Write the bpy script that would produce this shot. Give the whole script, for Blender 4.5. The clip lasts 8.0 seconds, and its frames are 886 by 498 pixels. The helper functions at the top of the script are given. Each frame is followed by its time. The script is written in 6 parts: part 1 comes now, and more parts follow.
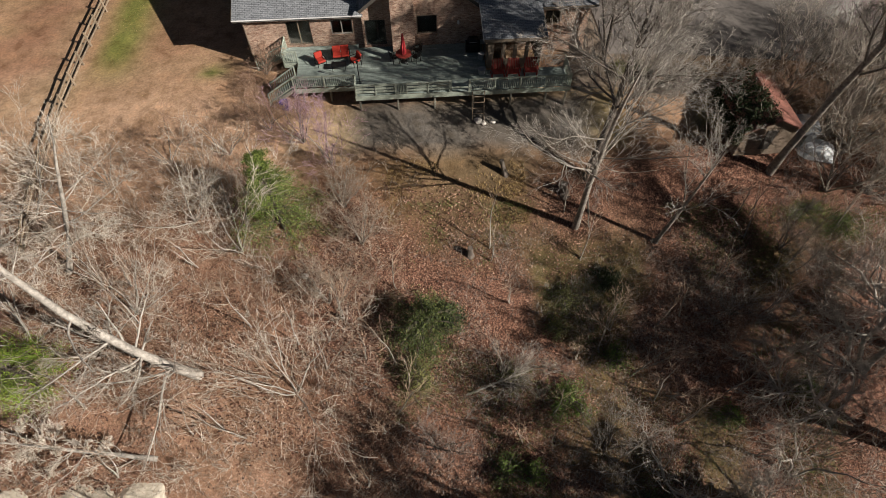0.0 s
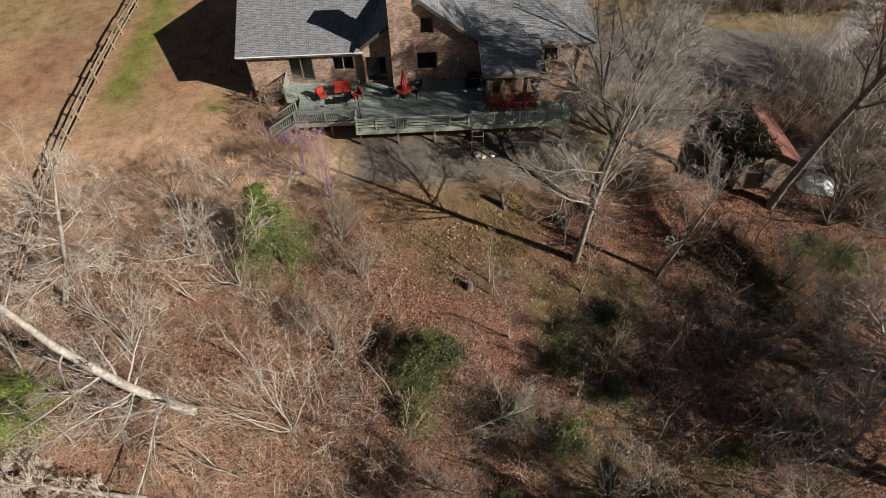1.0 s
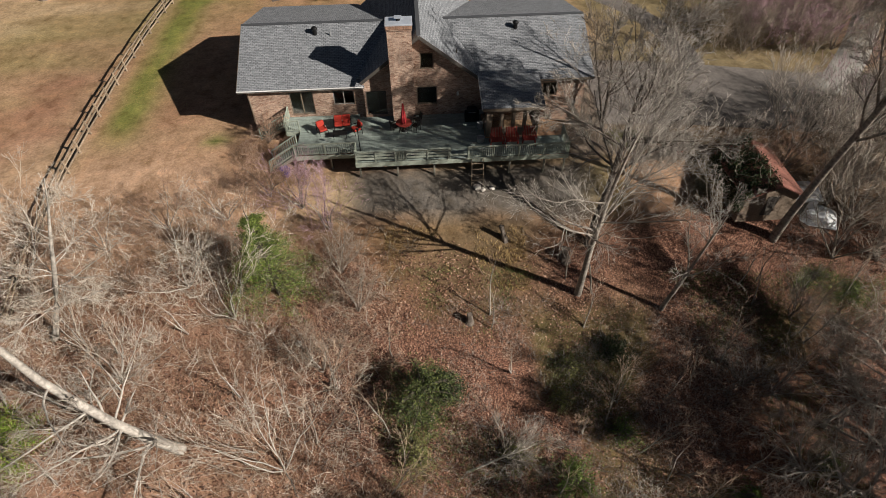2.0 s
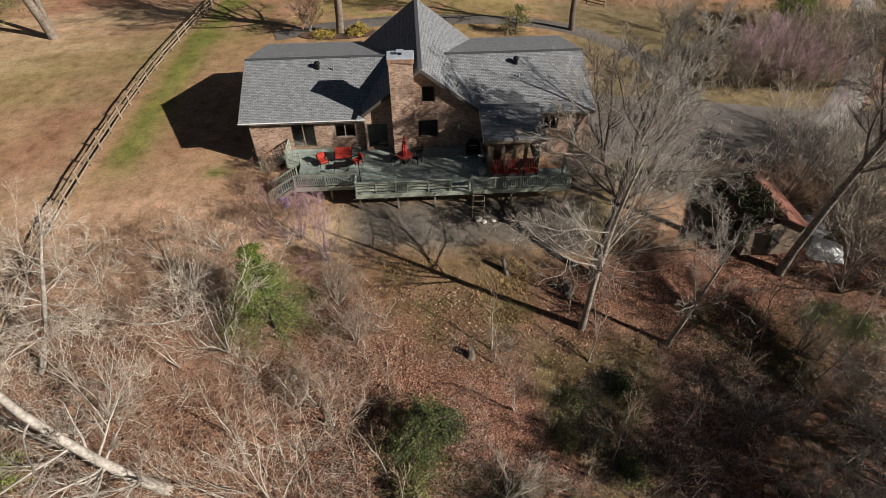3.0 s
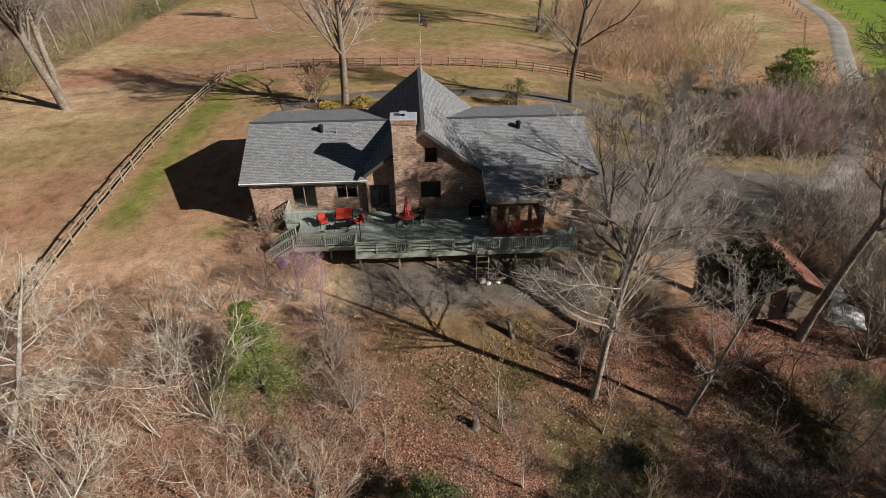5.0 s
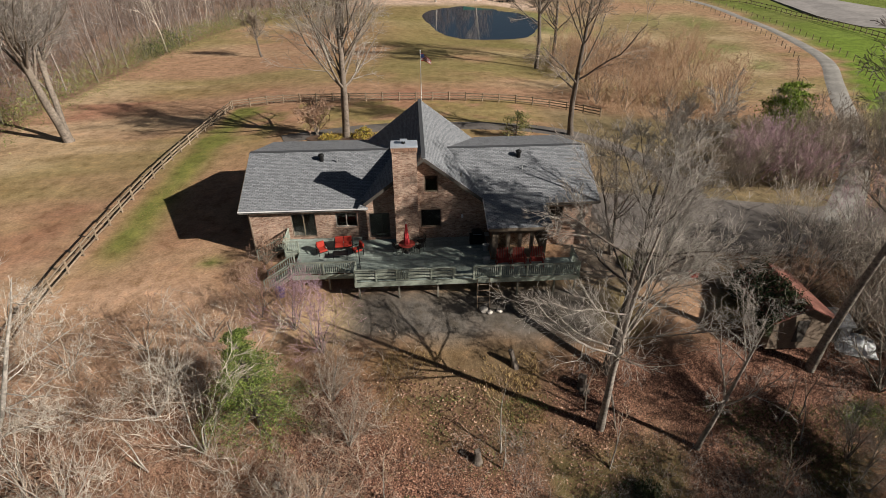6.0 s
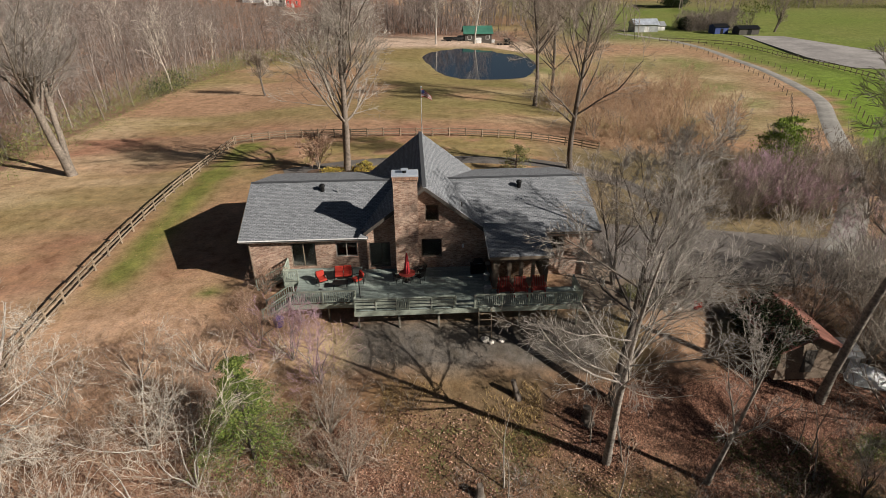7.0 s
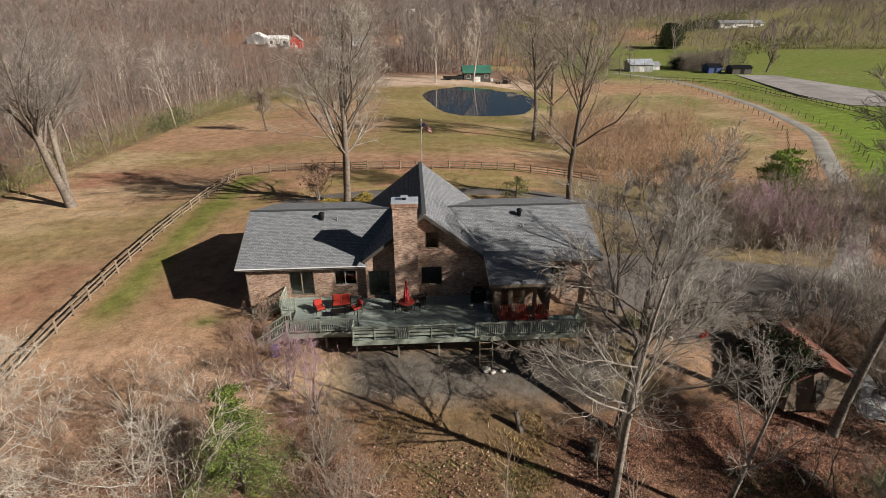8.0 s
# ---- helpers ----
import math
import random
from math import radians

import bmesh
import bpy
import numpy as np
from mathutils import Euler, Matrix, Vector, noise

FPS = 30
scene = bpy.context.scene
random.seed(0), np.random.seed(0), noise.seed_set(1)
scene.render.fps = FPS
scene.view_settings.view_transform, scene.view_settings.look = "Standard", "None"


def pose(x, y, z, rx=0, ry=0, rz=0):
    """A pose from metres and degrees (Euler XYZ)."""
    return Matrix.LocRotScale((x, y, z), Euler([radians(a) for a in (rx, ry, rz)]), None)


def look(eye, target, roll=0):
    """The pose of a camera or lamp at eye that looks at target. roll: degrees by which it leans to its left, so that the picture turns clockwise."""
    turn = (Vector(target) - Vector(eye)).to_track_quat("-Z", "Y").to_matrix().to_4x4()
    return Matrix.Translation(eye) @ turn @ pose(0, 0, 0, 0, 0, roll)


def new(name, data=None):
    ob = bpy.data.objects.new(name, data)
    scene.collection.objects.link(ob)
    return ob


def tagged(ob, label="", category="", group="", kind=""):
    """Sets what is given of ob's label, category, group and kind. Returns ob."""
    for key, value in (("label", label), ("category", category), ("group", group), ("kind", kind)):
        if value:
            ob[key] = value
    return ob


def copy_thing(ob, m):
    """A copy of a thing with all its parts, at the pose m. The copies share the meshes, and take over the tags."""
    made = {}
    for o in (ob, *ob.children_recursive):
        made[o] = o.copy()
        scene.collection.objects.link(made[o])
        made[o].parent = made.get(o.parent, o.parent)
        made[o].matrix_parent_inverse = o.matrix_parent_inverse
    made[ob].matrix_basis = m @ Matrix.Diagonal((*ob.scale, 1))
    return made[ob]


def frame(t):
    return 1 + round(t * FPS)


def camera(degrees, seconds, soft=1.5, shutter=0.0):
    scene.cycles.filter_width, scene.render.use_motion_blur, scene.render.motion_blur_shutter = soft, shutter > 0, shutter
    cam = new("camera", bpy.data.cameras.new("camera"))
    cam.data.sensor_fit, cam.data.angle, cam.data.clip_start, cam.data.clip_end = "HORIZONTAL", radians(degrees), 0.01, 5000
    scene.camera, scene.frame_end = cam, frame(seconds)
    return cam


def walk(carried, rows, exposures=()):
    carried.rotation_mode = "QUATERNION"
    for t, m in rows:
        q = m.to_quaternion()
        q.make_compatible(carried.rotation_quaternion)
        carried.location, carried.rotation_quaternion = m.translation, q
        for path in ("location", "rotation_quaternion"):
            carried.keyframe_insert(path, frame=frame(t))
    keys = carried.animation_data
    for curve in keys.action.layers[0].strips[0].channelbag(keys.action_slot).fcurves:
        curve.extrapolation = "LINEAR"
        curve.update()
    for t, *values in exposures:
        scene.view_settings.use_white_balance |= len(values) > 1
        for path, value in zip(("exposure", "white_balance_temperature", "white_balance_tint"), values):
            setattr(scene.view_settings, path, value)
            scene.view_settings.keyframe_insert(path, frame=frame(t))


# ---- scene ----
cam = camera(77.9, 8.0, soft=0.8)
PATH = [
    (0, (9.302, -37.642, 25.744), (9.374, -36.506, 24.1), -0.4),
    (0.5, (9.457, -37.591, 25.631), (9.527, -36.405, 24.023), -0.6),
    (1, (9.571, -37.531, 25.524), (9.639, -36.296, 23.952), -0.7),
    (1.5, (9.619, -37.476, 25.258), (9.689, -36.19, 23.728), -0.7),
    (3, (9.582, -37.371, 23.992), (9.663, -35.927, 22.611), -0.4),
    (3.5, (9.646, -37.313, 23.59), (9.726, -35.82, 22.261), -0.3),
    (4, (9.554, -37.21, 23.189), (9.64, -35.672, 21.913), -0.2),
    (4.5, (9.497, -37.096, 22.718), (9.585, -35.515, 21.497), -0.2),
    (6, (9.469, -36.858, 21.42), (9.562, -35.161, 20.365), -0.3),
    (6.5, (9.433, -36.877, 21.097), (9.528, -35.146, 20.1), -0.3),
    (7, (9.401, -36.948, 20.718), (9.499, -35.182, 19.784), -0.3),
    (7.5, (9.339, -36.911, 20.362), (9.442, -35.115, 19.488), -0.2),
    (8, (9.385, -36.773, 19.932), (9.488, -34.949, 19.118), -0.3),
]
EV = 0.76
walk(cam, [(t, look(eye, target, roll)) for t, eye, target, roll in PATH], exposures=((0.0, EV), (8.0, EV)))

# ---- world and sun ----
SUN = Vector((1.575, -0.875, 1.0)).normalized()  # towards the sun
world = bpy.data.worlds.new("sky")
scene.world = world
world.use_nodes = True
wn = world.node_tree.nodes
sky = wn.new("ShaderNodeTexSky")
sky.sky_type, sky.sun_disc = "NISHITA", False
sky.sun_elevation, sky.sun_rotation = math.asin(SUN.z), math.atan2(SUN.x, SUN.y)
wn["Background"].inputs["Strength"].default_value = 0.015
world.node_tree.links.new(sky.outputs["Color"], wn["Background"].inputs["Color"])
lamp = bpy.data.lights.new("sun", "SUN")
lamp.energy, lamp.angle, lamp.color = 4.8, radians(0.5), (1.0, 0.93, 0.84)
sun_ob = new("sun", lamp)
sun_ob.matrix_world = look(SUN * 200, (0, 0, 0))


# ---- materials ----
def material(name, rough=0.8, metal=0.0, spec=0.3):
    m = bpy.data.materials.new(name)
    m.use_nodes = True
    b = m.node_tree.nodes["Principled BSDF"]
    b.inputs["Roughness"].default_value, b.inputs["Metallic"].default_value = rough, metal
    b.inputs["Specular IOR Level"].default_value = spec
    return m, m.node_tree.nodes, m.node_tree.links, b


def add(nodes, kind, **values):
    n = nodes.new(kind)
    for key, v in values.items():
        n.inputs[key.replace("_", " ")].default_value = v
    return n


def ramp(nodes, stops):
    r = nodes.new("ShaderNodeValToRGB")
    e = r.color_ramp.elements
    while len(e) < len(stops):
        e.new(0.5)
    for el, (p, c) in zip(e, stops):
        el.position, el.color = p, (*c, 1)
    return r


def mix(nodes, links, kind, fac, a, b):
    n = nodes.new("ShaderNodeMix")
    n.data_type, n.blend_type = "RGBA", kind
    for socket, v in ((n.inputs[0], fac), (n.inputs[6], a), (n.inputs[7], b)):
        if hasattr(v, "is_output"):
            links.new(v, socket)
        else:
            socket.default_value = v if isinstance(v, float) else (*v, 1)
    return n.outputs[2]


def plain(name, dark, light, scale=6.0, rough=0.8, metal=0.0, bump=0.15, spec=0.3, vary=0.0, island=0.0):
    """A surface that wanders between two colours at two scales, with fine relief."""
    m, n, l, b = material(name, rough, metal, spec)
    tc = n.new("ShaderNodeTexCoord")
    a = add(n, "ShaderNodeTexNoise", Scale=scale, Detail=6.0, Roughness=0.65)
    c = add(n, "ShaderNodeTexNoise", Scale=scale * 0.13, Detail=3.0)
    l.new(tc.outputs["Object"], a.inputs["Vector"]), l.new(tc.outputs["Object"], c.inputs["Vector"])
    r = ramp(n, ((0.28, dark), (0.72, light)))
    mid = tuple((p + q) / 2 for p, q in zip(dark, light))
    r2 = ramp(n, ((0.3, tuple(0.75 + 0 * v for v in mid)), (0.7, tuple(1.15 + 0 * v for v in mid))))
    l.new(a.outputs["Fac"], r.inputs["Fac"]), l.new(c.outputs["Fac"], r2.inputs["Fac"])
    col = mix(n, l, "MULTIPLY", 1.0, r.outputs["Color"], r2.outputs["Color"])
    for amount, node, out in ((vary, "ShaderNodeObjectInfo", "Random"), (island, "ShaderNodeNewGeometry", "Random Per Island")):
        if amount:
            o = n.new(node)
            r3 = ramp(n, ((0.0, (1 - amount,) * 3), (1.0, (1 + amount,) * 3)))
            l.new(o.outputs[out], r3.inputs["Fac"])
            col = mix(n, l, "MULTIPLY", 1.0, col, r3.outputs["Color"])
    l.new(col, b.inputs["Base Color"])
    if bump:
        bu = add(n, "ShaderNodeBump", Strength=bump, Distance=0.02)
        l.new(a.outputs["Fac"], bu.inputs["Height"]), l.new(bu.outputs["Normal"], b.inputs["Normal"])
    return m


def coursed(name, one, two, joint, width, height, gap, rough, spread=0.5, bump=0.4):
    """Courses of bricks or shingles, laid by the mesh's own UV in metres."""
    m, n, l, b = material(name, rough)
    uv = n.new("ShaderNodeUVMap")
    t = add(n, "ShaderNodeTexBrick", Color1=(*one, 1), Color2=(*two, 1), Mortar=(*joint, 1), Scale=1.0)
    t.inputs["Brick Width"].default_value, t.inputs["Row Height"].default_value = width, height
    t.inputs["Mortar Size"].default_value, t.inputs["Mortar Smooth"].default_value = gap, 0.3
    l.new(uv.outputs["UV"], t.inputs["Vector"])
    big = add(n, "ShaderNodeTexNoise", Scale=0.7, Detail=4.0, Roughness=0.7)
    fine = add(n, "ShaderNodeTexNoise", Scale=9.0, Detail=5.0)
    l.new(uv.outputs["UV"], big.inputs["Vector"]), l.new(uv.outputs["UV"], fine.inputs["Vector"])
    r = ramp(n, ((0.3, (1 - spread,) * 3), (0.72, (1 + spread * 0.6,) * 3)))
    r2 = ramp(n, ((0.25, (0.7, 0.7, 0.7)), (0.75, (1.25, 1.25, 1.25))))
    l.new(big.outputs["Fac"], r.inputs["Fac"]), l.new(fine.outputs["Fac"], r2.inputs["Fac"])
    col = mix(n, l, "MULTIPLY", 1.0, t.outputs["Color"], r.outputs["Color"])
    col = mix(n, l, "MULTIPLY", 1.0, col, r2.outputs["Color"])
    l.new(col, b.inputs["Base Color"])
    bu = add(n, "ShaderNodeBump", Strength=bump, Distance=0.02)
    bu.invert = True
    l.new(t.outputs["Fac"], bu.inputs["Height"]), l.new(bu.outputs["Normal"], b.inputs["Normal"])
    return m


def ground_material():
    m, n, l, b = material("ground", 0.95, spec=0.1)
    tc = n.new("ShaderNodeTexCoord")
    at = n.new("ShaderNodeAttribute")
    at.attribute_name = "cover"
    sp = n.new("ShaderNodeSeparateColor")
    kind = n.new("ShaderNodeAttribute")
    kind.attribute_name = "litter"
    l.new(kind.outputs["Color"], sp.inputs["Color"])
    # dead grass and soil: grain at three scales
    fine = add(n, "ShaderNodeTexNoise", Scale=5.0, Detail=8.0, Roughness=0.75)
    wide = add(n, "ShaderNodeTexNoise", Scale=0.35, Detail=5.0, Roughness=0.6)
    for t in (fine, wide):
        l.new(tc.outputs["Object"], t.inputs["Vector"])
    rf = ramp(n, ((0.3, (0.62, 0.62, 0.62)), (0.7, (1.32, 1.32, 1.32))))
    mid = add(n, "ShaderNodeTexNoise", Scale=0.9, Detail=6.0, Roughness=0.62)
    l.new(tc.outputs["Object"], mid.inputs["Vector"])
    rm = ramp(n, ((0.32, (0.72, 0.68, 0.62)), (0.5, (1.0, 1.0, 1.0)), (0.7, (1.28, 1.2, 1.14))))
    l.new(mid.outputs["Fac"], rm.inputs["Fac"])
    rw = ramp(n, ((0.3, (0.8, 0.78, 0.74)), (0.7, (1.15, 1.15, 1.15))))
    l.new(fine.outputs["Fac"], rf.inputs["Fac"]), l.new(wide.outputs["Fac"], rw.inputs["Fac"])
    soil = mix(n, l, "MULTIPLY", 1.0, at.outputs["Color"], rf.outputs["Color"])
    soil = mix(n, l, "MULTIPLY", 1.0, soil, rw.outputs["Color"])
    soil = mix(n, l, "MULTIPLY", 1.0, soil, rm.outputs["Color"])
    # fallen leaves: small cells, each with its own brown
    cells = add(n, "ShaderNodeTexVoronoi", Scale=19.0, Randomness=1.0)
    warp = mix(n, l, "ADD", 0.12, tc.outputs["Object"], fine.outputs["Color"])
    l.new(warp, cells.inputs["Vector"])
    bw = n.new("ShaderNodeSeparateColor")
    l.new(cells.outputs["Color"], bw.inputs["Color"])
    rl = ramp(n, ((0.0, (0.03, 0.018, 0.014)), (0.35, (0.085, 0.043, 0.031)), (0.7, (0.175, 0.083, 0.056)), (1.0, (0.36, 0.21, 0.15))))
    l.new(bw.outputs[0], rl.inputs["Fac"])
    leaves = mix(n, l, "MULTIPLY", 1.0, rl.outputs["Color"], rw.outputs["Color"])
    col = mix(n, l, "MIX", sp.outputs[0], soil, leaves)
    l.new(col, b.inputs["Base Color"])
    bu = add(n, "ShaderNodeBump", Strength=0.4, Distance=0.06)
    hs = n.new("ShaderNodeMath")
    hs.operation = "ADD"
    l.new(fine.outputs["Fac"], hs.inputs[0]), l.new(cells.outputs["Distance"], hs.inputs[1])
    l.new(hs.outputs[0], bu.inputs["Height"]), l.new(bu.outputs["Normal"], b.inputs["Normal"])
    return m


def leafy(name, colours, rough=0.6):
    """Leaves or twigs, each island its own shade."""
    m, n, l, b = material(name, rough, spec=0.25)
    g = n.new("ShaderNodeNewGeometry")
    r = ramp(n, [(i / (len(colours) - 1), c) for i, c in enumerate(colours)])
    l.new(g.outputs["Random Per Island"], r.inputs["Fac"])
    tc = n.new("ShaderNodeTexCoord")
    no = add(n, "ShaderNodeTexNoise", Scale=1.3, Detail=4.0)
    l.new(tc.outputs["Object"], no.inputs["Vector"])
    r2 = ramp(n, ((0.3, (0.7, 0.7, 0.7)), (0.7, (1.2, 1.2, 1.2))))
    l.new(no.outputs["Fac"], r2.inputs["Fac"])
    l.new(mix(n, l, "MULTIPLY", 1.0, r.outputs["Color"], r2.outputs["Color"]), b.inputs["Base Color"])
    return m


M = {}
M["ground"] = ground_material()
M["brick"] = coursed("brick", (0.24, 0.13, 0.09), (0.5, 0.36, 0.27), (0.38, 0.32, 0.27), 0.21, 0.075, 0.008, 0.9)
M["shingle"] = coursed("shingle", (0.15, 0.158, 0.17), (0.23, 0.24, 0.255), (0.055, 0.058, 0.064), 0.33, 0.15, 0.014, 0.85, 0.08, 0.8)
M["rust_roof"] = coursed("rust_roof", (0.2, 0.085, 0.065), (0.27, 0.12, 0.09), (0.07, 0.035, 0.03), 0.6, 3.0, 0.02, 0.6, 0.3, 0.5)
M["brown_brick"] = plain("brown_brick", (0.24, 0.13, 0.085), (0.42, 0.27, 0.19), 8, 0.9, vary=0.3)
M["white_trim"] = plain("white_trim", (0.5, 0.5, 0.5), (0.68, 0.67, 0.65), 4, 0.5, bump=0.05)
M["dark_trim"] = plain("dark_trim", (0.05, 0.045, 0.04), (0.09, 0.08, 0.07), 4, 0.6, bump=0.05)
M["brown_trim"] = plain("brown_trim", (0.13, 0.1, 0.075), (0.2, 0.16, 0.12), 5, 0.7)
M["soffit"] = plain("soffit", (0.2, 0.19, 0.17), (0.28, 0.26, 0.24), 3, 0.8)
M["interior"] = plain("interior", (0.10, 0.085, 0.07), (0.16, 0.14, 0.12), 2, 0.9)
M["deck_board"] = plain("deck_board", (0.15, 0.185, 0.165), (0.26, 0.295, 0.265), 9, 0.75, vary=0.18)
M["deck_rail"] = plain("deck_rail", (0.2, 0.225, 0.185), (0.33, 0.36, 0.3), 11, 0.75, vary=0.14)
M["deck_post"] = plain("deck_post", (0.12, 0.115, 0.09), (0.22, 0.2, 0.165), 9, 0.85, vary=0.1)
M["fence_wood"] = plain("fence_wood", (0.13, 0.098, 0.068), (0.29, 0.225, 0.16), 10, 0.9, vary=0.25)
M["old_wood"] = plain("old_wood", (0.1, 0.075, 0.055), (0.26, 0.2, 0.15), 10, 0.9, vary=0.2)
M["bark_pale"] = plain("bark_pale", (0.19, 0.168, 0.145), (0.5, 0.46, 0.405), 4.5, 0.9, bump=0.5)
M["bark"] = plain("bark", (0.085, 0.07, 0.06), (0.4, 0.355, 0.3), 5, 0.95, bump=0.7)
M["bark_brown"] = plain("bark_brown", (0.08, 0.065, 0.052), (0.26, 0.215, 0.175), 4, 0.95, bump=0.6)
M["bark_dark"] = plain("bark_dark", (0.06, 0.05, 0.042), (0.17, 0.14, 0.115), 4, 0.95, bump=0.6)
M["twig_pale"] = leafy("twig_pale", ((0.3, 0.25, 0.2), (0.48, 0.415, 0.345), (0.66, 0.595, 0.51)))
M["twig_warm"] = leafy("twig_warm", ((0.24, 0.155, 0.11), (0.38, 0.265, 0.19), (0.52, 0.395, 0.29)))
M["twig"] = leafy("twig", ((0.15, 0.115, 0.085), (0.26, 0.21, 0.165), (0.4, 0.335, 0.27)))
M["twig_light"] = leafy("twig_light", ((0.205, 0.172, 0.14), (0.335, 0.29, 0.248), (0.46, 0.415, 0.355)))
M["twig_ash"] = leafy("twig_ash", ((0.16, 0.138, 0.118), (0.275, 0.245, 0.215), (0.43, 0.395, 0.35)))
M["twig_grey"] = leafy("twig_grey", ((0.13, 0.11, 0.095), (0.22, 0.195, 0.17), (0.34, 0.31, 0.28)))
M["twig_red"] = leafy("twig_red", ((0.21, 0.12, 0.085), (0.34, 0.215, 0.15), (0.44, 0.315, 0.22)))
M["twig_rust"] = leafy("twig_rust", ((0.27, 0.155, 0.095), (0.41, 0.26, 0.16), (0.54, 0.385, 0.26)))
M["twig_wood"] = leafy("twig_wood", ((0.12, 0.092, 0.078), (0.19, 0.15, 0.13), (0.29, 0.245, 0.215)))
M["twig_pink"] = leafy("twig_pink", ((0.23, 0.13, 0.145), (0.36, 0.225, 0.26), (0.48, 0.335, 0.375)))
M["leaf_green"] = leafy("leaf_green", ((0.05, 0.08, 0.014), (0.105, 0.155, 0.03), (0.18, 0.235, 0.06)))
M["leaf_cedar"] = leafy("leaf_cedar", ((0.03, 0.05, 0.01), (0.11, 0.155, 0.03), (0.25, 0.29, 0.075)))
M["leaf_bright"] = leafy("leaf_bright", ((0.1, 0.15, 0.02), (0.19, 0.27, 0.035), (0.28, 0.36, 0.06)))
M["leaf_dark"] = leafy("leaf_dark", ((0.012, 0.02, 0.008), (0.03, 0.045, 0.015), (0.065, 0.085, 0.03)))
M["leaf_olive"] = leafy("leaf_olive", ((0.08, 0.085, 0.025), (0.16, 0.16, 0.05), (0.24, 0.23, 0.1)))
M["leaf_holly"] = leafy("leaf_holly", ((0.02, 0.032, 0.01), (0.06, 0.08, 0.022), (0.15, 0.17, 0.05)))
M["leaf_edge"] = leafy("leaf_edge", ((0.085, 0.1, 0.028), (0.165, 0.185, 0.05), (0.28, 0.275, 0.1)))
M["leaf_fallen"] = leafy("leaf_fallen", ((0.035, 0.02, 0.015), (0.13, 0.062, 0.042), (0.27, 0.14, 0.095), (0.44, 0.3, 0.22)), 0.8)
M["low_green"] = leafy("low_green", ((0.045, 0.068, 0.016), (0.095, 0.13, 0.034), (0.17, 0.205, 0.06)))
M["dry_grass"] = leafy("dry_grass", ((0.2, 0.13, 0.05), (0.34, 0.235, 0.1), (0.46, 0.34, 0.17)), 0.8)
M["asphalt"] = plain("asphalt", (0.085, 0.075, 0.068), (0.15, 0.132, 0.119), 3, 0.95, bump=0.3)
M["gravel"] = plain("gravel", (0.19, 0.178, 0.16), (0.31, 0.295, 0.27), 2.5, 0.95, bump=0.3)
M["sand"] = plain("sand", (0.2, 0.185, 0.178), (0.31, 0.29, 0.275), 0.8, 0.95, bump=0.1)
M["red_cloth"] = plain("red_cloth", (0.26, 0.02, 0.012), (0.4, 0.036, 0.02), 12, 0.8)
M["dark_red"] = plain("dark_red", (0.15, 0.02, 0.015), (0.25, 0.035, 0.025), 12, 0.7)
M["umbrella_red"] = plain("umbrella_red", (0.3, 0.02, 0.025), (0.46, 0.04, 0.045), 10, 0.85)
M["black_metal"] = plain("black_metal", (0.012, 0.012, 0.013), (0.03, 0.03, 0.03), 6, 0.45, 0.6, 0.03)
M["pale_metal"] = plain("pale_metal", (0.6, 0.66, 0.74), (0.78, 0.82, 0.88), 3, 0.35, 0.6, 0.03)
M["grey_metal"] = plain("grey_metal", (0.3, 0.31, 0.32), (0.42, 0.43, 0.44), 3, 0.5, 0.5, 0.03)
M["tarp"] = plain("tarp", (0.55, 0.58, 0.62), (0.85, 0.86, 0.88), 1.5, 0.35, 0.0, 0.4)
M["creek_rock"] = plain("creek_rock", (0.45, 0.39, 0.3), (0.7, 0.63, 0.52), 3, 0.9, bump=0.5)
M["hose"] = plain("hose", (0.3, 0.26, 0.21), (0.42, 0.38, 0.32), 6, 0.6, bump=0.05)
M["rock"] = plain("rock", (0.3, 0.27, 0.24), (0.6, 0.56, 0.5), 5, 0.9, bump=0.4)
M["purple"] = plain("purple", (0.07, 0.045, 0.16), (0.14, 0.1, 0.27), 5, 0.6)
M["blue_cloth"] = plain("blue_cloth", (0.03, 0.05, 0.16), (0.06, 0.09, 0.24), 5, 0.8)
M["white_cloth"] = plain("white_cloth", (0.6, 0.6, 0.6), (0.8, 0.8, 0.8), 5, 0.8)
M["green_metal"] = plain("green_metal", (0.03, 0.11, 0.08), (0.055, 0.16, 0.115), 2, 0.5)
M["white_paint"] = plain("white_paint", (0.55, 0.54, 0.52), (0.78, 0.77, 0.75), 1.2, 0.7)
M["red_paint"] = plain("red_paint", (0.36, 0.04, 0.03), (0.5, 0.07, 0.05), 1.2, 0.7)
M["mulch"] = plain("mulch", (0.05, 0.032, 0.022), (0.14, 0.085, 0.055), 8, 0.95, bump=0.6)
M["yellow_plant"] = leafy("yellow_plant", ((0.3, 0.2, 0.03), (0.42, 0.3, 0.06), (0.2, 0.2, 0.05)))


def glass_material():
    m, n, l, b = material("glass", 0.03, spec=0.5)
    b.inputs["Base Color"].default_value = (0.75, 0.8, 0.8, 1)
    b.inputs["Transmission Weight"].default_value = 1.0
    b.inputs["IOR"].default_value = 1.45
    return m


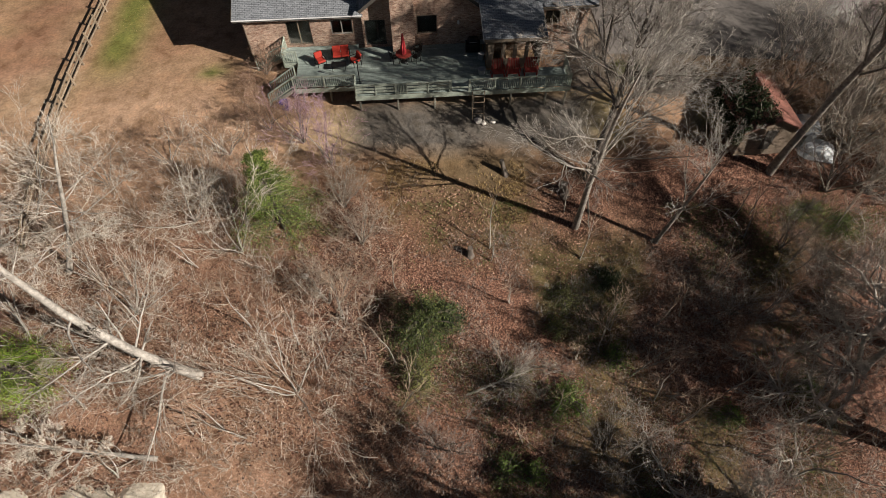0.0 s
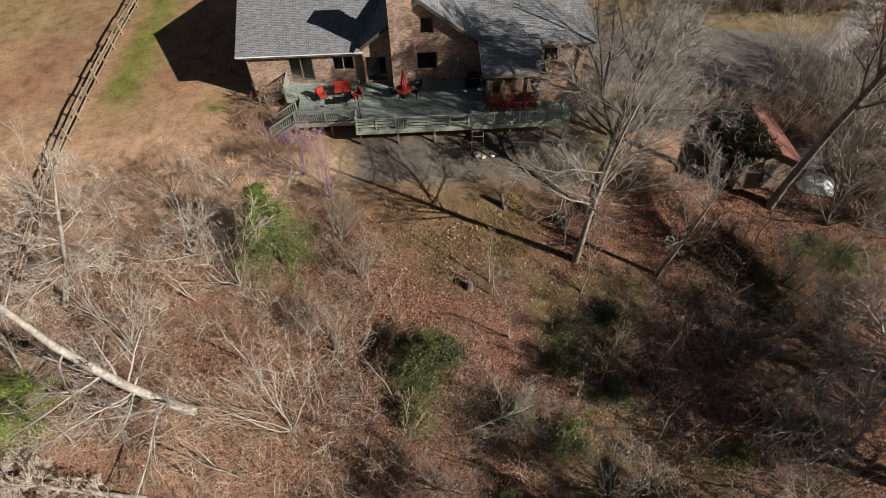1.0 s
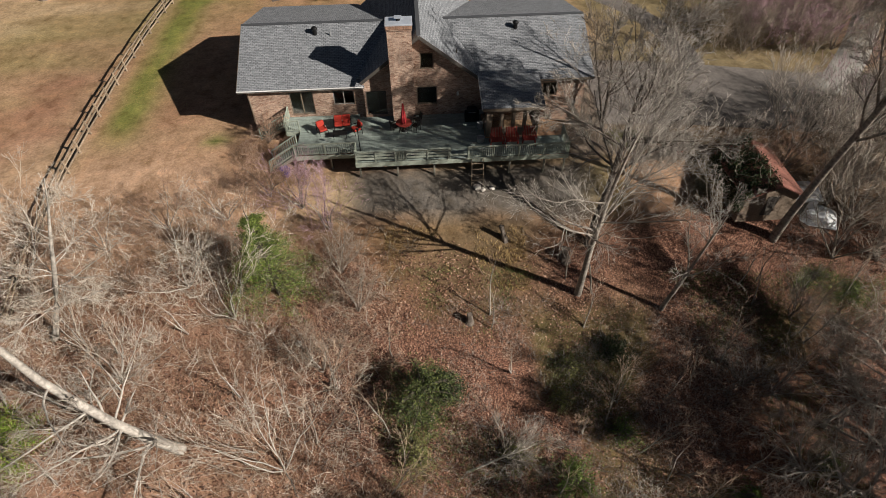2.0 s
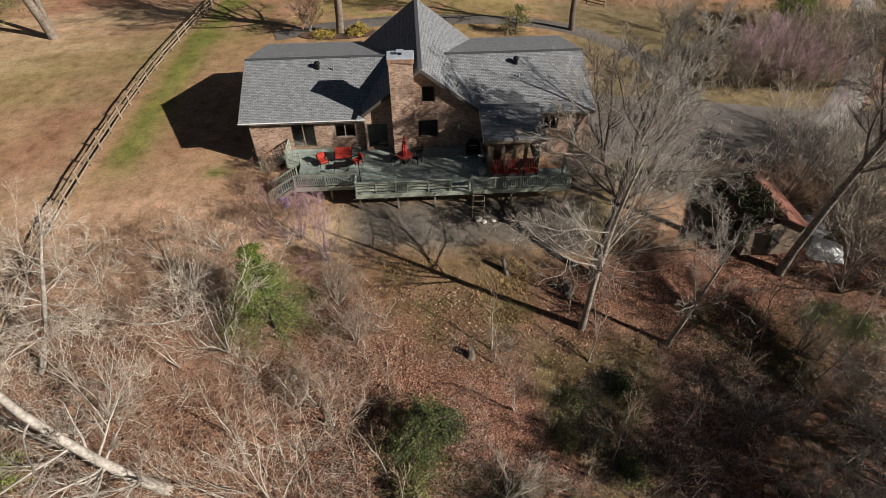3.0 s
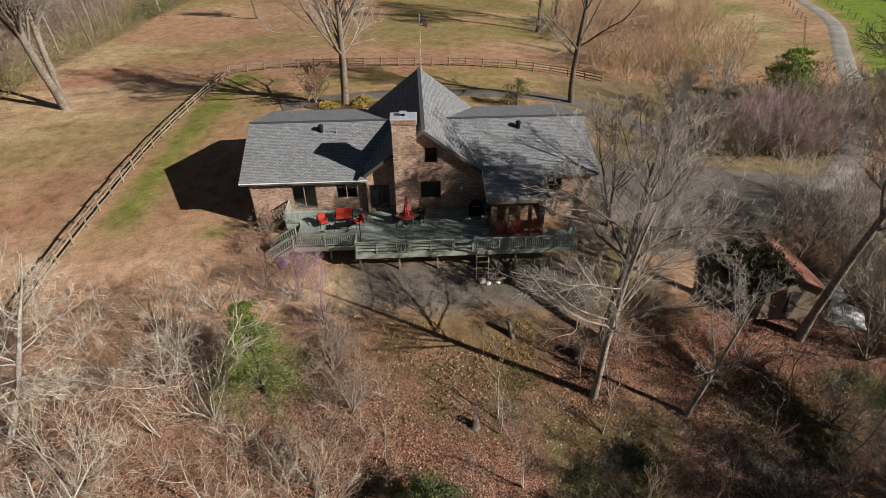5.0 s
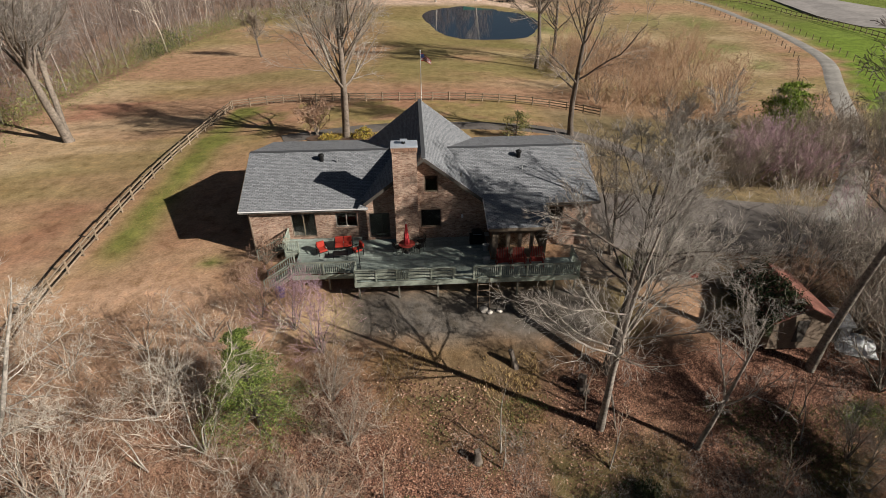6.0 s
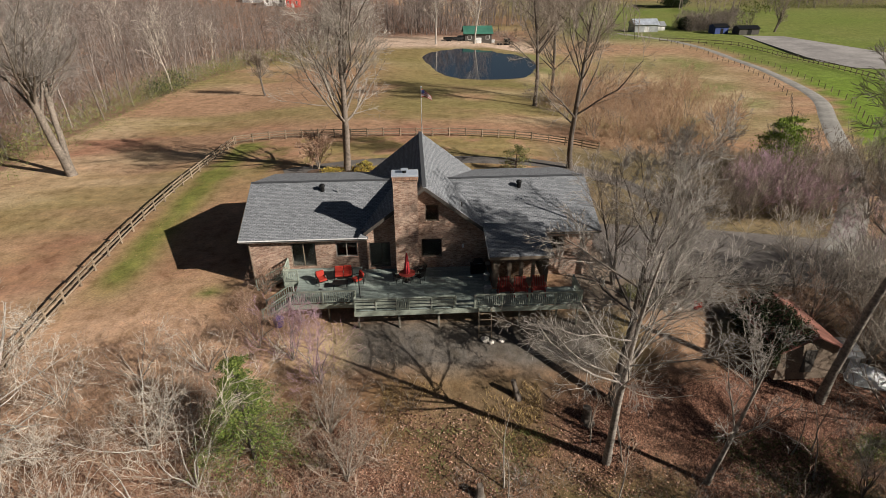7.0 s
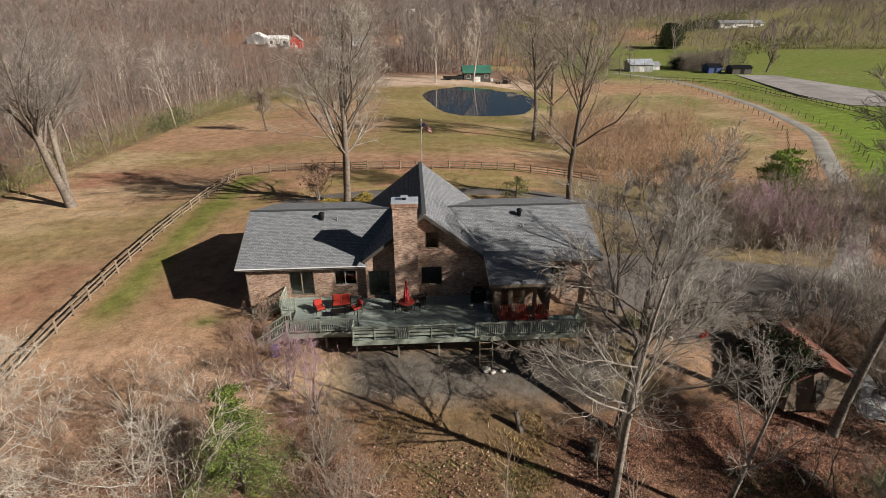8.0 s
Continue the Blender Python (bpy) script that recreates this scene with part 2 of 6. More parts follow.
def water_material():
    m, n, l, b = material("water", 0.04, spec=0.5)
    b.inputs["Base Color"].default_value = (0.012, 0.02, 0.035, 1)
    tc = n.new("ShaderNodeTexCoord")
    t = add(n, "ShaderNodeTexNoise", Scale=1.2, Detail=3.0)
    l.new(tc.outputs["Object"], t.inputs["Vector"])
    bu = add(n, "ShaderNodeBump", Strength=0.08, Distance=0.05)
    l.new(t.outputs["Fac"], bu.inputs["Height"]), l.new(bu.outputs["Normal"], b.inputs["Normal"])
    return m


M["glass"] = glass_material()
M["water"] = water_material()


# ---- shapes ----
def raw_mesh(name, verts, faces, mats=()):
    """A mesh from arrays of vertices and of equal-sided faces (one array, or several of other sizes)."""
    me = bpy.data.meshes.new(name)
    groups = [np.asarray(f, np.int32) for f in (faces if isinstance(faces, (list, tuple)) else [faces]) if len(f)]
    verts = np.asarray(verts, np.float32)
    me.vertices.add(len(verts))
    me.vertices.foreach_set("co", verts.ravel())
    loops = np.concatenate([g.ravel() for g in groups])
    sizes = np.concatenate([np.full(len(g), g.shape[1], np.int32) for g in groups])
    me.loops.add(len(loops))
    me.loops.foreach_set("vertex_index", loops)
    me.polygons.add(len(sizes))
    me.polygons.foreach_set("loop_start", np.concatenate([[0], np.cumsum(sizes)[:-1]]).astype(np.int32))
    me.update(calc_edges=True)
    for m in mats:
        me.materials.append(m)
    return me


def put(name, me, parent=None, label="", matrix=None):
    ob = new(name, me)
    if parent is not None:
        ob.parent = parent
    if matrix is not None:
        ob.matrix_basis = matrix
    if label:
        ob["label"] = label
    return ob


def lay_uv(me):
    """UV in metres on every face: along its level direction and up its slope."""
    layer = me.uv_layers.new(name="UVMap").data
    for p in me.polygons:
        n = p.normal
        u = Vector((0, 0, 1)).cross(n) if abs(n.z) < 0.97 else Vector((1, 0, 0))
        u.normalize()
        v = n.cross(u)
        for li in p.loop_indices:
            co = me.vertices[me.loops[li].vertex_index].co
            layer[li].uv = (co.dot(u), co.dot(v))


def part(name, bm, mat, parent=None, label="", matrix=None, uv=False, smooth=False):
    bmesh.ops.recalc_face_normals(bm, faces=bm.faces)
    me = bpy.data.meshes.new(name)
    bm.to_mesh(me)
    bm.free()
    me.materials.append(mat)
    if uv:
        lay_uv(me)
    if smooth:
        for p in me.polygons:
            p.use_smooth = True
    return put(name, me, parent, label, matrix)


def thing(name, label, category, group="", at=(0, 0, 0), rz=0.0):
    ob = new(name)
    ob.empty_display_size = 0.2
    ob.matrix_basis = pose(*at, 0, 0, rz)
    return tagged(ob, label, category, group)


def box(bm, x0, x1, y0, y1, z0, z1, bevel=0.0):
    r = bmesh.ops.create_cube(bm, size=1.0)
    vs = r["verts"]
    bmesh.ops.scale(bm, vec=(x1 - x0, y1 - y0, z1 - z0), verts=vs)
    bmesh.ops.translate(bm, vec=((x0 + x1) / 2, (y0 + y1) / 2, (z0 + z1) / 2), verts=vs)
    if bevel:
        es = list({e for v in vs for e in v.link_edges})
        bmesh.ops.bevel(bm, geom=es, offset=bevel, segments=1, affect="EDGES")
    return bm


def boxes(*dims, bevel=0.0):
    bm = bmesh.new()
    for d in dims:
        box(bm, *d, bevel=bevel)
    return bm


def rod(bm, p0, p1, r0, r1=None, n=8):
    """A round bar from one point to another."""
    p0, p1 = Vector(p0), Vector(p1)
    r = bmesh.ops.create_cone(bm, cap_ends=True, segments=n, radius1=r0, radius2=r0 if r1 is None else r1, depth=(p1 - p0).length)
    m = Matrix.Translation((p0 + p1) / 2) @ (p1 - p0).to_track_quat("Z", "Y").to_matrix().to_4x4()
    bmesh.ops.transform(bm, matrix=m, verts=r["verts"])
    return bm


BARS = {}


def bar(name, p0, p1, w, t, mat, parent, label="", uneven=0.0):
    """A sawn bar between two points, w wide and t thick; alike bars share one mesh."""
    p0, p1 = Vector(p0), Vector(p1)
    d = p1 - p0
    key = (round(d.length, 2), w, t, mat.name)
    if key not in BARS:
        bm = boxes((-w / 2, w / 2, -t / 2, t / 2, -d.length / 2, d.length / 2), bevel=min(w, t) * 0.12)
        bmesh.ops.recalc_face_normals(bm, faces=bm.faces)
        me = bpy.data.meshes.new(name)
        bm.to_mesh(me)
        bm.free()
        me.materials.append(mat)
        BARS[key] = me
    x = Vector((0, 0, 1)).cross(d)
    x = x.normalized() if x.length > 0.01 * d.length else Vector((1, 0, 0))
    z = d.normalized()
    y = z.cross(x)
    m = Matrix((x, y, z)).transposed().to_4x4()
    return put(name, BARS[key], parent, label, Matrix.Translation((p0 + p1) / 2) @ m)


def sheet_prism(outline, holes, place, depth):
    """A wall: a flat outline with holes, given thickness. place maps (u, v, d) into the world."""
    from mathutils.geometry import tessellate_polygon

    loops = [outline, *holes]
    flat = [p for lp in loops for p in lp]
    tris = tessellate_polygon([[Vector((u, v, 0)) for u, v in lp] for lp in loops])
    bm = bmesh.new()
    front = [bm.verts.new(place(u, v, 0.0)) for u, v in flat]
    back = [bm.verts.new(place(u, v, depth)) for u, v in flat]
    for a, b, c in tris:
        for vs in ((front[a], front[b], front[c]), (back[a], back[c], back[b])):
            try:
                bm.faces.new(vs)
            except ValueError:
                pass
    i = 0
    for lp in loops:
        for k in range(len(lp)):
            a, b = i + k, i + (k + 1) % len(lp)
            bm.faces.new((front[a], front[b], back[b], back[a]))
        i += len(lp)
    return bm


def rect(u0, u1, v0, v1):
    return [(u0, v0), (u1, v0), (u1, v1), (u0, v1)]


def slab(points, thick):
    """A roof plane with thickness below it."""
    bm = bmesh.new()
    top = [bm.verts.new(p) for p in points]
    low = [bm.verts.new((p[0], p[1], p[2] - thick)) for p in points]
    bm.faces.new(top)
    bm.faces.new(low[::-1])
    for a in range(len(points)):
        b = (a + 1) % len(points)
        bm.faces.new((top[a], low[a], low[b], top[b]))
    return bm


def lattice_noise(x, y, size, seed):
    """Smooth noise between 0 and 1 on the plan."""
    u, v = np.asarray(x, float) / size, np.asarray(y, float) / size
    i, j = np.floor(u), np.floor(v)
    fu, fv = u - i, v - j
    fu, fv = fu * fu * (3 - 2 * fu), fv * fv * (3 - 2 * fv)

    def h01(a, b):
        s = np.sin(a * 127.1 + b * 311.7 + seed * 74.7) * 43758.5453
        return s - np.floor(s)

    return (h01(i, j) * (1 - fu) + h01(i + 1, j) * fu) * (1 - fv) + (h01(i, j + 1) * (1 - fu) + h01(i + 1, j + 1) * fu) * fv


def fractal(x, y, size, seed):
    return sum(lattice_noise(x, y, size / 2**k, seed + k) * 0.5 ** (k + 1) for k in range(4)) / 0.9375


def softplus(v, k):
    return k * np.logaddexp(0, np.asarray(v, float) / k)


def height(x, y):
    """The lie of the land: level round the house, down to the creek in front, gently away behind, hills far off."""
    x, y = np.asarray(x, float), np.asarray(y, float)
    f = softplus(-5.5 - y, 2.0)
    z = -1.2 - 0.40 * f - 0.012 * f * np.clip(x - 8, -25, 25) * np.exp(-f / 25) + 0.003 * np.clip(f, 0, 30) ** 2
    z = z - 0.1 * np.minimum(softplus(x - 25, 4), 25) - 0.06 * np.minimum(softplus(-5 - x, 3), 20)
    z = z - 0.045 * np.minimum(softplus(y - 22, 6), 130)
    d = np.sqrt((x - 40) ** 2 + y**2)
    return z + 0.13 * softplus(d - 430, 50)


def level(x, y):
    return float(height(x, y))


# ---- the ground ----
def spaced(lo, hi, step, far_lo, far_hi, grow):
    mid = list(np.arange(lo, hi + step / 2, step))
    up, s = [], step
    while (up[-1] if up else mid[-1]) < far_hi:
        s *= grow
        up.append((up[-1] if up else mid[-1]) + s)
    down, s = [], step
    while (down[-1] if down else mid[0]) > far_lo:
        s *= grow
        down.append((down[-1] if down else mid[0]) - s)
    return np.array(down[::-1] + mid + up)


def smooth(v, lo, hi):
    t = np.clip((v - lo) / (hi - lo), 0, 1)
    return t * t * (3 - 2 * t)


POND = (30.0, 138.0, 18.2, 30.0)
POND_SKEW = 0.25


def in_pond(x, y):
    u, v = (x - POND[0]) / POND[2], (y - POND[1] + POND_SKEW * (x - POND[0])) / POND[3]
    a, r = np.arctan2(v, u), np.hypot(u, v)
    return r / (1 + 0.05 * np.sin(3 * a + 1) + 0.04 * np.sin(5 * a))


POND_Z = -7.3


def fence_x(y):
    return np.interp(y, [-16, -9, -4, 1.5, 7, 13, 20, 26, 34, 40, 42.5], [-16.5, -16.7, -16.8, -17.05, -17.25, -17.35, -17.3, -17.1, -16.7, -16.3, -16.2])


def left_of_edge(x, y):
    """The side of the pasture where the woods stand."""
    edge = np.interp(y, [20, 31, 44, 62, 83, 118, 144, 163, 195, 260], [-44, -43.5, -44, -44.7, -44.2, -43.5, -37.6, -24.5, -9, 0])
    return x < edge


def build_ground():
    xs = spaced(-40, 52, 0.75, -2200, 2400, 1.09)
    ys = spaced(-40, 46, 0.75, -400, 3000, 1.07)
    X, Y = np.meshgrid(xs, ys)
    Z = height(X, Y)
    near = np.exp(-np.maximum(0, np.hypot(X - 10, Y) - 60) / 60)
    Z = Z + (fractal(X, Y, 6, 3) - 0.5) * 0.35 * near * smooth(-Y, 4, 10) + (fractal(X, Y, 1.6, 8) - 0.5) * 0.12 * near * smooth(-Y, 6, 12)
    r = in_pond(X, Y)
    bank = smooth(r, 1.0, 1.9)
    Z = np.where(r < 1.9, np.minimum(Z * bank + (POND_Z + 0.25) * (1 - bank), 1e9), Z)
    Z = np.where(r < 1.0, POND_Z - 0.6 * smooth(-r, -1, -0.7) + 0.1, Z)
    n1, n2, n3 = fractal(X, Y, 9, 11), fractal(X, Y, 30, 21), fractal(X, Y, 3, 31)

    def tone(*c):
        return np.array(c)[None, None, :] * np.ones((*X.shape, 1))

    def over(base, c, w):
        return base * (1 - w[..., None]) + tone(*c) * w[..., None]

    col = tone(0.33, 0.206, 0.133)  # dead grass of the pasture
    col = over(col, (0.3, 0.155, 0.105), smooth(n1, 0.42, 0.66) * 0.8 * smooth(-X, -28, -12) * smooth(-Y, -75, -50))
    col = over(col, (0.21, 0.19, 0.075), smooth(fractal(X * 0.5, Y * 1.8, 26, 41), 0.46, 0.7) * 0.65)
    col = over(col, (0.2, 0.175, 0.07), smooth(Y, 46, 60) * smooth(-Y, -125, -90) * smooth(X, -12, 8) * smooth(-X, -62, -42) * smooth(fractal(X, Y, 11, 43), 0.35, 0.65) * 0.75)
    col = over(col, (0.43, 0.325, 0.21), smooth(fractal(X * 0.4, Y * 2.0, 18, 47), 0.54, 0.76) * 0.75)
    # lawn inside the fence, greener along it
    inside = smooth(X - fence_x(Y), 0.0, 0.8) * smooth(Y, -6, -2) * smooth(-Y, -43, -41) * smooth(-X, -30, -24)
    col = over(col, (0.335, 0.2, 0.125), inside * 0.6)
    strip = np.exp(-(((X - fence_x(Y) - 2.6) / 1.9) ** 2)) * smooth(Y, -3, 3)
    col = over(col, (0.15, 0.17, 0.04), inside * np.clip(strip * (0.5 + 0.9 * n3) + smooth(Y, 20, 32) * 0.5 * smooth(n3, 0.4, 0.6), 0, 0.9))
    col = over(col, (0.1, 0.15, 0.025), inside * np.exp(-(np.hypot((X + 6.4) / 1.2, (Y + 1.0) / 0.8) ** 2)) * smooth(n3, 0.35, 0.6))
    # banks round the pond, bare earth behind it
    col = over(col, (0.17, 0.155, 0.055), smooth(-r, -2.6, -1.2) * 0.7)
    col = over(col, (0.47, 0.36, 0.285), smooth(Y, 166, 172) * smooth(-Y, -212, -190) * smooth(X, -25, -5) * smooth(-X, -70, -50))
    # green hayfield past the drive
    drive = np.interp(Y, [16, 30, 45, 58, 76, 96, 130, 165, 191, 240], [58, 68, 77, 85, 96, 104, 114, 120, 122, 122])
    green = smooth(X - drive, 2.5, 4.5) * smooth(Y, 20, 35)
    far = smooth(Y + 0.35 * X, 215, 250) * smooth(X, 60, 90)
    col = over(col, (0.115, 0.168, 0.03), np.clip(green, 0, 1) * (0.7 + 0.3 * n1))
    col = over(col, (0.145, 0.225, 0.03), np.clip(green, 0, 1) * smooth(-Y, -150, -90) * 0.8)
    col = over(col, (0.125, 0.155, 0.05), far * (1 - green) * 0.9)
    beyond = smooth(Y + 0.35 * X, 395, 425) * smooth(X, 60, 110)
    col = over(col, (0.19, 0.165, 0.08), beyond * (0.6 + 0.4 * n2))
    col = over(col, (0.34, 0.2, 0.12), smooth(fractal(X, Y, 40, 61), 0.4, 0.6) * smooth(Y, 380, 410) * smooth(-Y, -500, -450) * smooth(X, 120, 140) * smooth(-X, -230, -200) * 0.9)
    # grey mulch and gravel below the deck, worn earth beside the drive
    g = smooth(-Y + 1.2 * (n3 - 0.5), 4.2, 5.6) * smooth(Y + 2.5 * n1, -9.8, -8.2) * smooth(X, 3, 6) * smooth(-X, -25, -21)
    # grey gravel tone lowered so the colour also holds the shade under the deck
    col = over(col, (0.105, 0.095, 0.086), g * 0.97)
    col = over(col, (0.225, 0.13, 0.083), smooth(-Y + 2 * (n3 - 0.5), 8.5, 10.5) * 0.95)
    y2 = smooth(-Y, 8.5, 10.5) * smooth(Y, -16.5, -13) * smooth(X, 4, 8) * smooth(-X, -19, -15)
    col = over(col, (0.2, 0.135, 0.066), y2 * (0.5 + 0.5 * n1))
    p = smooth(X + n3, 24.5, 26.5) * smooth(-X + 0.4 * (Y + 4), -32.5, -31.0) * smooth(Y + n3, -10.5, -8.5) * smooth(-Y, 1.5, 3.0)
    col = over(col, (0.28, 0.178, 0.115), p)
    litter = smooth(-Y + 5 * (n1 - 0.5) - 0.12 * np.maximum(0, 6 - X) + 0.3 * np.clip(X - 15, 0, 10), 10.0, 13.0)
    litter = litter * (1 - 0.75 * y2)
    litter = litter * (0.7 + 0.3 * smooth(n2 * 0.5 + n1 * 0.5, 0.38, 0.52))
    litter = litter * (1 - 0.35 * smooth(-X, -5, 3))
    left = smooth(-X, -4, 2) * smooth(-Y + 3 * n1, 2, 7)
    col = over(col, (0.43, 0.28, 0.19), left * 0.85)
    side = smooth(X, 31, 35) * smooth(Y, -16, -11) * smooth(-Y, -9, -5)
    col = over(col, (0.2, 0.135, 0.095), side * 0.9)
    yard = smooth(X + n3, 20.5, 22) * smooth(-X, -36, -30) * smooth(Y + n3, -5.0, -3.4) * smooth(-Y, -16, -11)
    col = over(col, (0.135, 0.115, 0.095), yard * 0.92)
    rough = smooth(X, 24, 30) * smooth(Y, 7, 9) * smooth(-Y, -62, -44) * smooth(drive - X, 2, 5)
    col = over(col, (0.15, 0.123, 0.07), rough * smooth(-Y, -42, -33) * (0.8 + 0.2 * n1))
    yard = smooth(X, 34, 42) * smooth(Y, 40, 52) * smooth(-Y, -175, -140) * smooth(drive - X, 6, 16)
    col = over(col, (0.25, 0.2, 0.105), yard * 0.9)
    col = over(col, (0.41, 0.32, 0.2), yard * smooth(fractal(X, Y, 14, 73), 0.52, 0.66) * 0.8)
    col = over(col, (0.16, 0.185, 0.06), yard * smooth(fractal(X, Y, 12, 79), 0.58, 0.7) * 0.7)
    # dark olive-brown soil, its colour deepened further to carry the trees' dappled shade
    shaded_soil = smooth(X + 4 * (n1 - 0.5), 6, 12) * smooth(-X, -36, -28) * smooth(-Y + 2 * (n3 - 0.5), 8.6, 10.5) * smooth(Y, -24, -18)
    col = over(col, (0.115, 0.083, 0.05), shaded_soil * np.clip(0.55 + 0.6 * n3, 0, 0.92))
    litter = litter * (1 - 0.5 * shaded_soil * smooth(Y, -19, -15) * smooth(-X, -21, -17))
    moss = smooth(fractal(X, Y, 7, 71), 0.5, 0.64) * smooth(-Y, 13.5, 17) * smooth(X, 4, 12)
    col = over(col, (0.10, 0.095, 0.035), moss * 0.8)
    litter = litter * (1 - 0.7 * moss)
    # wooded ground of the far hills
    d = np.hypot(X - 40, Y)
    hill = smooth(d, 440, 500) * np.where(X < 90, 1.0, smooth(Y, 500, 560))
    col = over(col, (0.15, 0.122, 0.108), hill)
    wood = np.where(left_of_edge(X, Y) & (Y > 18), 1.0, 0.0) + np.where((Y > 205) & (X < 60 - 0.35 * (Y - 205)) & ~((np.abs(X + 68) < 50) & (np.abs(Y - 352) < 30)), 1.0, 0.0)
    col = over(col, (0.2, 0.12, 0.09), np.clip(wood, 0, 1) * 0.9)
    nx, ny = len(xs), len(ys)
    idx = np.arange(nx * ny).reshape(ny, nx)
    faces = np.stack([idx[:-1, :-1], idx[:-1, 1:], idx[1:, 1:], idx[1:, :-1]], -1).reshape(-1, 4)
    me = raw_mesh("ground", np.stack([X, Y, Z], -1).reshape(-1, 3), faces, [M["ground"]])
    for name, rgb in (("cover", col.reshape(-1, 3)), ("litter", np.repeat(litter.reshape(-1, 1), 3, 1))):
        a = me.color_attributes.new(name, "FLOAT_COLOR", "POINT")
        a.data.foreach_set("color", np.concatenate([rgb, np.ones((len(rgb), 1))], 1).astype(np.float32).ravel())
    me.polygons.foreach_set("use_smooth", np.ones(len(me.polygons), bool))
    return tagged(put("ground", me), "sloping ground of dead grass, leaf litter and pasture", "ground", kind="structure")


build_ground()


def ribbon(name, line, width, mat, label, lift=0.03, category="road"):
    """A road that lies on the land along a line, with a small thickness."""
    pts = [Vector((x, y, 0)) for x, y in line]
    fine = []
    for a in range(len(pts) - 1):
        p0, p1, p2, p3 = pts[max(a - 1, 0)], pts[a], pts[a + 1], pts[min(a + 2, len(pts) - 1)]
        for k in range(12):
            t = k / 12
            fine.append(0.5 * ((2 * p1) + (p2 - p0) * t + (2 * p0 - 5 * p1 + 4 * p2 - p3) * t * t + (3 * p1 - p0 - 3 * p2 + p3) * t**3))
    fine.append(pts[-1])
    bm = bmesh.new()
    rows = []
    for a, p in enumerate(fine):
        d = (fine[min(a + 1, len(fine) - 1)] - fine[max(a - 1, 0)]).normalized()
        s = Vector((-d.y, d.x, 0))
        row = []
        for k in (-1, -0.6, -0.2, 0.2, 0.6, 1):
            q = p + s * (width / 2 * k)
            row.append(bm.verts.new((q.x, q.y, level(q.x, q.y) + (lift if abs(k) < 1 else -0.1))))
        rows.append(row)
    for a, b in zip(rows, rows[1:]):
        for k in range(5):
            bm.faces.new((a[k], a[k + 1], b[k + 1], b[k]))
    return tagged(part(name, bm, mat, smooth=True), label, category, kind="structure")


ribbon("road_front", [(-6, 26), (4, 29), (14, 29.5), (26, 27.5), (33, 22), (36, 15), (36, 8)], 4.2, M["asphalt"], "grey asphalt drive curving past the front of the house", 0.05)
ribbon("road_parking", [(25.0, 4.2), (34, 4.2), (44, 3.8), (62, 3.0)], 14.0, M["asphalt"], "wide worn asphalt parking area beside the house", 0.06)
ribbon("road_drive", [(48, 5), (57, 15), (68, 30), (77, 45), (85, 58), (96, 76), (104, 96), (114, 130), (120, 165), (119, 191), (113, 209), (104, 224)], 3.6, M["gravel"], "pale gravel farm drive curving past a green field", 0.12)


def build_pond():
    a = np.linspace(0, 2 * np.pi, 96, endpoint=False)
    rad = 1.02 * (1 + 0.05 * np.sin(3 * a + 1) + 0.04 * np.sin(5 * a))
    bm = bmesh.new()
    ring = [bm.verts.new((POND[0] + POND[2] * r * math.cos(t), POND[1] + POND[3] * r * math.sin(t) - POND_SKEW * POND[2] * r * math.cos(t), POND_Z)) for t, r in zip(a, rad)]
    bm.faces.new(ring)
    tagged(part("water", bm, M["water"]), "still dark blue farm pond", "pond", kind="structure")


build_pond()


# ---- the house ----
RX, RZ, SLOPE = 10.1, 6.6, 0.775  # ridge of the middle block
FLOOR = -0.1


def along_x(y):
    return lambda u, v, d: (u, y + d, v)


def along_y(x, inward):
    return lambda u, v, d: (x + inward * d, u, v)


def window_unit(house, x0, x1, z0, z1, y, mullions=(), frame_mat="white_trim", sill=True, bars=()):
    """A framed window set in its opening: frame, panes, sill."""
    w = thing("window", "", "")
    w.parent = house
    f = 0.07
    bm = boxes((x0, x1, y + 0.03, y + 0.11, z0, z0 + f), (x0, x1, y + 0.03, y + 0.11, z1 - f, z1),
               (x0, x0 + f, y + 0.03, y + 0.11, z0 + f, z1 - f), (x1 - f, x1, y + 0.03, y + 0.11, z0 + f, z1 - f))
    edges = [x0 + f, *mullions, x1 - f]
    for m in mullions:
        box(bm, m - 0.035, m + 0.035, y + 0.035, y + 0.105, z0 + f, z1 - f)
    for b in bars:
        box(bm, x0 + f, x1 - f, y + 0.04, y + 0.1, b - 0.02, b + 0.02)
    part("frame", bm, M[frame_mat], w)
    for a, b in zip(edges, edges[1:]):
        p = part("pane", boxes((a + 0.03, b - 0.03, y + 0.065, y + 0.075, z0 + f, z1 - f)), M["glass"], w)
        p.visible_shadow = False
    if sill:
        part("sill", boxes((x0 - 0.06, x1 + 0.06, y - 0.07, y + 0.02, z0 - 0.08, z0 - 0.005), bevel=0.01), M["brick"], w, "brick sill", uv=True)
    return w


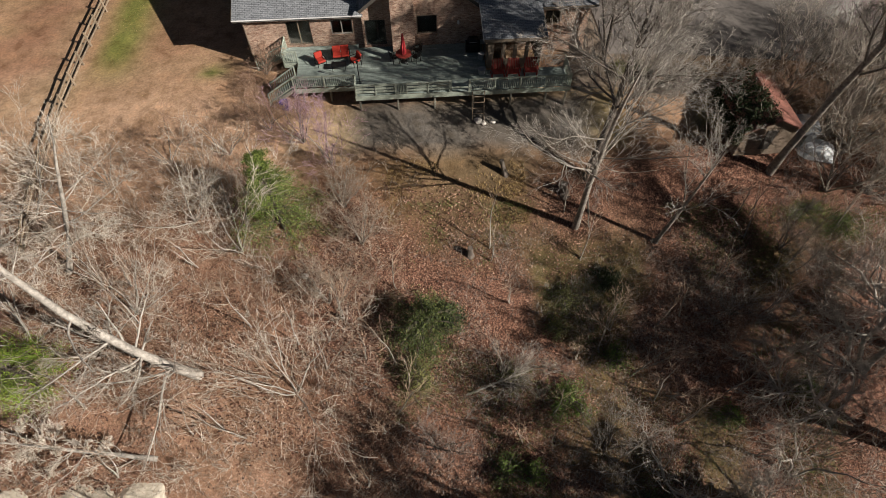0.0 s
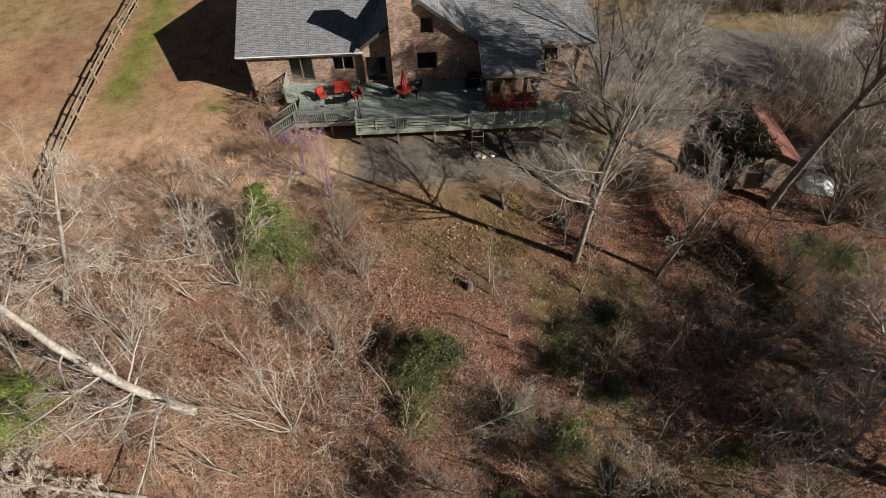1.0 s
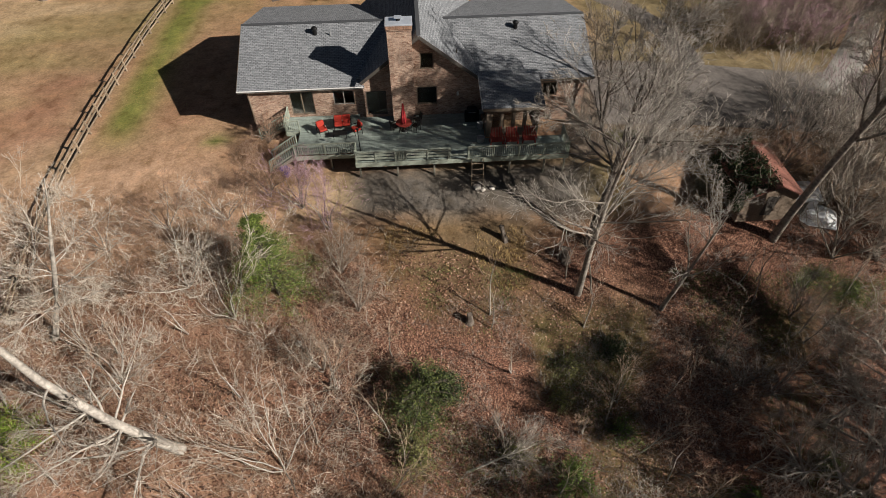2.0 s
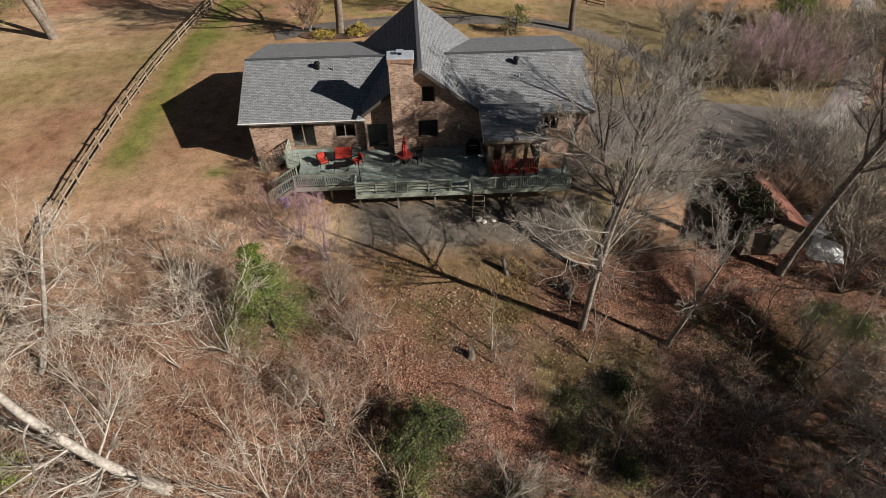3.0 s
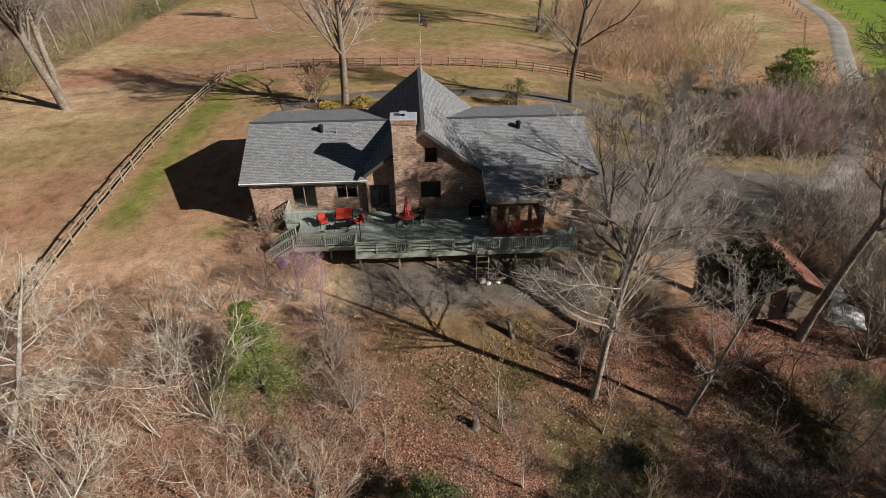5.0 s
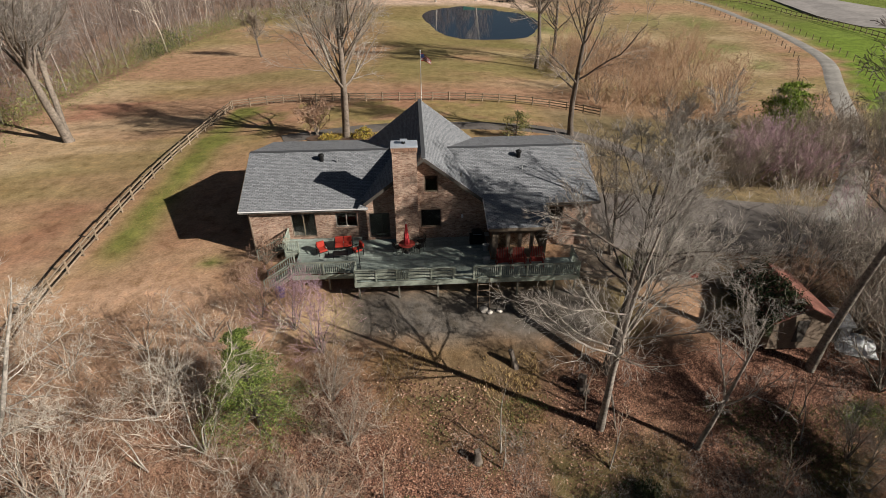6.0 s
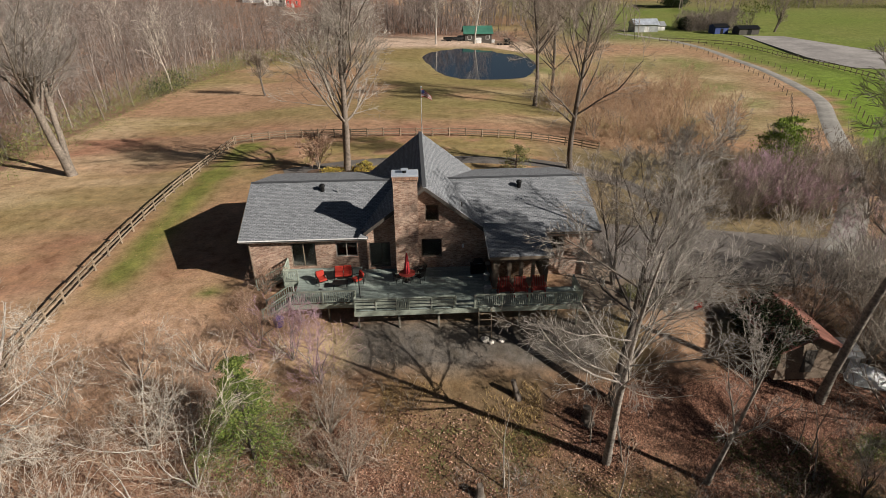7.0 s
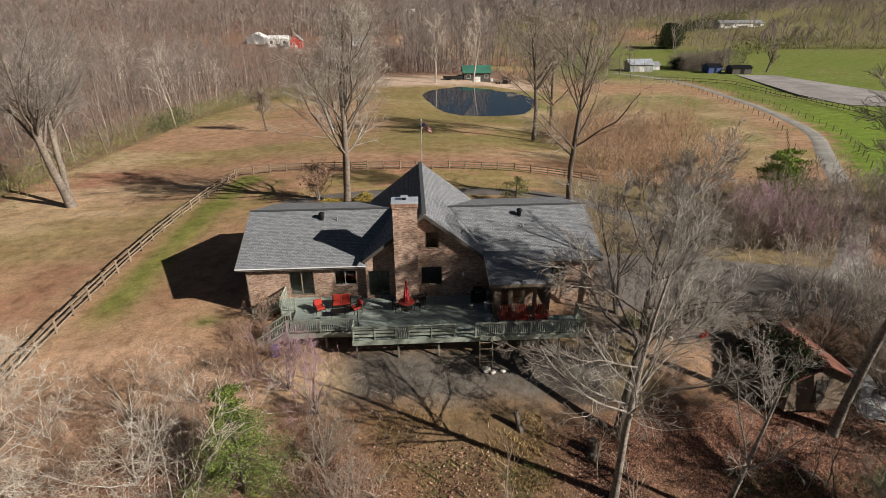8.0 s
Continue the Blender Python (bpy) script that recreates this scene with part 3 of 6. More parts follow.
def build_house():
    h = thing("house", "brick ranch house with grey shingle gables and a tall chimney", "house")
    low = -2.2

    def wall(name, outline, holes, place, depth, mat="brick", label=""):
        return part(name, sheet_prism(outline, holes, place, depth), M[mat], h, label, uv=True)

    # back of the two wings and the gabled middle block
    wall("wall", rect(-3.1, 5.75, low, 2.5), [rect(0.0, 1.83, 0.02, 2.03), rect(3.35, 4.98, 0.78, 2.0)], along_x(0.0), 0.3)
    gz = lambda x: RZ - 0.16 - SLOPE * abs(x - RX)  # noqa: E731
    wall("wall", [(5.75, low), (14.75, low), (14.75, gz(14.75)), (RX, gz(RX)), (5.75, gz(5.75))],
         [rect(5.9, 7.45, 0.02, 2.1), rect(9.79, 11.36, 0.76, 2.3), rect(10.13, 11.13, 3.72, 5.04)], along_x(-0.4), 0.3)
    wall("wall", rect(14.75, 23.0, low, 2.5), [rect(19.6, 20.8, 0.8, 2.0)], along_x(0.0), 0.3)
    # ends and front
    ends = [(0.3, low), (12.2, low), (12.2, 2.75), (5.1, 4.85), (0.3, 2.62)]
    wall("wall", ends, [], along_y(-3.1, 1), 0.3)
    wall("wall", ends, [], along_y(23.0, -1), 0.3)
    wall("wall", [(-3.1, low), (23.0, low), (23.0, 2.7), (15.1, 2.7), (RX, gz(RX)), (5.1, 2.7), (-3.1, 2.7)], [], along_x(12.2), 0.3)
    part("floor", boxes((-2.8, 22.7, 0.3, 12.2, -0.3, 0.0)), M["interior"], h)
    part("inner_wall", boxes((-2.8, 22.7, 4.6, 4.75, 0.0, 2.5)), M["interior"], h)
    # roofs
    t = 0.2
    r = part("roof", slab([(-3.6, -0.45, 2.62), (5.85, -0.45, 2.62), (8.3, 5.1, 5.0), (-3.6, 5.1, 5.0)], t), M["shingle"], h, "grey shingle roof slope", uv=True)
    part("roof", slab([(-3.6, 5.1, 5.0), (8.3, 5.1, 5.0), (4.9, 13.0, 2.9), (-3.6, 13.0, 2.9)], t), M["shingle"], h, uv=True)
    part("roof", slab([(14.87, -0.45, 2.62), (23.4, -0.45, 2.62), (23.4, 5.1, 5.0), (12.05, 5.1, 5.0)], t), M["shingle"], h, uv=True)
    part("roof", slab([(12.05, 5.1, 5.0), (23.4, 5.1, 5.0), (23.4, 13.0, 2.9), (15.3, 13.0, 2.9)], t), M["shingle"], h, uv=True)
    ez = RZ - SLOPE * 5.25
    part("roof", slab([(RX - 4.45, -0.85, RZ - SLOPE * 4.45), (RX, -0.85, RZ), (RX, 13.1, RZ), (RX - 5.25, 13.1, ez), (RX - 5.25, 0.1, ez), (RX - 4.45, 0.1, RZ - SLOPE * 4.45)], t), M["shingle"], h, uv=True)
    part("roof", slab([(RX, -0.85, RZ), (RX + 4.6, -0.85, RZ - SLOPE * 4.6), (RX + 4.6, 0.1, RZ - SLOPE * 4.6), (RX + 5.25, 0.1, ez), (RX + 5.25, 13.1, ez), (RX, 13.1, RZ)], t), M["shingle"], h, uv=True)
    for p, q, w in (((RX, -0.87, RZ + 0.02), (RX, 13.1, RZ + 0.02), 0.3), ((-3.6, 5.1, 5.01), (8.2, 5.1, 5.01), 0.3), ((12.1, 5.1, 5.01), (23.4, 5.1, 5.01), 0.3)):
        bar("ridge_cap", p, q, w, 0.05, M["shingle"], h)
    # trim: gutter, fascia and rakes
    g = boxes((-3.65, 5.8, -0.56, -0.46, 2.5, 2.58), bevel=0.02)
    part("gutter", g, M["white_trim"], h, "white gutter")
    part("gutter", boxes((14.9, 23.45, -0.56, -0.46, 2.5, 2.58), bevel=0.02), M["brown_trim"], h, "brown gutter")
    part("downspout", boxes((-3.04, -2.95, -0.12, -0.02, -1.4, 2.4), bevel=0.02), M["brown_trim"], h, "brown downspout")
    part("soffit", boxes((-3.6, 5.75, -0.44, 0.0, 2.36, 2.42)), M["soffit"], h)
    part("soffit", boxes((14.9, 23.4, -0.44, 0.0, 2.36, 2.42)), M["soffit"], h)
    for s, far in ((-1, 4.45), (1, 4.6)):
        bar("rake_board", (RX, -0.87, RZ - 0.13), (RX + s * far, -0.87, RZ - 0.13 - SLOPE * far), 0.03, 0.24, M["dark_trim"], h, "dark rake board")
    for x in (-3.62, 23.42):
        bar("rake_board", (x, -0.45, 2.5), (x, 5.1, 4.88), 0.03, 0.2, M["brown_trim"], h, "brown rake board")
        bar("rake_board", (x, 5.1, 4.88), (x, 13.0, 2.78), 0.03, 0.2, M["brown_trim"], h, "brown rake board")
    for s, far in ((-1, 5.25), (1, 5.25)):
        bar("rake_board", (RX, 13.12, RZ - 0.13), (RX + s * far, 13.12, RZ - 0.13 - SLOPE * far), 0.03, 0.2, M["white_trim"], h, "white rake board")
    # openings
    d = window_unit(h, 0.0, 1.83, 0.02, 2.03, 0.02, (0.93,), "brown_trim", False)
    d.name = "sliding_door"
    window_unit(h, 3.35, 4.98, 0.78, 2.0, 0.02, (4.16,), "soffit")
    d = window_unit(h, 5.9, 7.45, 0.02, 2.1, -0.38, (6.85,), "dark_trim", False)
    d.name = "glazed_door"
    window_unit(h, 9.79, 11.36, 0.76, 2.3, -0.38, (), "brown_trim")
    window_unit(h, 10.13, 11.13, 3.72, 5.04, -0.38, (), "brown_trim")
    window_unit(h, 19.6, 20.8, 0.8, 2.0, 0.02, (20.2,), "brown_trim")
    part("wall_lamp", boxes((12.85, 13.0, -0.62, -0.4, 1.55, 1.8), bevel=0.03), M["white_trim"], h, "small pale wall lamp")
    # chimney with a corbelled top, chase cover and flue
    c = part("chimney", boxes((7.92, 9.62, -1.3, -0.2, -2.0, 7.2)), M["brick"], h, "tall brick chimney", uv=True)
    part("corbel", boxes((7.88, 9.66, -1.34, -0.16, 7.2, 7.3), (7.85, 9.69, -1.37, -0.13, 7.3, 7.55)), M["brick"], c, uv=True)
    for i in range(17):
        bar("brick", (7.94 + 0.105 * i, -1.383, 7.32), (7.94 + 0.105 * i, -1.383, 7.53), 0.08, 0.026, M["brown_brick"], c)
    part("chimney_cover", boxes((7.83, 9.71, -1.39, -0.11, 7.55, 7.66), bevel=0.02), M["pale_metal"], c, "pale metal chase cover")
    bm = rod(bmesh.new(), (8.75, -0.72, 7.66), (8.75, -0.72, 7.85), 0.14, n=12)
    part("flue", bm, M["black_metal"], c, "dark flue")
    part("flue_cap", boxes((8.5, 9.0, -0.95, -0.5, 7.88, 7.92), bevel=0.01), M["pale_metal"], c)
    # roof vents
    for x, y in ((2.15, 4.1), (17.8, 4.0)):
        z = 2.62 + 2.38 * (y + 0.45) / 5.55
        bm = rod(bmesh.new(), (x, y, z - 0.1), (x, y, z + 0.34), 0.17, n=14)
        v = part("roof_vent", bm, M["black_metal"], h, "black turbine roof vent")
        bm = bmesh.new()
        bmesh.ops.create_uvsphere(bm, u_segments=14, v_segments=8, radius=0.24)
        bmesh.ops.scale(bm, vec=(1, 1, 0.7), verts=bm.verts)
        bmesh.ops.translate(bm, vec=(x, y, z + 0.42), verts=bm.verts)
        part("turbine", bm, M["black_metal"], v)
    for x, y in ((3.35, 3.9), (17.9, 2.7)):
        z = 2.62 + 2.38 * (y + 0.45) / 5.55
        part("vent_pipe", rod(bmesh.new(), (x, y, z - 0.1), (x, y, z + 0.33), 0.05), M["grey_metal"], h, "thin vent pipe")
    part("vent_pipe", rod(bmesh.new(), (12.9, 0.6, 4.3), (12.9, 0.6, 4.75), 0.05), M["dark_trim"], h, "thin vent pipe")
    # enclosed porch under a low roof
    part("porch_roof", slab([(14.42, -4.15, 2.62), (18.95, -4.15, 2.62), (18.95, -0.3, 3.4), (14.42, -0.3, 3.4)], 0.16), M["shingle"], h, "low shingle porch roof", uv=True)
    bar("rake_board", (14.4, -4.15, 2.52), (14.4, -0.85, 3.2), 0.03, 0.16, M["white_trim"], h, "white rake board")
    part("porch_fascia", boxes((14.45, 18.92, -4.2, -4.15, 2.38, 2.6)), M["brown_trim"], h)
    holes = [rect(15.15 + 0.85 * i, 15.85 + 0.85 * i, 0.55, 2.05) for i in range(4)]
    wall("porch_wall", rect(14.8, 18.7, FLOOR, 2.5), holes, along_x(-3.75), 0.15, "brown_trim", "brown boarded porch wall")
    wall("porch_wall", [(-3.6, FLOOR), (-0.4, FLOOR), (-0.4, 3.15), (-3.6, 2.52)], [rect(-3.2, -0.8, 0.5, 1.8)], along_y(14.8, 1), 0.15, "brown_trim")
    wall("porch_wall", [(-3.6, FLOOR), (0.0, FLOOR), (0.0, 3.2), (-3.6, 2.52)], [], along_y(18.7, -1), 0.15, "brown_trim")
    for i in range(4):
        w = window_unit(h, 15.15 + 0.85 * i, 15.85 + 0.85 * i, 0.55, 2.05, -3.75, (), "brown_trim", False)
    return h


build_house()


# ---- the deck ----
def rail_run(deck, p0, p1, spacing=0.14, tall=0.92, every=1.9):
    """A baluster railing between two deck corners."""
    p0, p1 = Vector(p0), Vector(p1)
    d = p1 - p0
    n = max(1, round(d.length / every))
    up = Vector((0, 0, 1))
    run = thing("railing", "", "")
    run.parent = deck
    for i in range(n + 1):
        q = p0 + d * (i / n)
        bar("post", q - up * 0.25, q + up * (tall + 0.06), 0.1, 0.1, M["deck_rail"], run)
    bar("top_rail", p0 + up * tall, p1 + up * tall, 0.04, 0.13, M["deck_rail"], run)
    bar("bottom_rail", p0 + up * 0.1, p1 + up * 0.1, 0.08, 0.04, M["deck_rail"], run)
    k = int(d.length / spacing)
    for i in range(1, k):
        q = p0 + d * (i / k)
        bar("baluster", q + up * 0.1, q + up * (tall - 0.02), 0.04, 0.04, M["deck_rail"], run)
    return run


def stair(deck, x0, x1, y0, y1, z0, z1, rail_sides):
    """Steps down towards lower x, with strings and slanted rails."""
    s = thing("stairs", "", "")
    s.parent = deck
    n = max(2, round((z0 - z1) / 0.18))
    for i in range(n):
        xa = x0 + (x1 - x0) * (i / n)
        z = z0 - (z0 - z1) * ((i + 1) / n)
        w = abs(x1 - x0) / n
        bar("tread", (xa - w / 2, y0, z), (xa - w / 2, y1, z), w, 0.04, M["deck_board"], s)
    for y in (y0, y1):
        bar("string", (x0, y, z0 - 0.18), (x1, y, z1 - 0.18), 0.05, 0.26, M["deck_post"], s)
    for y in rail_sides:
        for dz in (0.9, 0.15):
            bar("hand_rail", (x0, y, z0 + dz), (x1, y, z1 + dz), 0.07, 0.09, M["deck_rail"], s)
        k = int(abs(x1 - x0) / 0.16)
        for i in range(k + 1):
            x, z = x0 + (x1 - x0) * i / k, z0 + (z1 - z0) * i / k
            big = i in (0, k)
            bar("newel" if big else "baluster", (x, y, z - (0.2 if big else -0.13)), (x, y, z + 0.92), 0.09 if big else 0.04, 0.09 if big else 0.04, M["deck_rail"], s)


FRONT = -6.1


def build_deck():
    deck = thing("deck", "large green-grey painted wooden deck on posts behind the house", "deck")
    spans = []
    y = -0.08 - 0.072
    while y > FRONT:
        if y > -0.5:
            runs = [(-0.3, 5.25)]
        elif y > -2.0:
            runs = [(-0.3, 14.75)]
        elif y > -5.0:
            runs = [(0.75, 14.75)]
        else:
            runs = [(5.15, 14.75)]
        if y < -3.85:
            runs[-1] = (runs[-1][0], 20.6)
        for a, b in runs:
            cut = a
            while cut < b - 0.01:
                nxt = min(b, cut + random.choice((3.66, 4.27, 4.88)))
                if b - nxt < 1.0:
                    nxt = b
                bar("deck_board", (cut + 0.003, y, FLOOR - 0.019), (nxt - 0.003, y, FLOOR - 0.019), 0.14, 0.038, M["deck_board"], deck)
                cut = nxt
        y -= 0.147
    # fascia and joists
    z0, z1 = FLOOR - 0.42, FLOOR - 0.04
    for a, b in (((-0.3, -2.0), (0.75, -2.0)), ((0.75, -2.0), (0.75, -5.0)), ((0.75, -5.03), (5.15, -5.03)), ((5.12, -5.0), (5.12, FRONT)), ((5.12, FRONT - 0.05), (20.6, FRONT - 0.05)), ((-0.33, -0.05), (-0.33, -2.0)), ((20.63, FRONT), (20.63, -3.8))):
        bar("fascia", (*a, (z0 + z1) / 2), (*b, (z0 + z1) / 2), 0.04, z1 - z0, M["deck_rail"], deck)
    for i in range(34):
        x = 0.85 + 0.58 * i
        front = -4.95 if x < 5.1 else FRONT + 0.02
        bar("joist", (x, -0.1 if x < 14.5 else -3.8, FLOOR - 0.16), (x, front, FLOOR - 0.16), 0.045, 0.22, M["deck_post"], deck)
    for x in (1.2, 3.2, 5.35, 8.1, 10.8, 13.6, 16.4, 19.0, 20.5):
        for y in ((-4.8, -2.4) if x < 5 else (-5.75, -2.9)):
            if x > 14.7 and y > -3.6:
                continue
            bar("deck_post", (x, y, level(x, y) - 0.3), (x, y, FLOOR - 0.25), 0.13, 0.13, M["deck_post"], deck)
    # baluster railings
    for a, b in (((-0.3, -0.1), (-0.3, -2.0)), ((-0.3, -2.0), (0.72, -2.0)), ((0.72, -4.98), (5.1, -4.98)), ((13.3, FRONT), (20.55, FRONT)), ((20.55, FRONT), (20.55, -3.9))):
        rail_run(deck, (*a, FLOOR), (*b, FLOOR))
    # boarded benches with backs along the projecting part
    for x0, x1 in ((5.15, 8.05), (8.75, 11.9)):
        b = thing("bench", "", "")
        b.parent = deck
        n = 3
        for i in range(n):
            x = x0 + 0.06 + (x1 - x0 - 0.12) * i / (n - 1)
            bar("post", (x, FRONT + 0.04, FLOOR - 0.3), (x, FRONT - 0.12, FLOOR + 0.98), 0.09, 0.09, M["deck_rail"], b)
            bar("bracket", (x, FRONT + 0.42, FLOOR), (x, FRONT + 0.42, FLOOR + 0.4), 0.08, 0.08, M["deck_rail"], b)
        for k, z in enumerate((0.3, 0.58, 0.86)):
            bar("back_board", (x0, FRONT - 0.03 - 0.03 * k, FLOOR + z), (x1, FRONT - 0.03 - 0.03 * k, FLOOR + z), 0.04, 0.17, M["deck_rail"], b)
        bar("cap", (x0, FRONT - 0.12, FLOOR + 1.0), (x1, FRONT - 0.12, FLOOR + 1.0), 0.17, 0.04, M["deck_rail"], b)
        for k in range(3):
            bar("seat_board", (x0, FRONT + 0.14 + 0.15 * k, FLOOR + 0.43), (x1, FRONT + 0.14 + 0.15 * k, FLOOR + 0.43), 0.14, 0.04, M["deck_board"], b)
    rail = thing("railing", "", "")
    rail.parent = deck
    for y in (-5.05, -5.55, FRONT + 0.02):
        bar("post", (5.17, y, FLOOR - 0.25), (5.17, y, FLOOR + 1.0), 0.09, 0.09, M["deck_rail"], rail)
    for z in (0.3, 0.58, 0.86):
        bar("side_board", (5.17, -5.0, FLOOR + z), (5.17, FRONT, FLOOR + z), 0.04, 0.16, M["deck_rail"], rail)
    gate = thing("gate", "", "")
    gate.parent = deck
    for z in (0.1, 0.86):
        bar("gate_rail", (8.05, FRONT - 0.02, FLOOR + z), (8.75, FRONT - 0.02, FLOOR + z), 0.04, 0.09, M["deck_rail"], gate)
    for i in range(6):
        x = 8.1 + 0.12 * i
        bar("gate_slat", (x, FRONT - 0.05, FLOOR + 0.05), (x, FRONT - 0.05, FLOOR + 0.9), 0.07, 0.02, M["deck_rail"], gate)
    mid = thing("railing", "", "")
    mid.parent = deck
    for x in (11.95, 13.25):
        bar("post", (x, FRONT, FLOOR - 0.25), (x, FRONT, FLOOR + 0.96), 0.1, 0.1, M["deck_rail"], mid)
    bar("side_board", (11.95, FRONT, FLOOR + 0.3), (13.25, FRONT, FLOOR + 0.3), 0.04, 0.14, M["deck_rail"], mid)
    # stairs at the end of the deck
    stair(deck, 0.72, -1.3, -4.9, -3.7, FLOOR, level(-1.3, -4.3) + 0.05, (-4.9, -3.7))
    stair(deck, -0.3, -2.6, -1.1, -0.15, FLOOR, level(-2.6, -0.6) + 0.05, (-1.1,))
    return deck


build_deck()


# ---- things on the deck ----
def cushion(bm, x0, x1, y0, y1, z0, z1):
    return box(bm, x0, x1, y0, y1, z0, z1, bevel=0.035)


def patio_seat(at, rz, seats, label, group, mat="red_cloth", frame="black_metal"):
    w = 0.62 * seats
    s = thing("loveseat" if seats > 1 else "patio_chair", label, "sofa" if seats > 1 else "chair", group, at, rz)
    for x in (-w / 2 - 0.03, w / 2 + 0.03):
        for y in (-0.3, 0.3):
            bar("leg", (x, y, 0), (x, y, 0.58 if y < 0 else 0.76), 0.04, 0.04, M[frame], s)
        bar("armrest", (x, -0.34, 0.6), (x, 0.3, 0.6), 0.07, 0.035, M[frame], s)
    bar("seat_frame", (-w / 2 - 0.03, -0.3, 0.3), (w / 2 + 0.03, -0.3, 0.3), 0.04, 0.05, M[frame], s)
    bar("seat_frame", (-w / 2 - 0.03, 0.3, 0.3), (w / 2 + 0.03, 0.3, 0.3), 0.04, 0.05, M[frame], s)
    for i in range(seats):
        x = -w / 2 + 0.62 * i
        part("seat_cushion", cushion(bmesh.new(), x + 0.01, x + 0.61, -0.34, 0.24, 0.32, 0.48), M[mat], s)
        b = part("back_cushion", cushion(bmesh.new(), x + 0.01, x + 0.61, -0.07, 0.09, 0.0, 0.44), M[mat], s)
        b.matrix_basis = pose(0, 0.25, 0.46, -14, 0, 0)
    return s


G1 = "red cushioned seats on the deck"
patio_seat((2.5, -2.35, FLOOR), 28, 1, "patio chair with bright red cushions on the deck", G1)
patio_seat((4.0, -1.75, FLOOR), 4, 2, "loveseat with bright red cushions against the brick wall", G1)
patio_seat((5.1, -2.5, FLOOR), -62, 1, "patio chair with bright red cushions, half in shade", G1)


def coffee_table(at):
    t = thing("coffee_table", "low dark metal coffee table among red seats", "table", at=at)
    part("tabletop", boxes((-0.55, 0.55, -0.32, 0.32, 0.4, 0.44), bevel=0.015), M["black_metal"], t)
    for x in (-0.48, 0.48):
        for y in (-0.26, 0.26):
            bar("leg", (x, y, 0), (x, y, 0.4), 0.04, 0.04, M["black_metal"], t)


coffee_table((3.9, -3.0, FLOOR))


def lamp_post(at):
    t = thing("lamp_post", "thin black post lamp at the edge of the deck", "lamp", at=at)
    part("pole", rod(bmesh.new(), (0, 0, 0), (0, 0, 1.75), 0.03), M["black_metal"], t)
    bm = rod(bmesh.new(), (0, 0, 1.75), (0, 0, 1.95), 0.05, 0.09)
    part("lantern", bm, M["black_metal"], t)
    part("base", rod(bmesh.new(), (0, 0, 0), (0, 0, 0.06), 0.12, 0.05), M["black_metal"], t)


lamp_post((5.45, -4.85, FLOOR))


def umbrella(at):
    u = thing("patio_umbrella", "closed dark red patio umbrella through a round table", "umbrella", at=at)
    part("pole", rod(bmesh.new(), (0, 0, 0), (0, 0, 2.45), 0.025), M["brown_trim"], u)
    bm = bmesh.new()
    rings = []
    for z, r in ((0.72, 0.15), (0.95, 0.18), (1.35, 0.15), (1.8, 0.1), (2.3, 0.05), (2.42, 0.02)):
        rings.append([bm.verts.new((r * (1 + 0.28 * (k % 2)) * math.cos(k * math.pi / 8), r * (1 + 0.28 * (k % 2)) * math.sin(k * math.pi / 8), z)) for k in range(16)])
    for a, b in zip(rings, rings[1:]):
        for k in range(16):
            bm.faces.new((a[k], a[(k + 1) % 16], b[(k + 1) % 16], b[k]))
    part("canopy", bm, M["umbrella_red"], u)
    part("finial", rod(bmesh.new(), (0, 0, 2.42), (0, 0, 2.53), 0.03, 0.01), M["white_trim"], u)
    part("base", rod(bmesh.new(), (0, 0, 0), (0, 0, 0.1), 0.25, 0.2, 16), M["black_metal"], u)


umbrella((8.7, -2.5, FLOOR))


def round_table(at):
    t = thing("round_table", "round dull red patio table by the chimney", "table", at=at)
    part("tabletop", rod(bmesh.new(), (0, 0, 0.7), (0, 0, 0.73), 0.6, n=24), M["dark_red"], t, "dull red tabletop")
    for k in range(4):
        a = k * math.pi / 2 + 0.6
        bar("leg", (0.2 * math.cos(a), 0.2 * math.sin(a), 0.7), (0.45 * math.cos(a), 0.45 * math.sin(a), 0), 0.035, 0.035, M["black_metal"], t)


round_table((8.7, -2.5, FLOOR))
G2 = "dark chairs round the patio table"


def metal_chair(at, rz, seat="dark_red", label="dark metal patio chair with a dull red seat", group=G2):
    c = thing("metal_chair", label, "chair", group, at, rz)
    part("seat", boxes((-0.24, 0.24, -0.24, 0.24, 0.43, 0.49), bevel=0.02), M[seat], c)
    b = part("backrest", boxes((-0.24, 0.24, -0.02, 0.03, 0.0, 0.5), bevel=0.015), M[seat], c)
    b.matrix_basis = pose(0, 0.24, 0.48, -10, 0, 0)
    for x in (-0.24, 0.24):
        for y in (-0.24, 0.24):
            bar("leg", (x, y, 0), (x, y, 0.45), 0.03, 0.03, M["black_metal"], c)
        bar("armrest", (x, -0.24, 0.66), (x, 0.28, 0.68), 0.05, 0.03, M["black_metal"], c)


for at, rz in (((8.0, -2.5, FLOOR), 120), ((9.6, -2.55, FLOOR), -130), ((9.75, -1.75, FLOOR), -70)):
    metal_chair(at, rz, "black_metal", "dark metal patio chair beside the round table")

G3 = "red rocking chairs before the porch windows"


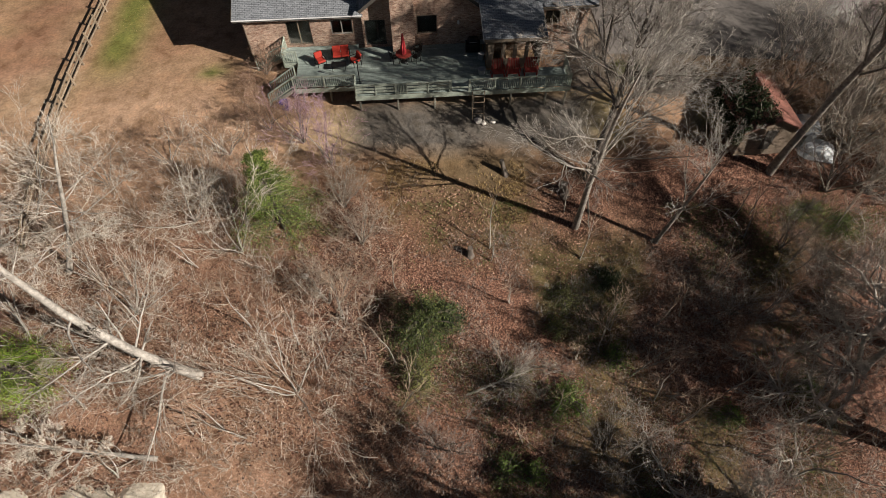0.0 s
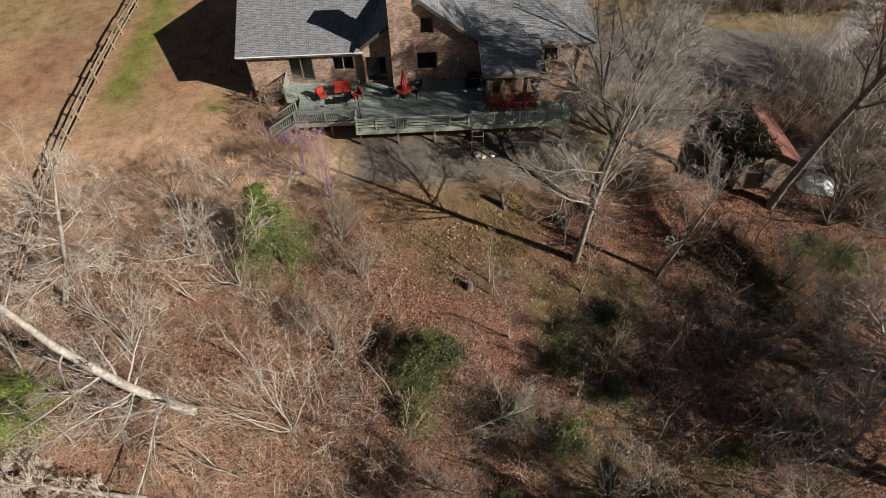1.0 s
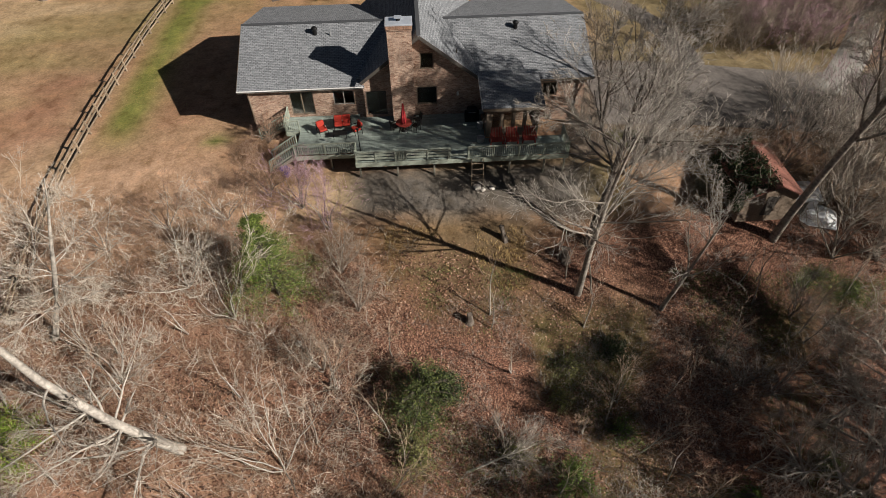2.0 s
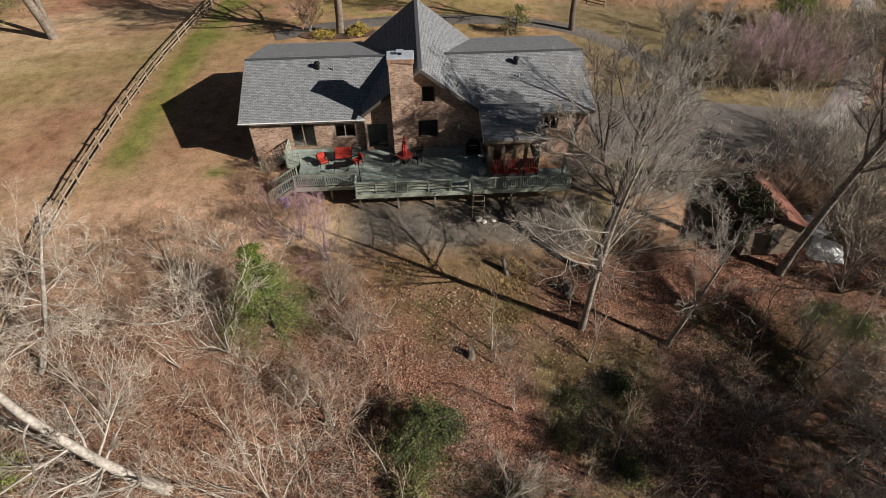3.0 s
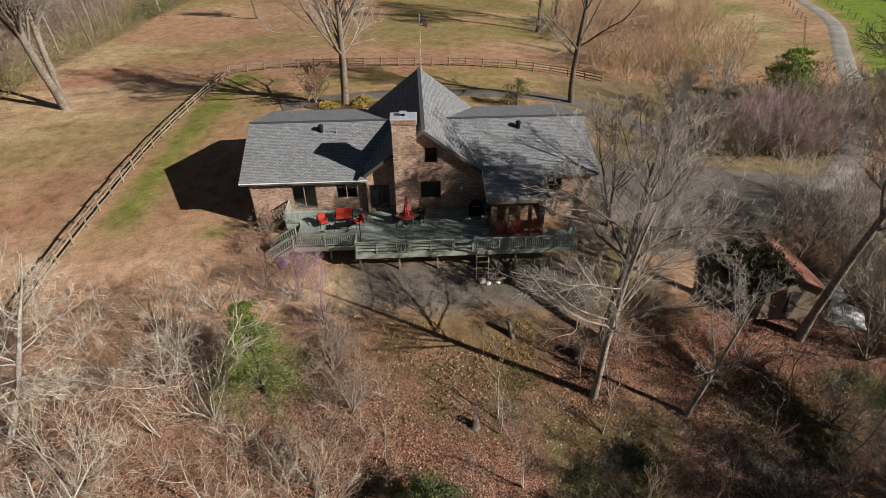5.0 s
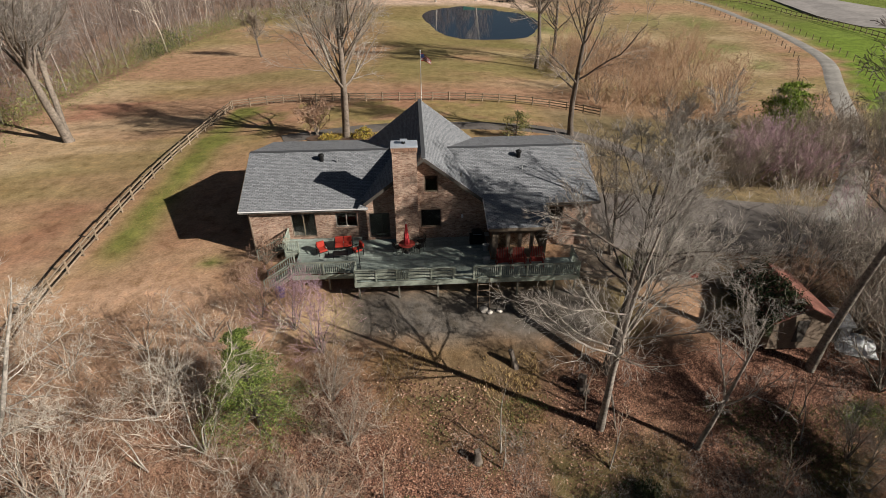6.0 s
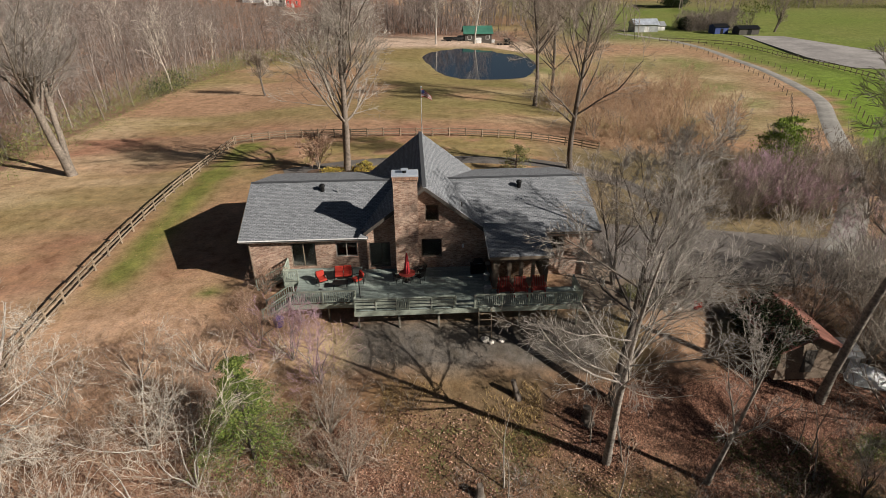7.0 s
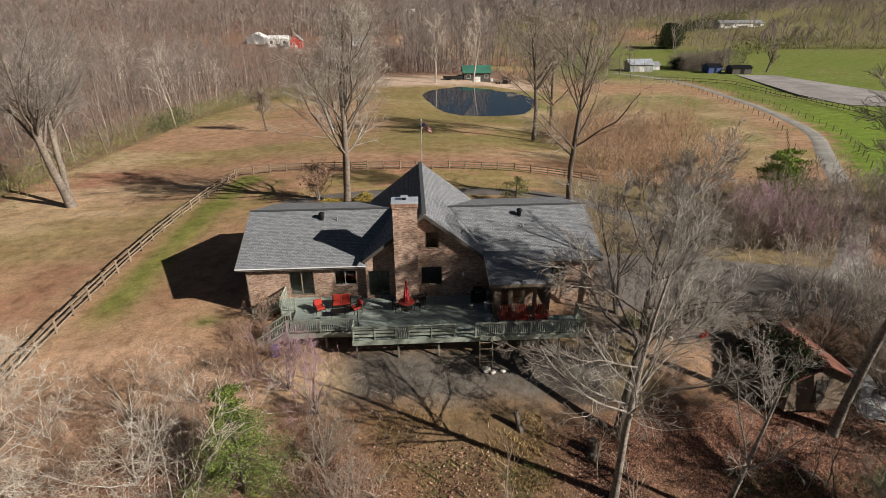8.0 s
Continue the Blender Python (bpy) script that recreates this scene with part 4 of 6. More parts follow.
def rocking_chair(at, rz, wide):
    c = thing("rocking_chair", "weathered dark red slatted rocking seat before the porch", "chair", G3, at, rz)
    n = int(wide / 0.11)
    for i in range(n):
        x = -wide / 2 + 0.06 + (wide - 0.12) * i / max(1, n - 1)
        bar("back_slat", (x, 0.26, 0.42), (x, 0.5, 1.15), 0.085, 0.02, M["dark_red"], c)
    for k in range(5):
        bar("seat_slat", (-wide / 2, -0.28 + 0.12 * k, 0.42), (wide / 2, -0.28 + 0.12 * k, 0.42), 0.1, 0.025, M["dark_red"], c)
    for x in (-wide / 2 - 0.03, wide / 2 + 0.03):
        bar("leg", (x, -0.28, 0.05), (x, -0.28, 0.68), 0.05, 0.05, M["dark_red"], c)
        bar("leg", (x, 0.28, 0.05), (x, 0.28, 0.68), 0.05, 0.05, M["dark_red"], c)
        bar("armrest", (x, -0.36, 0.69), (x, 0.36, 0.69), 0.1, 0.03, M["dark_red"], c)
        bar("rocker", (x, -0.5, 0.03), (x, 0.5, 0.03), 0.05, 0.06, M["dark_red"], c)


rocking_chair((15.5, -4.65, FLOOR), 3, 0.85)
rocking_chair((16.6, -4.7, FLOOR), 0, 0.85)
rocking_chair((17.9, -4.65, FLOOR), -4, 0.85)


def grill(at):
    g = thing("grill", "black covered barbecue grill beside the porch", "grill", at=at)
    part("cart", boxes((-0.55, 0.55, -0.28, 0.28, 0.08, 0.8), bevel=0.02), M["black_metal"], g)
    bm = boxes((-0.4, 0.4, -0.3, 0.3, 0.82, 1.2), bevel=0.12)
    part("lid", bm, M["black_metal"], g)
    part("handle", rod(bmesh.new(), (-0.3, -0.34, 0.98), (0.3, -0.34, 0.98), 0.02), M["grey_metal"], g)
    part("side_shelf", boxes((0.56, 0.9, -0.25, 0.25, 0.78, 0.82)), M["grey_metal"], g)


grill((13.95, -1.6, FLOOR))


def drum(name, at, r, tall, mat, label, category):
    bm = bmesh.new()
    prof = [(0.0, r * 0.8), (0.1 * tall, r * 0.92), (0.8 * tall, r), (0.95 * tall, r * 1.05), (tall, r * 1.05), (tall, r * 0.9), (tall * 0.85, r * 0.85)]
    rings = [[bm.verts.new((q * math.cos(k * math.pi / 8), q * math.sin(k * math.pi / 8), z)) for k in range(16)] for z, q in prof]
    for a, b in zip(rings, rings[1:]):
        for k in range(16):
            bm.faces.new((a[k], a[(k + 1) % 16], b[(k + 1) % 16], b[k]))
    bm.faces.new(rings[0][::-1])
    bm.faces.new(rings[-1])
    ob = part(name, bm, M[mat])
    ob.matrix_basis = pose(*at)
    return tagged(ob, label, category)


drum("plant_pot", (14.35, -4.3, FLOOR), 0.28, 0.42, "grey_metal", "round grey pot standing on the deck", "pot")
drum("plant_pot", (14.5, -2.6, FLOOR), 0.22, 0.5, "grey_metal", "round grey pot beside the grill", "pot")
drum("plastic_bin", (-0.2, -5.3, level(-0.2, -5.3)), 0.36, 0.62, "purple", "purple plastic tub on the ground by the deck stairs", "tub")


def ladder():
    l = thing("ladder", "pale wooden ladder leaning on the deck edge", "ladder")
    zb = level(13.6, -6.75)
    for x in (13.5, 14.35):
        bar("side_rail", (x, -6.85, zb), (x, FRONT - 0.12, FLOOR - 0.05), 0.05, 0.09, M["fence_wood"], l)
    for k in range(4):
        f = 0.2 + 0.2 * k
        y, z = -6.85 + f * (FRONT + 6.73), zb + f * (FLOOR - zb)
        bar("rung", (13.5, y, z), (14.35, y, z), 0.04, 0.07, M["fence_wood"], l)


ladder()


# ---- fences, flagpole, stumps and sheds ----
def rail_fence(name, line, label, rails=(0.35, 0.72, 1.08), tall=1.25, sides="fence_wood", step=2.45, thick=(0.07, 0.13), post=0.15):
    """Posts with round-edged rails along a line on the land."""
    f = thing(name, label, "fence")
    pts = [Vector((x, y, 0)) for x, y in line]
    cum = [0.0]
    for a, b in zip(pts, pts[1:]):
        cum.append(cum[-1] + (b - a).length)
    n = round(cum[-1] / step)
    spots = []
    for i in range(n + 1):
        s = cum[-1] * i / n
        k = max(j for j in range(len(cum)) if cum[j] <= s + 1e-6)
        k = min(k, len(pts) - 2)
        q = pts[k].lerp(pts[k + 1], (s - cum[k]) / (cum[k + 1] - cum[k]))
        spots.append(Vector((q.x, q.y, level(q.x, q.y))))
    up = Vector((0, 0, 1))
    for i, q in enumerate(spots):
        tip = Vector((random.uniform(-0.04, 0.04), random.uniform(-0.04, 0.04), tall + random.uniform(-0.06, 0.06)))
        bar("post", q - up * 0.3, q + tip, post, post, M[sides], f)
        if i:
            for z in rails:
                j0, j1 = random.uniform(-0.05, 0.05), random.uniform(-0.05, 0.05)
                bar("rail", spots[i - 1] + up * (z + j0), q + up * (z + j1), *thick, M[sides], f)
    return f


side = [(float(fence_x(y)), y) for y in (-16, -11, -6, 0, 6, 12, 18, 24, 30, 36, 41.5)]
rail_fence("split_rail_fence", side, "weathered split-rail wooden fence along the lawn")
rail_fence("split_rail_fence", [(-16.2, 42.0), (-13, 43.0), (-8, 43.1), (0, 42.4), (8, 42.0), (16, 41.6), (24, 40.0), (30, 38.0), (35, 35.0)], "weathered split-rail wooden fence across the pasture")
rail_fence("arena_fence", [(112, 197), (125, 190), (136, 181), (137, 160), (136, 138), (132, 115), (128, 96), (122, 80)], "brown board fence along the green field", (0.45, 1.45), 1.6, "old_wood", 3.0, (0.1, 0.16), 0.18)
rail_fence("wire_fence", [(72, 48), (80, 61), (91, 78), (99, 97), (109, 130), (115, 165), (114, 190)], "thin post fence along the gravel drive", (0.6, 1.1), 1.3, "old_wood", 5.0, (0.02, 0.02), 0.14)
rail_fence("wire_fence", [(84, 46), (91, 57), (101, 74), (109, 95), (119, 129), (125, 163), (124, 188)], "thin post fence along the green field", (0.6, 1.1), 1.3, "old_wood", 5.0, (0.02, 0.02), 0.14)


def flagpole():
    x, y = 10.6, 31.5
    z = level(x, y)
    top = 8.6
    f = thing("flagpole", "tall pale flagpole with a limp flag in front of the house", "flagpole")
    part("pole", rod(bmesh.new(), (x, y, z), (x, y, z + top), 0.07, 0.04, 10), M["white_paint"], f)
    bm = bmesh.new()
    bmesh.ops.create_uvsphere(bm, u_segments=10, v_segments=6, radius=0.1)
    bmesh.ops.translate(bm, vec=(x, y, z + top + 0.08), verts=bm.verts)
    part("finial", bm, M["pale_metal"], f)
    flag = None
    for k in range(7):
        bm = bmesh.new()
        rows = []
        for i in range(9):
            s = i / 8
            fx, fz = 0.06 + 1.25 * s, -0.6 * s * s - 0.35 * s
            fy = 0.12 * math.sin(s * 8)
            rows.append([bm.verts.new((x + fx, y + fy, z + top - 0.2 + fz - 0.13 * (1 - 0.45 * s) * (k + e))) for e in (0, 1)])
        for a, b in zip(rows, rows[1:]):
            bm.faces.new((a[0], b[0], b[1], a[1]))
        bmesh.ops.solidify(bm, geom=bm.faces[:], thickness=0.012)
        part("flag_stripe", bm, M["red_paint" if k % 2 == 0 else "white_cloth"], f)
    part("flag_canton", boxes((x + 0.05, x + 0.42, y - 0.03, y + 0.13, z + top - 0.72, z + top - 0.33)), M["blue_cloth"], f)


flagpole()


def stump(at, r, tall, lean, label):
    """A broken stump with a flared, uneven foot and a jagged top."""
    rng = random.Random(int(at[0] * 100))
    bm = bmesh.new()
    n, rings = 14, []
    for z, q in ((-0.3, 1.7), (0.05, 1.35), (0.25, 1.05), (0.6, 0.95), (1.0, 0.9)):
        rings.append([bm.verts.new((lean[0] * z * tall + r * q * (1 + rng.uniform(-0.12, 0.12)) * math.cos(k * 2 * math.pi / n),
                                    lean[1] * z * tall + r * q * (1 + rng.uniform(-0.12, 0.12)) * math.sin(k * 2 * math.pi / n),
                                    z * tall + (rng.uniform(-0.12, 0.1) if z == 1.0 else 0))) for k in range(n)])
    for a, b in zip(rings, rings[1:]):
        for k in range(n):
            bm.faces.new((a[k], a[(k + 1) % n], b[(k + 1) % n], b[k]))
    bm.faces.new(rings[-1])
    ob = part("tree_stump", bm, M["bark_dark"])
    ob.matrix_basis = pose(at[0], at[1], level(at[0], at[1]))
    return tagged(ob, label, "stump", "stumps on the slope")


stump((15.5, -10.9), 0.17, 1.15, (-0.25, 0.1), "tall dark broken stump on the slope")
stump((19.7, -12.3), 0.3, 1.0, (-0.1, 0.0), "thick dark stump beside fallen leaves")
stump((12.5, -16.6), 0.22, 0.9, (0, 0), "small dark stump in the leaf litter")


def gable_shed(name, x0, x1, y0, y1, wall_h, rise, roof_mat, wall_mat, label, over=0.35, ridge="y", door=True, z=None, trim="white_trim", openings=2):
    """A small outbuilding with walls, a gable roof, a door and windows."""
    z = min(level(x, y) for x in (x0, x1) for y in (y0, y1)) if z is None else z
    s = thing(name, label, name.split("_")[-1])
    base = z - 0.6
    if ridge == "y":
        m = (x0 + x1) / 2
        gable = [(x0, base), (x1, base), (x1, z + wall_h), (m, z + wall_h + rise), (x0, z + wall_h)]
        part("wall", sheet_prism(gable, [], along_x(y0), 0.15), M[wall_mat], s)
        part("wall", sheet_prism(gable, [], along_x(y1 - 0.15), 0.15), M[wall_mat], s)
        for x, k in ((x0, 1), (x1, -1)):
            part("wall", sheet_prism(rect(y0 + 0.15, y1 - 0.15, base, z + wall_h), [], along_y(x, k), 0.15), M[wall_mat], s)
        sl = rise / (m - x0)
        for k in (-1, 1):
            e = m + k * (m - x0 + over)
            part("roof", slab([(m, y0 - over, z + wall_h + rise + 0.1), (m, y1 + over, z + wall_h + rise + 0.1), (e, y1 + over, z + wall_h - sl * over + 0.1), (e, y0 - over, z + wall_h - sl * over + 0.1)], 0.09), M[roof_mat], s, uv=True)
    else:
        m = (y0 + y1) / 2
        gable = [(y0, base), (y1, base), (y1, z + wall_h), (m, z + wall_h + rise), (y0, z + wall_h)]
        part("wall", sheet_prism(gable, [], along_y(x0, 1), 0.15), M[wall_mat], s)
        part("wall", sheet_prism(gable, [], along_y(x1, -1), 0.15), M[wall_mat], s)
        for y in (y0, y1 - 0.15):
            part("wall", sheet_prism(rect(x0 + 0.15, x1 - 0.15, base, z + wall_h), [], along_x(y), 0.15), M[wall_mat], s)
        sl = rise / (m - y0)
        for k in (-1, 1):
            e = m + k * (m - y0 + over)
            part("roof", slab([(x0 - over, m, z + wall_h + rise + 0.1), (x1 + over, m, z + wall_h + rise + 0.1), (x1 + over, e, z + wall_h - sl * over + 0.1), (x0 - over, e, z + wall_h - sl * over + 0.1)], 0.09), M[roof_mat], s, uv=True)
    w = x1 - x0
    if door:
        part("door", boxes((x0 + w * 0.42, x0 + w * 0.62, y0 - 0.05, y0 - 0.005, z, z + min(2.3, wall_h * 0.9))), M[trim], s)
    for i in range(openings):
        xa = x0 + w * (0.1 + 0.68 * i)
        o = part("window", boxes((xa, xa + w * 0.14, y0 - 0.06, y0 - 0.006, z + wall_h * 0.42, z + wall_h * 0.8)), M[trim], s)
        part("pane", boxes((xa + w * 0.015, xa + w * 0.125, y0 - 0.07, y0 - 0.062, z + wall_h * 0.45, z + wall_h * 0.77)), M["dark_trim"], o)
    return s


old_shed = gable_shed("wooden_shed", 32.9, 36.7, -10.0, -5.0, 2.0, 1.0, "rust_roof", "old_wood", "old shed with a rusty red metal roof among bare trees", trim="dark_trim", openings=0, z=-3.6)
gable_shed("metal_shed", 37.6, 39.8, -8.8, -6.8, 1.5, 0.35, "grey_metal", "grey_metal", "small grey metal lean-to below the old shed", 0.15, openings=0, trim="dark_trim", ridge="x")


def tarp_heap(at):
    bm = bmesh.new()
    g = 14
    vs = []
    for j in range(g + 1):
        row = []
        for i in range(g + 1):
            u, v = i / g * 2 - 1, j / g * 2 - 1
            x, y = u * 1.5, v * 1.0
            z = 0.75 * max(0, 1 - (u * u * 0.8 + v * v) ** 1.5) + 0.22 * noise.noise((x * 1.7, y * 1.9, 3.0))
            row.append(bm.verts.new((x, y, z if max(abs(u), abs(v)) < 0.95 else -0.25)))
        vs.append(row)
    for j in range(g):
        for i in range(g):
            bm.faces.new((vs[j][i], vs[j][i + 1], vs[j + 1][i + 1], vs[j + 1][i]))
    ob = part("tarpaulin", bm, M["tarp"])
    ob.matrix_basis = pose(at[0], at[1], level(*at), 0, 0, -20)
    tagged(ob, "crumpled silver tarpaulin over a heap on the slope", "tarpaulin")


tarp_heap((40.2, -8.9))


def rock(at, r, label, mat="rock", group=""):
    bm = bmesh.new()
    bmesh.ops.create_icosphere(bm, subdivisions=2, radius=r)
    for v in bm.verts:
        v.co *= 1 + 0.35 * noise.noise(v.co * (1.6 / r) + Vector(at).to_3d() * 0.7)
        v.co.z *= 0.65 if r < 0.4 else 0.26
    ob = part("rock", bm, M[mat])
    ob.matrix_basis = pose(at[0], at[1], level(at[0], at[1]) + r * (0.3 if r < 0.4 else 0.05))
    return tagged(ob, label, "rock", group)


rock((1.4, -17.9), 0.22, "small pale rock in the brush", "rock")
for x, y, r in ((26.4, -3.9, 0.22), (27.6, -4.3, 0.2), (28.6, -4.2, 0.25), (29.6, -3.4, 0.2), (25.6, -3.2, 0.2), (13.9, -7.0, 0.3), (14.3, -7.2, 0.2), (15.0, -7.1, 0.22)):
    rock((x, y), r, "pale rock edging the garden bed" if x > 20 else "pale rock on the gravel below the deck", group="edging rocks")


rr = random.Random(3)
for k in range(22):
    rock((rr.uniform(-17, -6.8), rr.uniform(-33, -30.3)), rr.uniform(0.6, 1.5), "flat cream-coloured stone slab in the creek bank", "creek_rock", "pale creek boulders")


def flower_bed():
    bm = bmesh.new()
    bmesh.ops.create_circle(bm, cap_ends=True, segments=28, radius=1)
    for v in bm.verts:
        x, y = 27.9 + v.co.x * 2.6, -3.2 + v.co.y * 1.0
        v.co = (x, y, level(x, y) + 0.07)
    tagged(part("garden_bed", bm, M["mulch"]), "dark mulched garden bed beside the drive", "garden bed", kind="structure")
    bm = bmesh.new()
    bmesh.ops.create_circle(bm, cap_ends=True, segments=28, radius=1)
    for v in bm.verts:
        x, y = 1.4 + v.co.x * 4.6, 25.6 + v.co.y * 1.6
        v.co = (x, y, level(x, y) + 0.1)
    tagged(part("garden_bed", bm, M["mulch"]), "dark mulched bed round a tree before the house", "garden bed", kind="structure")


flower_bed()
for k, (x, y) in enumerate(((30.1, -3.6), (30.4, -3.9), (30.0, -4.1))):
    drum("flower_pot", (x, y, level(x, y)), 0.17, 0.34, "red_cloth", "small bright red flower pot at the path", "pot")
sign = thing("marker_post", "thin dark post beside the garden bed", "post", at=(29.4, -2.6, level(29.4, -2.6)))
part("pole", rod(bmesh.new(), (0, 0, -0.2), (0.15, 0, 1.9), 0.04), M["black_metal"], sign)


def hose():
    cu = bpy.data.curves.new("garden_hose", "CURVE")
    cu.dimensions, cu.bevel_depth, cu.bevel_resolution = "3D", 0.022, 1
    s = cu.splines.new("BEZIER")
    pts = [(22.6, -9.2), (22.9, -10.4), (24.0, -10.9), (25.6, -10.9), (27.2, -10.7)]
    s.bezier_points.add(len(pts) - 1)
    for b, (x, y) in zip(s.bezier_points, pts):
        b.co = (x, y, level(x, y) + 0.1)
        b.handle_left_type = b.handle_right_type = "AUTO"
    cu.materials.append(M["hose"])
    tagged(new("garden_hose", cu), "pale garden hose curved on the bare slope", "hose")


hose()

# ---- far buildings ----
gable_shed("farm_shed", 31.0, 41.5, 190, 198, 4.0, 2.2, "green_metal", "dark_trim", "dark farm shed with a green metal roof by the pond", 0.6, "x", trim="white_paint")
gable_shed("metal_barn", 113, 124, 228, 236, 3.4, 2.0, "pale_metal", "grey_metal", "grey metal barn at the edge of the pasture", 0.5, "x", openings=0)
gable_shed("small_shed", 125.5, 130, 234, 240, 2.2, 1.4, "grey_metal", "white_paint", "small pale shed beside a dark bush", 0.4, "x", openings=1)
gable_shed("red_barn", -70, -62, 358, 366, 5.0, 3.6, "grey_metal", "red_paint", "small bright red barn with white trim", 0.4, "y")
gable_shed("white_farmhouse", -86, -73, 366, 376, 5.4, 2.2, "white_paint", "white_paint", "white two-part farmhouse before the woods", 0.4, "x", trim="dark_trim")
gable_shed("pale_garage", -105, -93, 384, 398, 4.6, 3.0, "white_paint", "grey_metal", "large pale garage with a white roof edge", 0.5, "y", openings=0)
gable_shed("blue_house", -30, -18, 372, 382, 4.0, 2.2, "grey_metal", "pale_metal", "pale blue-grey house behind bare trees", 0.4, "x")
gable_shed("mansion_house", 148, 176, 605, 618, 8.0, 5.0, "grey_metal", "white_paint", "large pale house on the wooded hill", 0.6, "x", trim="dark_trim")
gable_shed("ranch_house", 268, 305, 440, 452, 4.5, 2.0, "grey_metal", "white_paint", "long white ranch house with dark windows", 0.6, "x", trim="dark_trim")
gable_shed("hill_house", 8, 16, 560, 568, 4.0, 2.0, "white_paint", "white_paint", "small white house in the woods", 0.4, "x", trim="dark_trim")
gable_shed("stable_shed", 155, 164, 214, 220, 2.6, 1.0, "black_metal", "dark_trim", "low dark stable beside the riding arena", 0.4, "x", openings=0, trim="black_metal")
gable_shed("run_in_shed", 146, 152, 218, 224, 3.0, 1.0, "black_metal", "blue_cloth", "dark blue shelter beside the riding arena", 0.4, "x", openings=0, trim="black_metal")


def arena():
    bm = bmesh.new()
    c = [(155, 211), (171, 206), (180, 154), (149, 118), (141, 124), (141, 140)]
    up = [bm.verts.new((x, y, level(x, y) + 0.14)) for x, y in c]
    dn = [bm.verts.new((x, y, level(x, y) - 1.0)) for x, y in c]
    bm.faces.new(up)
    for a in range(len(c)):
        b = (a + 1) % len(c)
        bm.faces.new((up[a], dn[a], dn[b], up[b]))
    tagged(part("riding_arena", bm, M["sand"]), "pale sand riding arena in the green field", "arena", kind="structure")


arena()


def trailer(at, rz, label, mat):
    """A small farm trailer: bed, sides, wheels and drawbar."""
    z = level(*at)
    t = thing("farm_trailer", label, "trailer", "", (*at, z), rz)
    part("bed", boxes((-1.9, 1.9, -0.95, 0.95, 0.6, 0.75)), M[mat], t)
    for y in (-0.95, 0.9):
        part("side_board", boxes((-1.9, 1.9, y, y + 0.05, 0.75, 1.4)), M[mat], t)
    for x in (-0.6, 0.5):
        for y in (-1.05, 1.05):
            part("wheel", rod(bmesh.new(), (x, y - 0.1, 0.36), (x, y + 0.1, 0.36), 0.36, n=14), M["black_metal"], t)
    bar("drawbar", (1.9, 0, 0.6), (3.2, 0, 0.5), 0.1, 0.1, M["black_metal"], t)


trailer((24.5, 188.0), 8, "dark farm trailer beside the pond", "black_metal")
trailer((44.5, 189.0), -4, "reddish wooden farm trailer beside the pond", "old_wood")
trailer((49.0, 192.0), 90, "small dark farm trailer beside the pond", "black_metal")
trailer((28.6, 190.5), 20, "dark farm trailer beside the pond shed", "black_metal")


def crate(at, size, mat, label):
    """A boxy tank or crate on skids with a lid."""
    z = level(*at)
    c = thing("storage_crate", label, "crate", "crates by the pond shed", (*at, z))
    w, d, h = size
    part("body", boxes((-w / 2, w / 2, -d / 2, d / 2, 0.12, h), bevel=0.08), M[mat], c)
    part("lid", boxes((-w / 2 - 0.06, w / 2 + 0.06, -d / 2 - 0.06, d / 2 + 0.06, h + 0.005, h + 0.1), bevel=0.03), M[mat], c)
    for x in (-w / 3, w / 3):
        bar("skid", (x, -d / 2, 0.06), (x, d / 2, 0.06), 0.12, 0.12, M["old_wood"], c)


crate((36.0, 187.2), (1.8, 1.2, 1.4), "white_paint", "white plastic storage crate before the pond shed")
crate((29.8, 196.5), (2.4, 1.4, 1.2), "white_paint", "white plastic storage crate behind a trailer")
crate((47.5, 190.0), (2.2, 1.6, 2.4), "black_metal", "tall black storage crate beside the pond")
crate((42.6, 193.2), (1.2, 1.0, 1.1), "white_paint", "small white storage crate beside the pond shed")


# ---- trees and brush ----
def unit(v):
    return v / np.maximum(np.linalg.norm(v, axis=-1, keepdims=True), 1e-9)


def tubes(P, R, sides):
    """Tapered tubes along many lines at once. P: lines x points x 3, R: lines x points."""
    B, n, _ = P.shape
    d = unit(np.gradient(P, axis=1))
    ref = np.where(np.abs(d[..., 2:3]) > 0.9, np.array([1.0, 0, 0]), np.array([0, 0, 1.0]))
    a = unit(np.cross(d, ref))
    b = np.cross(d, a)
    t = np.arange(sides) * 2 * np.pi / sides
    V = P[:, :, None] + R[:, :, None, None] * (np.cos(t)[:, None] * a[:, :, None] + np.sin(t)[:, None] * b[:, :, None])
    idx = np.arange(B * n * sides).reshape(B, n, sides)
    nxt = np.roll(idx, -1, axis=2)
    F = np.stack([idx[:, :-1], nxt[:, :-1], nxt[:, 1:], idx[:, 1:]], -1).reshape(-1, 4)
    return V.reshape(-1, 3), F


